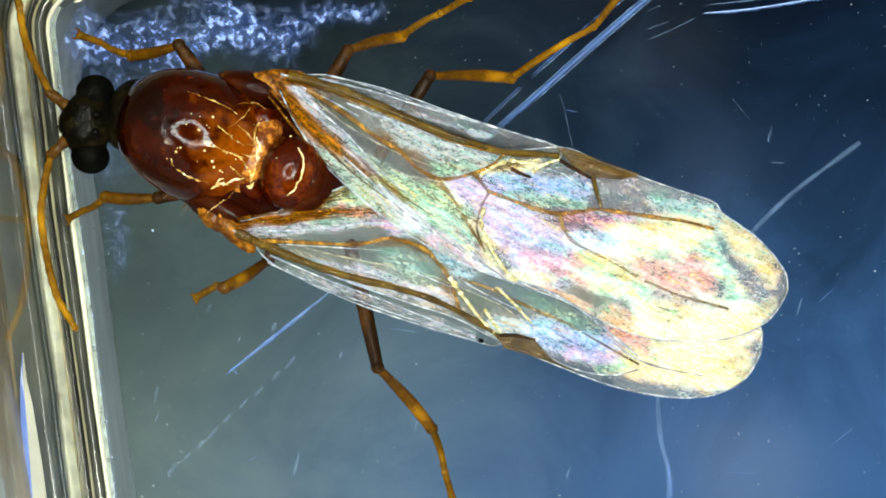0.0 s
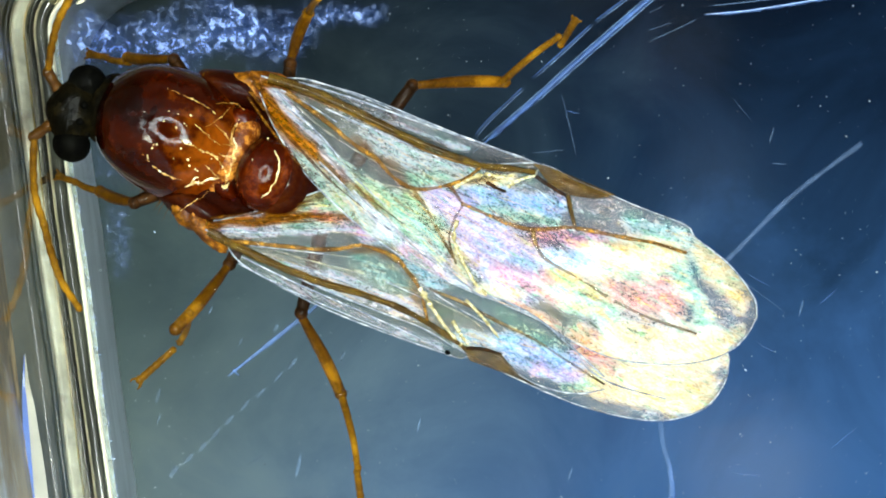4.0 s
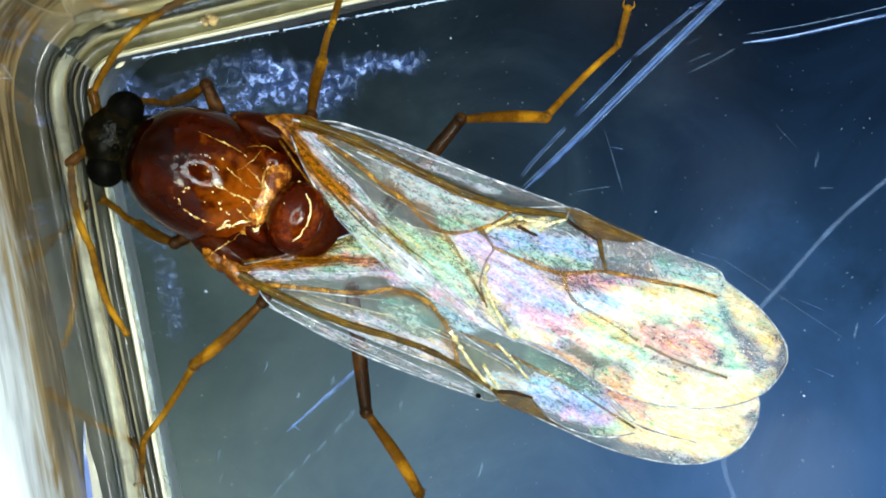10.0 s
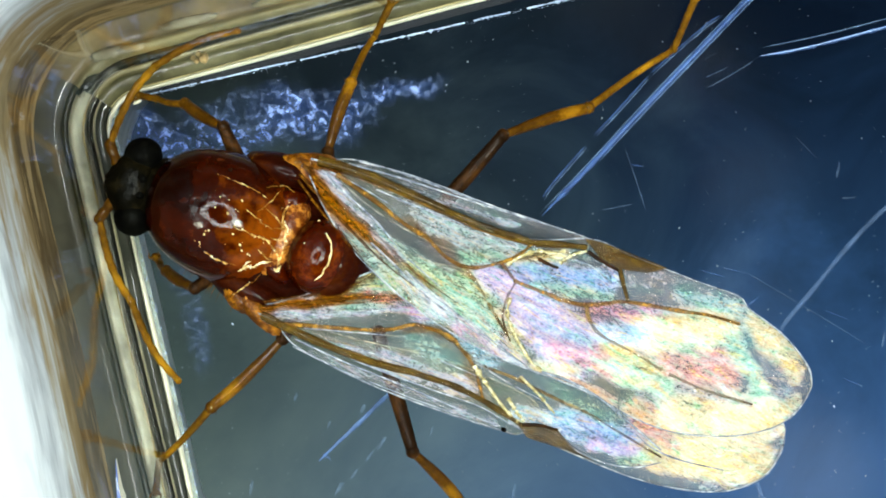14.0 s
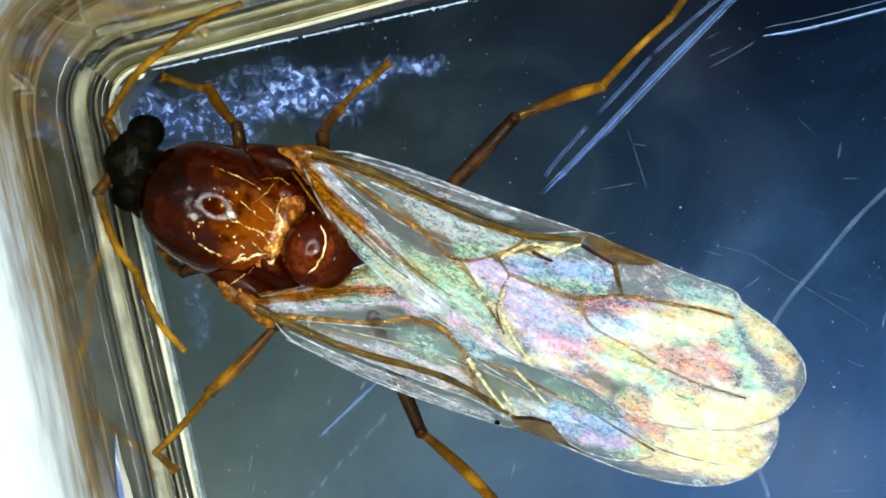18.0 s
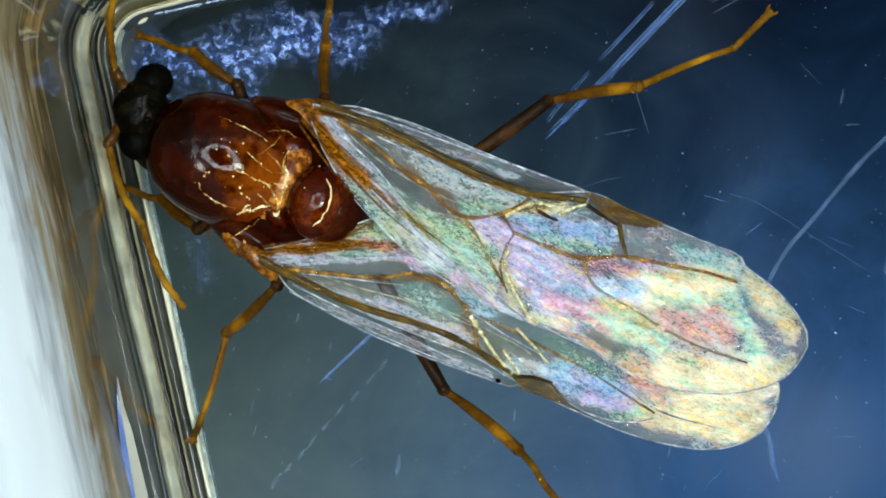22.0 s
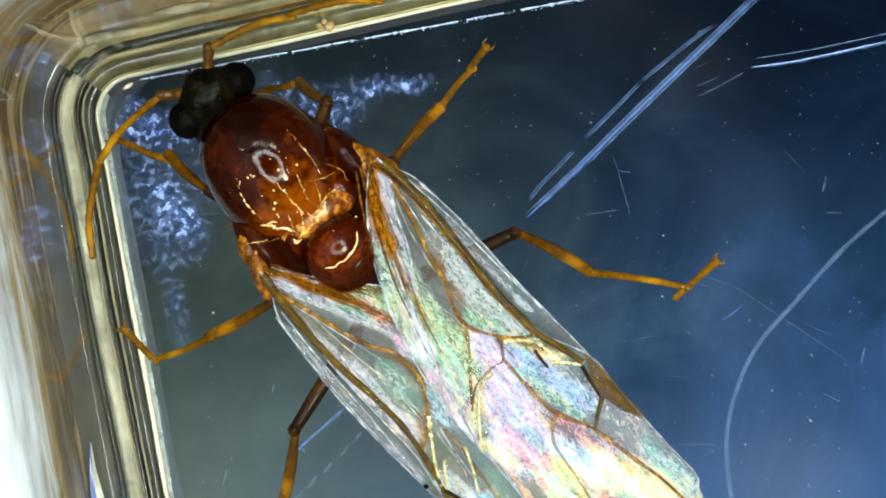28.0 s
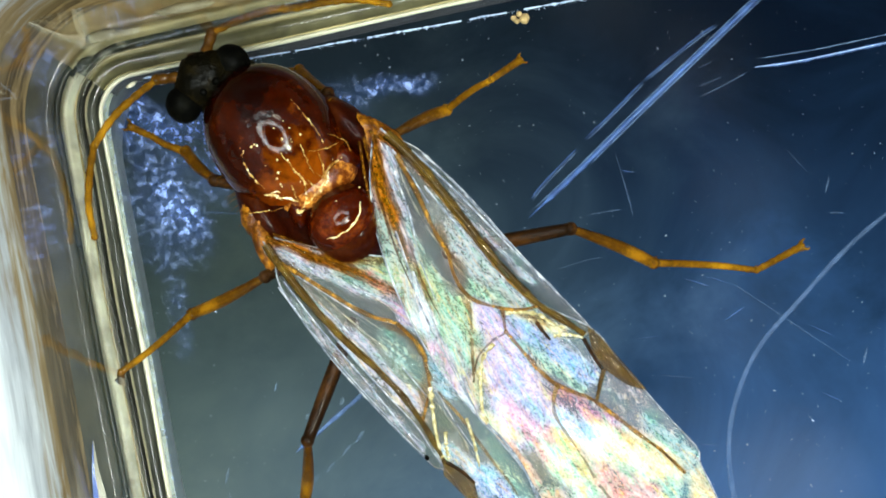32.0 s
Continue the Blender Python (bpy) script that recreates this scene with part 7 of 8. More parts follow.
    walk(limb["HR", "tarsus"], [
        (0, mm(2.911, 1.813, 0.419, 0, -38.0, 49.2)),
        (1, mm(2.809, 2.024, 0.552, 0, -53.3, 59.1)),
        (2, mm(2.306, 1.897, 0.477, 0, -35.6, 29.2)),
        (3, mm(2.863, 1.837, 0.611, 0, -59.4, 47.5)),
        (6, mm(2.998, 2.113, 0.557, 0, -48.1, 59.1)),
        (7, mm(2.93, 1.868, 0.53, 0, -59.5, 50.8)),
        (8, mm(2.969, 1.915, 0.468, 0, -46.9, 57.7)),
        (9, mm(3.037, 2.044, 0.49, 0, 20.0, 66.3)),
        (10, mm(3.077, 2.063, 0.495, 0, 18.5, 67.9)),
        (11, mm(3.077, 2.059, 0.497, 0, 20.2, 67.1)),
        (12, mm(3.109, 2.057, 0.391, 0, -18.9, 64.6)),
        (13, mm(3.139, 2.086, 0.585, 0, 16.9, 66.5)),
        (14, mm(3.178, 2.568, 0.635, 0, 18.0, 56.0)),
        (15, mm(3.296, 2.47, 0.585, 0, 9.2, 50.9)),
        (18, mm(3.297, 2.786, 0.749, 0, -43.0, 66.0)),
        (19, mm(3.371, 2.755, 0.837, 0, -46.7, 58.7)),
        (20, mm(3.35, 2.774, 0.635, 0, -53.0, 55.7)),
        (21, mm(2.905, 2.38, 0.635, 0, 25.6, 48.5)),
        (22, mm(3.74, 2.524, 0.688, 0, 17.5, 45.6)),
        (23, mm(3.782, 2.537, 0.579, 0, 17.5, 45.9)),
        (24, mm(2.987, 2.009, 0.265, 0, -39.4, 41.2)),
        (24.4, mm(3.234, 1.671, 0.507, 0, -69.8, 15.6)),
        (25, mm(2.996, 2.447, 0.485, 0, -42.8, 44.9)),
        (25.5, mm(4.013, 2.136, 0.635, 0, 17.5, 12.5)),
        (26, mm(3.024, 1.712, 0.526, 0, -28.0, 20.6)),
        (29, mm(3.132, 2.105, 0.425, 0, -34.1, 47.1)),
        (30, mm(3.423, 2.551, 0.71, 0, 23.3, 56.5)),
        (31, mm(3.632, 2.267, 0.635, 0, 17.5, 45.3)),
        (32, mm(3.638, 2.216, 0.635, 0, 17.5, 44.9))])
    walk(limb["HR", "foot"], [
        (0, mm(3.555, 2.558, 1.188, 0, 35.9, 71.5)),
        (1, mm(3.191, 2.664, 1.554, 0, 56.4, 78.4)),
        (2, mm(3.192, 2.393, 1.205, 0, 33.4, 50.4)),
        (3, mm(3.294, 2.306, 1.685, 0, 53.2, 70.0)),
        (6, mm(3.426, 2.828, 1.487, 0, 53.9, 85.7)),
        (7, mm(3.331, 2.36, 1.605, 0, 54.8, 67.1)),
        (8, mm(3.425, 2.636, 1.38, 0, 48.8, 78.0)),
        (9, mm(3.509, 3.118, 0.063, 0, -53.5, 98.4)),
        (10, mm(3.522, 3.16, 0.099, 0, -54.7, 103.5)),
        (11, mm(3.534, 3.139, 0.067, 0, -53.4, 97.8)),
        (12, mm(3.616, 3.124, 0.797, 0, 50.9, 100.2)),
        (13, mm(3.615, 3.182, 0.222, 0, -53.2, 93.5)),
        (14, mm(3.842, 3.553, 0.25, 0, -26.4, 90.6)),
        (15, mm(4.073, 3.427, 0.385, 0, 29.4, 86.3)),
        (18, mm(3.668, 3.621, 1.601, 0, 49.0, 74.9)),
        (19, mm(3.816, 3.487, 1.746, 0, 40.8, 71.7)),
        (20, mm(3.774, 3.394, 1.633, 0, 34.2, 66.4)),
        (21, mm(3.651, 3.224, 0.096, 0, -48.4, 51.7)),
        (22, mm(4.574, 3.376, 0.314, 0, 17.5, 67.5)),
        (23, mm(4.611, 3.392, 0.204, 0, 13.5, 65.9)),
        (24, mm(3.713, 2.645, 1.057, 0, 17.5, 74.4)),
        (24.4, mm(3.649, 1.787, 1.68, 0, 17.5, 69.8)),
        (25, mm(3.645, 3.094, 1.333, 0, 17.5, 74.4)),
        (25.5, mm(5.176, 2.394, 0.26, 0, 17.5, 43.2)),
        (26, mm(4.057, 2.1, 1.113, 0, 17.5, 55.0)),
        (29, mm(3.836, 2.863, 1.125, 0, 17.5, 90.3)),
        (30, mm(4.056, 3.508, 0.217, 0, 14.7, 87.2)),
        (31, mm(4.471, 3.114, 0.26, 0, 17.5, 79.5)),
        (32, mm(4.482, 3.057, 0.26, 0, 17.5, 75.3))])
    walk(limb["HL", "femur"], [
        (0, mm(1.89, -0.541, 0.822, 0, -5.4, -57.4)),
        (1, mm(1.781, -0.371, 0.804, 0, -6.2, -56.6)),
        (2, mm(1.847, -0.46, 0.815, 0, -5.8, -54.4)),
        (3, mm(1.71, 0.098, 0.725, 0, -9.6, -83.1)),
        (6, mm(1.77, -0.361, 0.802, 0, -6.3, -66.8)),
        (7, mm(1.931, -0.656, 0.831, 0, -5.0, -61.8)),
        (8, mm(1.919, -0.617, 0.829, 0, -5.2, -60.3)),
        (9, mm(1.839, -0.479, 0.816, 0, -5.7, -60.8)),
        (10, mm(1.858, -0.508, 0.819, 0, -5.6, -60.1)),
        (11, mm(1.855, -0.496, 0.818, 0, -5.6, -59.0)),
        (12, mm(1.854, -0.492, 0.817, 0, -5.6, -58.5)),
        (13, mm(1.859, -0.497, 0.818, 0, -5.6, -58.1)),
        (14, mm(1.931, -0.561, 0.826, 0, -5.3, -52.3)),
        (15, mm(1.975, -0.61, 0.83, 0, -5.1, -51.5)),
        (18, mm(1.904, -0.484, 0.819, 0, -5.6, -45.2)),
        (19, mm(1.87, -0.444, 0.815, 0, -5.7, -43.4)),
        (20, mm(1.841, -0.415, 0.811, 0, -5.9, -42.9)),
        (21, mm(1.913, -0.485, 0.82, 0, -5.5, -43.5)),
        (22, mm(2.006, -0.529, 0.828, 0, -5.2, -37.5)),
        (23, mm(1.749, -0.329, 0.798, 0, -6.5, -45.1)),
        (24, mm(1.713, 0.176, 0.703, 0, -10.5, -84.5)),
        (24.4, mm(1.991, -0.841, 0.843, 0, -4.5, -65.5)),
        (25, mm(1.949, -0.554, 0.826, 0, -5.3, -48.6)),
        (25.5, mm(2.09, -0.623, 0.836, 0, -4.8, -40.6)),
        (26, mm(1.756, -0.255, 0.789, 0, -6.8, -85.9)),
        (29, mm(1.822, -0.476, 0.815, 0, -5.8, -66.2)),
        (30, mm(1.801, -0.422, 0.809, 0, -6.0, -64.2)),
        (31, mm(1.719, 0.107, 0.723, 0, -9.7, -84.4)),
        (32, mm(1.96, -0.707, 0.835, 0, -4.9, -61.7))])
    walk(limb["HL", "tibia"], [
        (0, mm(2.613, -1.674, 0.95, 0, 34.7, -31.1)),
        (1, mm(2.519, -1.492, 0.95, 0, 19.5, -28.0)),
        (2, mm(2.629, -1.552, 0.95, 0, 25.9, -21.3)),
        (3, mm(1.869, -1.224, 0.95, 0, 24.8, -43.5)),
        (6, mm(2.299, -1.594, 0.95, 0, 29.2, -37.8)),
        (7, mm(2.567, -1.841, 0.95, 0, 29.0, -40.6)),
        (8, mm(2.584, -1.785, 0.95, 0, 26.5, -37.8)),
        (9, mm(2.495, -1.652, 0.95, 0, 21.8, -35.5)),
        (10, mm(2.528, -1.673, 0.95, 0, 19.0, -35.1)),
        (11, mm(2.548, -1.647, 0.95, 0, 17.5, -36.8)),
        (12, mm(2.556, -1.637, 0.95, 0, 17.5, -35.3)),
        (13, mm(2.569, -1.638, 0.95, 0, 34.2, -34.4)),
        (14, mm(2.753, -1.625, 0.95, 0, 40.5, -28.9)),
        (15, mm(2.811, -1.662, 0.95, 0, 31.7, -29.1)),
        (18, mm(2.851, -1.437, 0.95, 0, 17.5, -23.0)),
        (19, mm(2.845, -1.367, 0.95, 0, 20.3, -17.6)),
        (20, mm(2.824, -1.329, 0.95, 0, 19.0, -17.5)),
        (21, mm(2.888, -1.41, 0.95, 0, 17.2, -17.0)),
        (22, mm(3.073, -1.347, 0.95, 0, 19.6, -16.9)),
        (23, mm(2.697, -1.278, 0.95, 0, 24.8, -18.4)),
        (24, mm(1.84, -1.146, 0.95, 0, 38.1, -83.0)),
        (24.4, mm(2.55, -2.066, 0.95, 0, 23.9, -51.6)),
        (25, mm(2.838, -1.562, 0.95, 0, 17.5, -30.4)),
        (25.5, mm(3.113, -1.498, 0.95, 0, 13.9, -17.6)),
        (26, mm(1.853, -1.592, 0.95, 0, 17.5, -59.8)),
        (29, mm(2.364, -1.705, 0.95, 0, 45.7, -48.2)),
        (30, mm(2.386, -1.631, 0.95, 0, 47.9, -42.6)),
        (31, mm(1.848, -1.218, 0.95, 0, 30.9, -59.3)),
        (32, mm(2.598, -1.891, 0.95, 0, 47.7, -47.6))])
    walk(limb["HL", "tarsus"], [
        (0, mm(3.413, -2.156, 0.304, 0, -69.0, -49.2)),
        (1, mm(3.464, -1.995, 0.571, 0, -68.8, -37.1)),
        (2, mm(3.58, -1.924, 0.454, 0, -63.7, -39.2)),
        (3, mm(2.617, -1.933, 0.473, 0, -38.5, -51.4)),
        (6, mm(3.083, -2.201, 0.396, 0, -72.3, -47.9)),
        (7, mm(3.321, -2.488, 0.4, 0, -74.0, -53.1)),
        (8, mm(3.387, -2.407, 0.443, 0, -76.4, -52.1)),
        (9, mm(3.354, -2.264, 0.529, 0, -74.3, -59.2)),
        (10, mm(3.406, -2.291, 0.581, 0, -75.0, -58.5)),
        (11, mm(3.416, -2.296, 0.609, 0, -71.5, -37.4)),
        (12, mm(3.441, -2.263, 0.609, 0, -69.4, -33.3)),
        (13, mm(3.344, -2.169, 0.312, 0, -68.9, -33.0)),
        (14, mm(3.509, -2.042, 0.212, 0, -70.9, -29.7)),
        (15, mm(3.655, -2.133, 0.354, 0, -69.4, -34.8)),
        (18, mm(3.848, -1.861, 0.609, 0, -68.9, -26.8)),
        (19, mm(3.861, -1.689, 0.557, 0, -75.0, -30.5)),
        (20, mm(3.848, -1.653, 0.58, 0, -72.5, -33.3)),
        (21, mm(3.925, -1.727, 0.614, 0, -70.4, -28.1)),
        (22, mm(4.097, -1.658, 0.569, 0, -74.9, -23.7)),
        (23, mm(3.675, -1.604, 0.474, 0, -72.7, -17.4)),
        (24, mm(1.949, -2.033, 0.249, 0, -64.6, -75.3)),
        (24.4, mm(3.195, -2.88, 0.491, 0, -74.4, -40.4)),
        (25, mm(3.773, -2.11, 0.609, 0, -63.1, -33.6)),
        (25.5, mm(4.163, -1.832, 0.677, 0, -68.3, -15.4)),
        (26, mm(2.398, -2.529, 0.609, 0, -64.4, -77.4)),
        (29, mm(2.892, -2.295, 0.137, 0, -73.2, -25.4)),
        (30, mm(2.946, -2.146, 0.108, 0, -73.2, -24.3)),
        (31, mm(2.345, -2.056, 0.367, 0, -75.9, -68.9)),
        (32, mm(3.114, -2.456, 0.111, 0, -73.5, -28.5))])
    walk(limb["HL", "foot"], [
        (0, mm(3.671, -2.454, 1.331, 0, 52.1, -56.0)),
        (1, mm(3.781, -2.235, 1.597, 0, 50.8, -47.0)),
        (2, mm(3.958, -2.232, 1.44, 0, 45.3, -46.5)),
        (3, mm(3.154, -2.606, 1.158, 0, 17.5, -60.3)),
        (6, mm(3.308, -2.45, 1.443, 0, 55.7, -62.7)),
        (7, mm(3.503, -2.732, 1.457, 0, 57.1, -66.0)),
        (8, mm(3.546, -2.611, 1.512, 0, 59.7, -65.7)),
        (9, mm(3.507, -2.52, 1.587, 0, 53.9, -65.3)),
        (10, mm(3.555, -2.533, 1.644, 0, 52.3, -63.4)),
        (11, mm(3.694, -2.508, 1.652, 0, 53.4, -52.5)),
        (12, mm(3.764, -2.476, 1.639, 0, 50.2, -47.2)),
        (13, mm(3.677, -2.385, 1.338, 0, 47.9, -44.6)),
        (14, mm(3.822, -2.221, 1.251, 0, 50.9, -42.5)),
        (15, mm(3.973, -2.354, 1.383, 0, 47.2, -44.0)),
        (18, mm(4.202, -2.039, 1.636, 0, 48.3, -39.6)),
        (19, mm(4.106, -1.834, 1.619, 0, 56.1, -38.4)),
        (20, mm(4.125, -1.835, 1.629, 0, 52.8, -38.8)),
        (21, mm(4.251, -1.902, 1.65, 0, 49.5, -34.1)),
        (22, mm(4.359, -1.774, 1.631, 0, 55.3, -31.9)),
        (23, mm(3.987, -1.702, 1.524, 0, 54.1, -29.3)),
        (24, mm(2.069, -2.489, 1.243, 0, 46.3, -76.6)),
        (24.4, mm(3.419, -3.071, 1.55, 0, 53.3, -51.1)),
        (25, mm(4.187, -2.385, 1.591, 0, 53.4, -41.3)),
        (25.5, mm(4.554, -1.94, 1.699, 0, 41.6, -19.7)),
        (26, mm(2.501, -2.993, 1.601, 0, 48.9, -76.8)),
        (29, mm(3.18, -2.432, 1.19, 0, 53.6, -45.1)),
        (30, mm(3.235, -2.277, 1.161, 0, 53.7, -43.7)),
        (31, mm(2.441, -2.305, 1.434, 0, 55.6, -74.6)),
        (32, mm(3.389, -2.605, 1.165, 0, 53.6, -46.4))])
    walk(head, [
        (0, mm(-1.17, -0.259, 1.15, 0, 0.0, 15.5)),
        (1, mm(-1.094, -0.058, 1.15, 0, 0.0, 11.2)),
        (2, mm(-1.066, -0.098, 1.15, 0, 0.0, 9.6)),
        (3, mm(-1.075, -0.26, 1.15, 0, 0.0, 9.8)),
        (6, mm(-1.15, -0.009, 1.15, 0, 0.0, 4.5)),
        (7, mm(-1.108, -0.242, 1.15, 0, 0.0, 14.3)),
        (8, mm(-1.119, -0.236, 1.15, 0, 0.0, 14.4)),
        (9, mm(-1.14, 0.012, 1.15, 0, 0.0, 0.5)),
        (10, mm(-1.123, -0.011, 1.15, 0, 0.0, 4.6)),
        (11, mm(-1.116, -0.013, 1.15, 0, 0.0, 3.1)),
        (12, mm(-1.127, -0.034, 1.15, 0, 0.0, 3.6)),
        (13, mm(-1.152, 0.026, 1.15, 0, 0.0, 2.8)),
        (14, mm(-1.06, -0.038, 1.15, 0, 0.0, 12.0)),
        (15, mm(-1.053, -0.06, 1.15, 0, 0.0, 12.0)),
        (18, mm(-1.069, 0.14, 1.15, 0, 0.0, 7.1)),
        (19, mm(-1.1, 0.158, 1.15, 0, 0.0, 1.7)),
        (20, mm(-1.117, 0.294, 1.15, 0, 0.0, 5.8)),
        (21, mm(-1.1, 0.072, 1.15, 0, 0.0, 8.9)),
        (22, mm(-1.062, 0.151, 1.15, 0, 0.0, 8.5)),
        (23, mm(-1.158, 0.278, 1.15, 0, 0.0, -0.7)),
        (24, mm(-1.125, -0.454, 1.15, 0, 0.0, 1.5)),
        (24.4, mm(-0.986, -0.001, 1.15, 0, 0.0, -7.5)),
        (25, mm(-1.171, -0.064, 1.15, 0, 0.0, -10.3)),
        (25.5, mm(-1.195, 0.098, 1.15, 0, 0.0, -6.6)),
        (26, mm(-1.106, 0.144, 1.15, 0, 0.0, -6.1)),
        (29, mm(-1.057, -0.04, 1.15, 0, 0.0, 0.1)),
        (30, mm(-1.025, 0.059, 1.15, 0, 0.0, 2.8)),
        (31, mm(-1.053, -0.143, 1.15, 0, 0.0, 2.6)),
        (32, mm(-1.024, -0.154, 1.15, 0, 0.0, 0.4))])
    walk(limb["AR", "scape"], [
        (0, mm(-1.351, -0.206, 1.2, 0, 9.2, 161.6)),
        (1, mm(-1.271, 0.009, 1.2, 0, 10.6, 137.3)),
        (2, mm(-1.24, -0.026, 1.2, 0, 20.0, 176.0)),
        (3, mm(-1.249, -0.189, 1.2, 0, 10.8, 148.8)),
        (6, mm(-1.318, 0.078, 1.2, 0, 13.2, 143.6)),
        (7, mm(-1.287, -0.185, 1.2, 0, 12.3, 141.5)),
        (8, mm(-1.298, -0.18, 1.2, 0, 10.2, 131.5)),
        (9, mm(-1.301, 0.111, 1.2, 0, 11.7, 136.7)),
        (10, mm(-1.291, 0.076, 1.2, 0, 10.9, 129.6)),
        (11, mm(-1.282, 0.078, 1.2, 0, 11.2, 125.6)),
        (12, mm(-1.293, 0.055, 1.2, 0, 8.8, 128.6)),
        (13, mm(-1.316, 0.118, 1.2, 0, 8.8, 127.8)),
        (14, mm(-1.237, 0.026, 1.2, 0, 9.7, 134.3)),
        (15, mm(-1.231, 0.005, 1.2, 0, 10.3, 132.6)),
        (18, mm(-1.241, 0.22, 1.2, 0, 10.1, 142.3)),
        (19, mm(-1.263, 0.253, 1.2, 0, 6.1, 125.5)),
        (20, mm(-1.286, 0.378, 1.2, 0, 8.6, 130.5)),
        (21, mm(-1.273, 0.146, 1.2, 0, 9.9, 140.5)),
        (22, mm(-1.235, 0.226, 1.2, 0, 11.4, 144.9)),
        (23, mm(-1.317, 0.38, 1.2, 0, 8.5, 143.4)),
        (24, mm(-1.287, -0.358, 1.2, 0, 12.6, 154.1)),
        (24.4, mm(-1.131, 0.119, 1.2, 0, 7.8, 121.0)),
        (25, mm(-1.311, 0.063, 1.2, 0, 10.5, 134.0)),
        (25.5, mm(-1.342, 0.215, 1.2, 0, 23.9, 125.3)),
        (26, mm(-1.254, 0.26, 1.2, 0, 10.6, 120.5)),
        (29, mm(-1.218, 0.06, 1.2, 0, 9.4, 143.4)),
        (30, mm(-1.19, 0.151, 1.2, 0, 7.9, 115.9)),
        (31, mm(-1.217, -0.051, 1.2, 0, 9.3, 129.8)),
        (32, mm(-1.185, -0.055, 1.2, 0, 11.5, 124.3))])
    walk(limb["AR", "funiculus"], [
        (0, mm(-1.689, -0.094, 1.142, 0, -22.9, 125.7)),
        (1, mm(-1.531, 0.249, 1.134, 0, -29.3, 84.6)),
        (2, mm(-1.578, -0.003, 1.077, 0, -28.3, 81.8)),
        (3, mm(-1.552, -0.006, 1.133, 0, -31.6, 89.5)),
        (6, mm(-1.6, 0.286, 1.118, 0, -29.7, 84.0)),
        (7, mm(-1.563, 0.034, 1.123, 0, -31.2, 85.6)),
        (8, mm(-1.533, 0.086, 1.136, 0, -31.1, 78.7)),
        (9, mm(-1.558, 0.353, 1.127, 0, -23.0, 73.2)),
        (10, mm(-1.516, 0.348, 1.132, 0, -20.2, 72.7)),
        (11, mm(-1.487, 0.365, 1.13, 0, -19.4, 73.9)),
        (12, mm(-1.515, 0.334, 1.145, 0, -17.9, 72.3)),
        (13, mm(-1.535, 0.399, 1.145, 0, -18.4, 70.2)),
        (14, mm(-1.485, 0.28, 1.139, 0, -18.1, 78.3)),
        (15, mm(-1.47, 0.266, 1.135, 0, -18.5, 77.9)),
        (18, mm(-1.521, 0.437, 1.137, 0, -18.8, 70.3)),
        (19, mm(-1.471, 0.544, 1.162, 0, -28.6, 88.4)),
        (20, mm(-1.518, 0.648, 1.146, 0, -33.6, 86.0)),
        (21, mm(-1.547, 0.372, 1.138, 0, -36.3, 92.8)),
        (22, mm(-1.523, 0.429, 1.129, 0, -36.5, 105.5)),
        (23, mm(-1.603, 0.592, 1.147, 0, -26.7, 110.2)),
        (24, mm(-1.603, -0.205, 1.122, 0, -24.7, 107.2)),
        (24.4, mm(-1.315, 0.425, 1.151, 0, -24.4, 117.0)),
        (25, mm(-1.557, 0.318, 1.135, 0, -24.3, 103.2)),
        (25.5, mm(-1.532, 0.484, 1.054, 0, -25.8, 113.5)),
        (26, mm(-1.434, 0.565, 1.134, 0, -25.4, 100.5)),
        (29, mm(-1.503, 0.271, 1.141, 0, -16.5, 65.1)),
        (30, mm(-1.346, 0.472, 1.151, 0, -18.5, 70.9)),
        (31, mm(-1.445, 0.222, 1.142, 0, -16.7, 64.4)),
        (32, mm(-1.384, 0.237, 1.128, 0, -17.2, 62.9))])
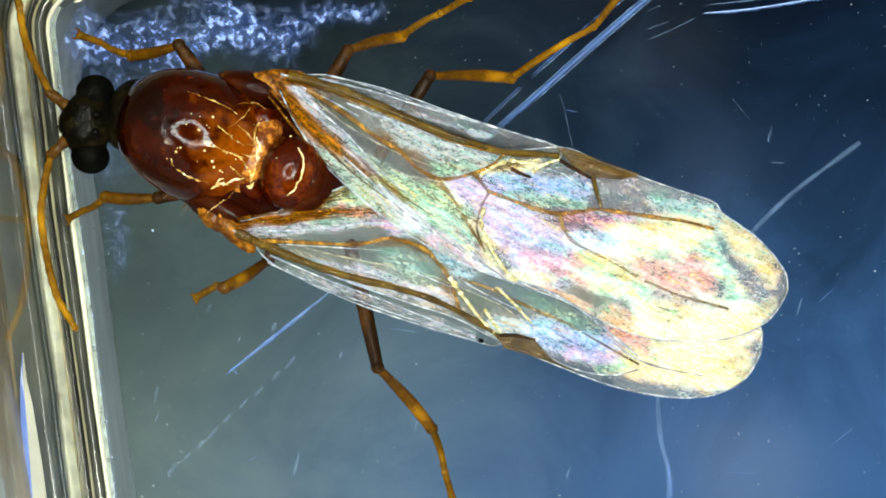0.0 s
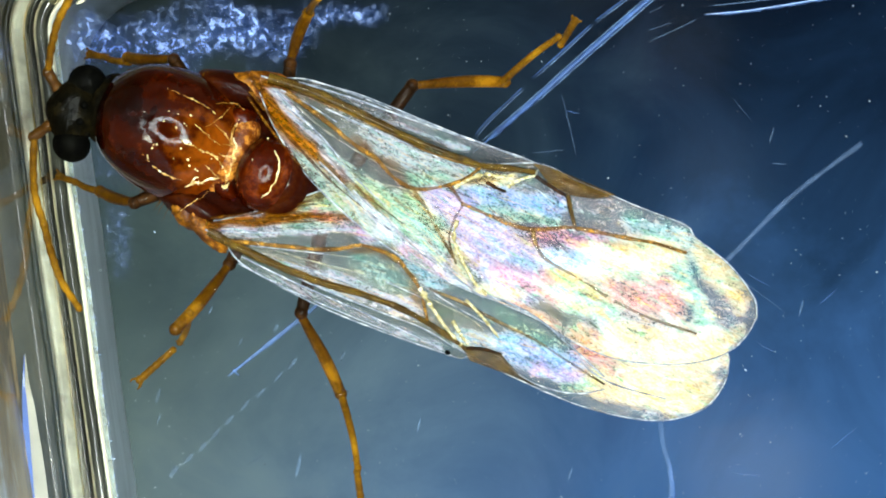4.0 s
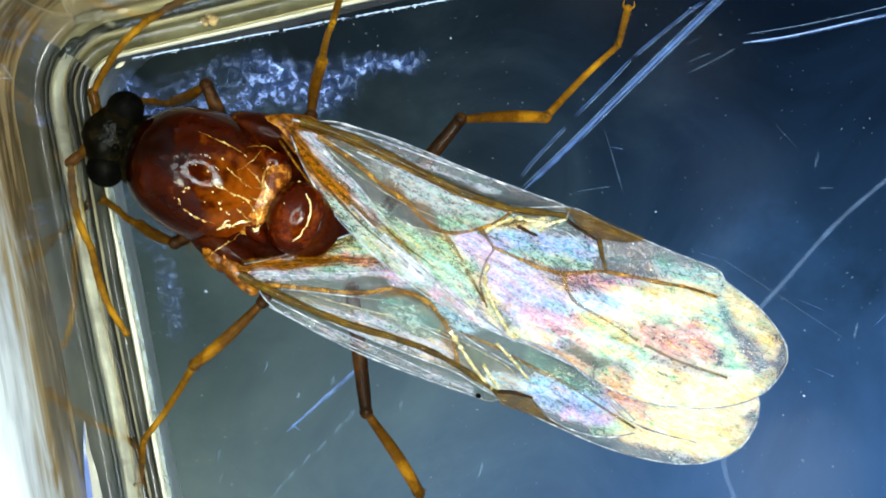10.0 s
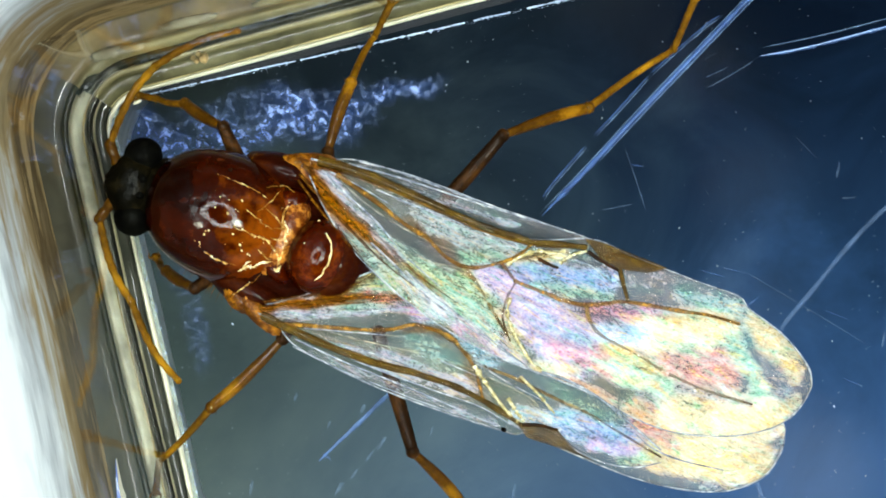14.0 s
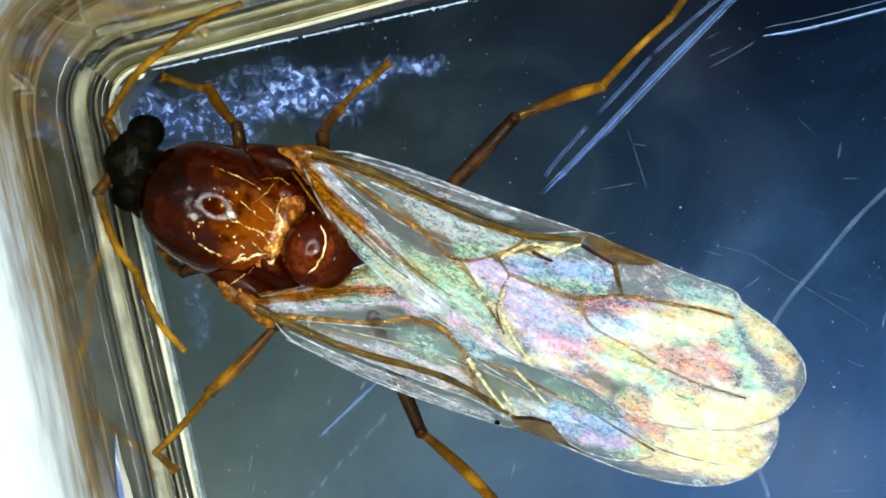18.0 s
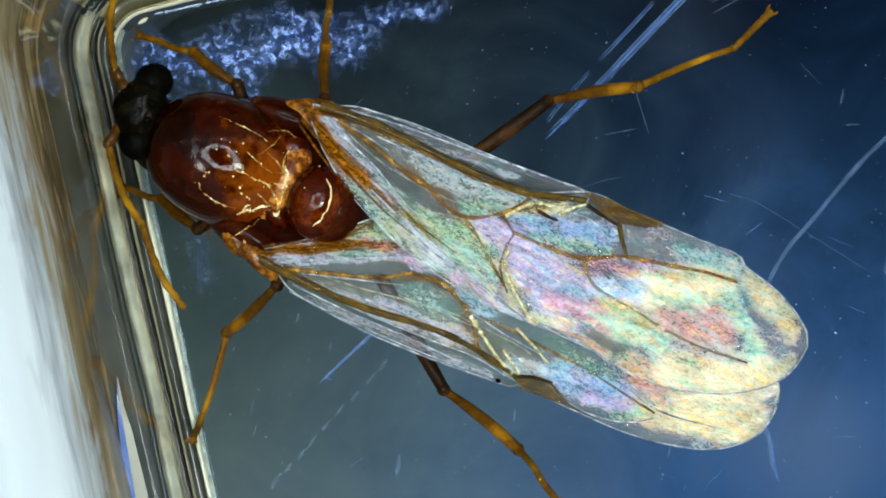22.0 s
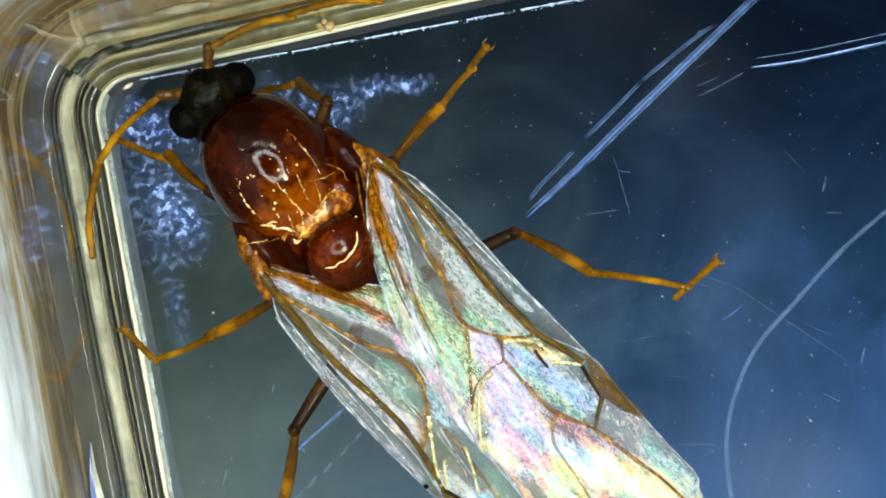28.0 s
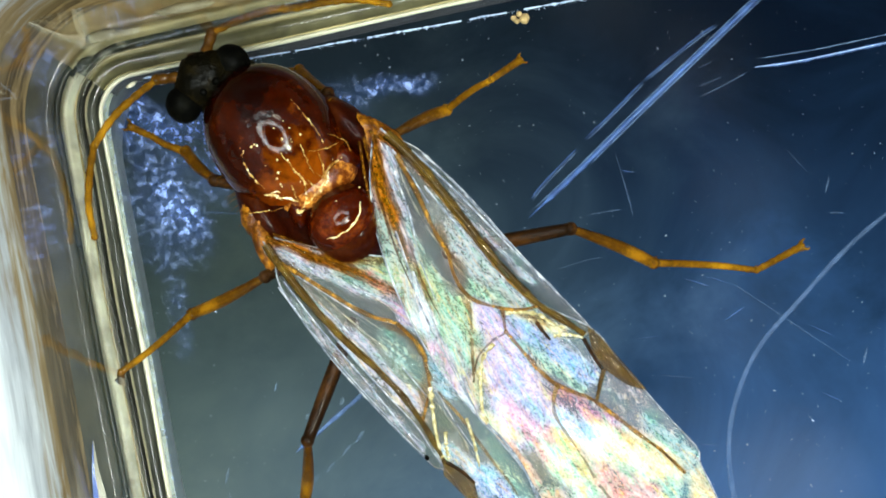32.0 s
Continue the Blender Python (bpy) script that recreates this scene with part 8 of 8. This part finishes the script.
    walk(limb["AR", "club"], [
        (0, mm(-2.236, 0.669, 1.54, 0, -22.9, 115.9)),
        (1, mm(-1.447, 1.135, 1.633, 0, -29.3, 74.7)),
        (2, mm(-1.449, 0.886, 1.561, 0, -28.3, 72.4)),
        (3, mm(-1.544, 0.863, 1.667, 0, -31.6, 80.2)),
        (6, mm(-1.508, 1.167, 1.622, 0, -29.7, 76.3)),
        (7, mm(-1.496, 0.904, 1.651, 0, -31.2, 71.6)),
        (8, mm(-1.362, 0.943, 1.662, 0, -31.1, 58.5)),
        (9, mm(-1.286, 1.251, 1.526, 0, -23.0, 48.6)),
        (10, mm(-1.23, 1.262, 1.484, 0, -20.2, 42.8)),
        (11, mm(-1.22, 1.289, 1.469, 0, -19.4, 38.4)),
        (12, mm(-1.22, 1.258, 1.458, 0, -17.9, 31.3)),
        (13, mm(-1.207, 1.31, 1.466, 0, -18.4, 31.6)),
        (14, mm(-1.288, 1.23, 1.457, 0, -18.1, 42.2)),
        (15, mm(-1.267, 1.212, 1.458, 0, -18.5, 44.2)),
        (18, mm(-1.196, 1.346, 1.466, 0, -18.8, 49.8)),
        (19, mm(-1.446, 1.44, 1.649, 0, -28.6, 70.9)),
        (20, mm(-1.459, 1.496, 1.711, 0, -33.6, 72.5)),
        (21, mm(-1.587, 1.193, 1.741, 0, -36.3, 78.8)),
        (22, mm(-1.743, 1.219, 1.736, 0, -36.5, 91.5)),
        (23, mm(-1.918, 1.447, 1.604, 0, -26.7, 97.6)),
        (24, mm(-1.878, 0.68, 1.548, 0, -24.7, 94.8)),
        (24.4, mm(-1.737, 1.253, 1.572, 0, -24.4, 104.7)),
        (25, mm(-1.769, 1.223, 1.554, 0, -24.3, 90.9)),
        (25.5, mm(-1.899, 1.326, 1.497, 0, -25.8, 101.0)),
        (26, mm(-1.602, 1.471, 1.571, 0, -25.4, 88.0)),
        (29, mm(-1.091, 1.159, 1.43, 0, -16.5, 52.2)),
        (30, mm(-1.029, 1.386, 1.473, 0, -18.5, 57.4)),
        (31, mm(-1.023, 1.103, 1.435, 0, -16.7, 50.7)),
        (32, mm(-0.94, 1.104, 1.43, 0, -17.2, 48.8))])
    walk(limb["AL", "scape"], [
        (0, mm(-1.298, -0.398, 1.2, 0, 9.1, -116.5)),
        (1, mm(-1.232, -0.187, 1.2, 0, 7.0, -113.2)),
        (2, mm(-1.207, -0.223, 1.2, 0, 9.5, -122.6)),
        (3, mm(-1.215, -0.386, 1.2, 0, 10.1, -127.5)),
        (6, mm(-1.302, -0.121, 1.2, 0, 11.7, -110.5)),
        (7, mm(-1.238, -0.379, 1.2, 0, 10.6, -114.1)),
        (8, mm(-1.249, -0.373, 1.2, 0, 11.3, -99.5)),
        (9, mm(-1.299, -0.089, 1.2, 0, 9.8, -112.1)),
        (10, mm(-1.275, -0.124, 1.2, 0, 12.4, -119.6)),
        (11, mm(-1.271, -0.122, 1.2, 0, 13.2, -115.3)),
        (12, mm(-1.281, -0.144, 1.2, 0, 12.1, -112.0)),
        (13, mm(-1.307, -0.082, 1.2, 0, 9.7, -107.0)),
        (14, mm(-1.196, -0.169, 1.2, 0, 11.0, -107.0)),
        (15, mm(-1.189, -0.191, 1.2, 0, 12.7, -115.0)),
        (18, mm(-1.216, 0.022, 1.2, 0, 12.3, -110.2)),
        (19, mm(-1.257, 0.053, 1.2, 0, 9.8, -90.2)),
        (20, mm(-1.266, 0.179, 1.2, 0, 7.8, -88.4)),
        (21, mm(-1.242, -0.051, 1.2, 0, 8.5, -99.1)),
        (22, mm(-1.205, 0.029, 1.2, 0, 8.9, -102.0)),
        (23, mm(-1.319, 0.18, 1.2, 0, 10.8, -97.6)),
        (24, mm(-1.282, -0.558, 1.2, 0, 13.6, -88.7)),
        (24.4, mm(-1.158, -0.079, 1.2, 0, 6.8, -130.0)),
        (25, mm(-1.347, -0.133, 1.2, 0, 7.6, -106.9)),
        (25.5, mm(-1.365, 0.017, 1.2, 0, 3.5, -81.1)),
        (26, mm(-1.275, 0.061, 1.2, 0, 9.2, -126.4)),
        (29, mm(-1.217, -0.14, 1.2, 0, 10.3, -127.4)),
        (30, mm(-1.18, -0.049, 1.2, 0, 16.7, -135.2)),
        (31, mm(-1.208, -0.25, 1.2, 0, 11.1, -139.3)),
        (32, mm(-1.184, -0.255, 1.2, 0, 10.3, -126.4))])
    walk(limb["AL", "funiculus"], [
        (0, mm(-1.457, -0.716, 1.143, 0, -20.3, -70.3)),
        (1, mm(-1.372, -0.515, 1.156, 0, -18.9, -66.9)),
        (2, mm(-1.399, -0.522, 1.14, 0, -18.6, -58.4)),
        (3, mm(-1.431, -0.668, 1.137, 0, -18.3, -58.6)),
        (6, mm(-1.425, -0.452, 1.127, 0, -18.0, -53.3)),
        (7, mm(-1.382, -0.702, 1.134, 0, -17.7, -56.9)),
        (8, mm(-1.307, -0.721, 1.129, 0, -18.1, -48.7)),
        (9, mm(-1.433, -0.418, 1.138, 0, -18.3, -55.4)),
        (10, mm(-1.449, -0.429, 1.123, 0, -17.4, -50.3)),
        (11, mm(-1.421, -0.438, 1.118, 0, -17.3, -48.1)),
        (12, mm(-1.413, -0.47, 1.125, 0, -17.4, -49.7)),
        (13, mm(-1.411, -0.421, 1.139, 0, -17.9, -48.1)),
        (14, mm(-1.299, -0.507, 1.131, 0, -17.8, -44.6)),
        (15, mm(-1.338, -0.509, 1.121, 0, -17.3, -43.4)),
        (18, mm(-1.338, -0.308, 1.123, 0, -17.6, -40.4)),
        (19, mm(-1.258, -0.302, 1.139, 0, -18.6, -40.5)),
        (20, mm(-1.256, -0.178, 1.151, 0, -20.3, -37.8)),
        (21, mm(-1.299, -0.403, 1.147, 0, -18.3, -41.0)),
        (22, mm(-1.279, -0.319, 1.144, 0, -18.3, -41.7)),
        (23, mm(-1.366, -0.171, 1.133, 0, -18.3, -48.0)),
        (24, mm(-1.274, -0.908, 1.115, 0, -22.2, -47.3)),
        (24.4, mm(-1.387, -0.353, 1.157, 0, -22.9, -85.9)),
        (25, mm(-1.451, -0.475, 1.153, 0, -22.4, -76.5)),
        (25.5, mm(-1.31, -0.338, 1.178, 0, -20.7, -76.1)),
        (26, mm(-1.486, -0.225, 1.143, 0, -18.1, -83.2)),
        (29, mm(-1.432, -0.422, 1.135, 0, -18.6, -80.4)),
        (30, mm(-1.425, -0.292, 1.097, 0, -19.5, -86.7)),
        (31, mm(-1.476, -0.481, 1.131, 0, -21.3, -74.3)),
        (32, mm(-1.394, -0.54, 1.136, 0, -19.3, -81.2))])
    walk(limb["AL", "club"], [
        (0, mm(-1.134, -1.617, 1.497, 0, -20.3, -46.1)),
        (1, mm(-0.994, -1.403, 1.486, 0, -18.9, -45.0)),
        (2, mm(-0.892, -1.346, 1.465, 0, -18.6, -38.6)),
        (3, mm(-0.926, -1.494, 1.457, 0, -18.3, -40.8)),
        (6, mm(-0.845, -1.229, 1.442, 0, -18.0, -41.5)),
        (7, mm(-0.852, -1.516, 1.443, 0, -17.7, -45.9)),
        (8, mm(-0.667, -1.45, 1.446, 0, -18.1, -38.4)),
        (9, mm(-0.882, -1.215, 1.458, 0, -18.3, -45.9)),
        (10, mm(-0.827, -1.178, 1.428, 0, -17.4, -41.7)),
        (11, mm(-0.771, -1.163, 1.422, 0, -17.3, -40.3)),
        (12, mm(-0.783, -1.213, 1.43, 0, -17.4, -42.6)),
        (13, mm(-0.763, -1.144, 1.452, 0, -17.9, -39.9)),
        (14, mm(-0.608, -1.189, 1.443, 0, -17.8, -35.2)),
        (15, mm(-0.63, -1.178, 1.424, 0, -17.3, -32.8)),
        (18, mm(-0.598, -0.939, 1.432, 0, -17.6, -34.1)),
        (19, mm(-0.523, -0.929, 1.464, 0, -18.6, -35.5)),
        (20, mm(-0.5, -0.764, 1.505, 0, -20.3, -34.2)),
        (21, mm(-0.568, -1.038, 1.467, 0, -18.3, -37.5)),
        (22, mm(-0.556, -0.963, 1.465, 0, -18.3, -38.1)),
        (23, mm(-0.719, -0.891, 1.452, 0, -18.3, -44.5)),
        (24, mm(-0.633, -1.602, 1.501, 0, -22.2, -43.6)),
        (24.4, mm(-1.32, -1.29, 1.554, 0, -22.9, -82.2)),
        (25, mm(-1.23, -1.392, 1.542, 0, -22.4, -72.8)),
        (25.5, mm(-1.08, -1.264, 1.539, 0, -20.7, -72.5)),
        (26, mm(-1.372, -1.188, 1.459, 0, -18.1, -79.7)),
        (29, mm(-1.272, -1.375, 1.461, 0, -18.6, -29.8)),
        (30, mm(-1.37, -1.252, 1.436, 0, -19.5, -38.2)),
        (31, mm(-1.22, -1.396, 1.501, 0, -21.3, -27.5)),
        (32, mm(-1.247, -1.491, 1.473, 0, -19.3, -37.3))])
    walk(crumb, [
        (0, mm(-2.487, 2.226, 0.1)),
        (12, mm(-2.487, 2.226, 0.1)),
        (13, mm(-2.56, 2.256, 0.1)),
        (14, mm(-2.783, 2.176, 0.1)),
        (18, mm(-2.798, 2.192, 0.1)),
        (26, mm(-2.798, 2.192, 0.1)),
        (28.5, mm(-1.115, 2.486, 0.1)),
        (29, mm(-1.115, 2.486, 0.1)),
        (30, mm(0.855, 2.659, 0.1)),
        (32, mm(0.852, 2.623, 0.1))])


motions()
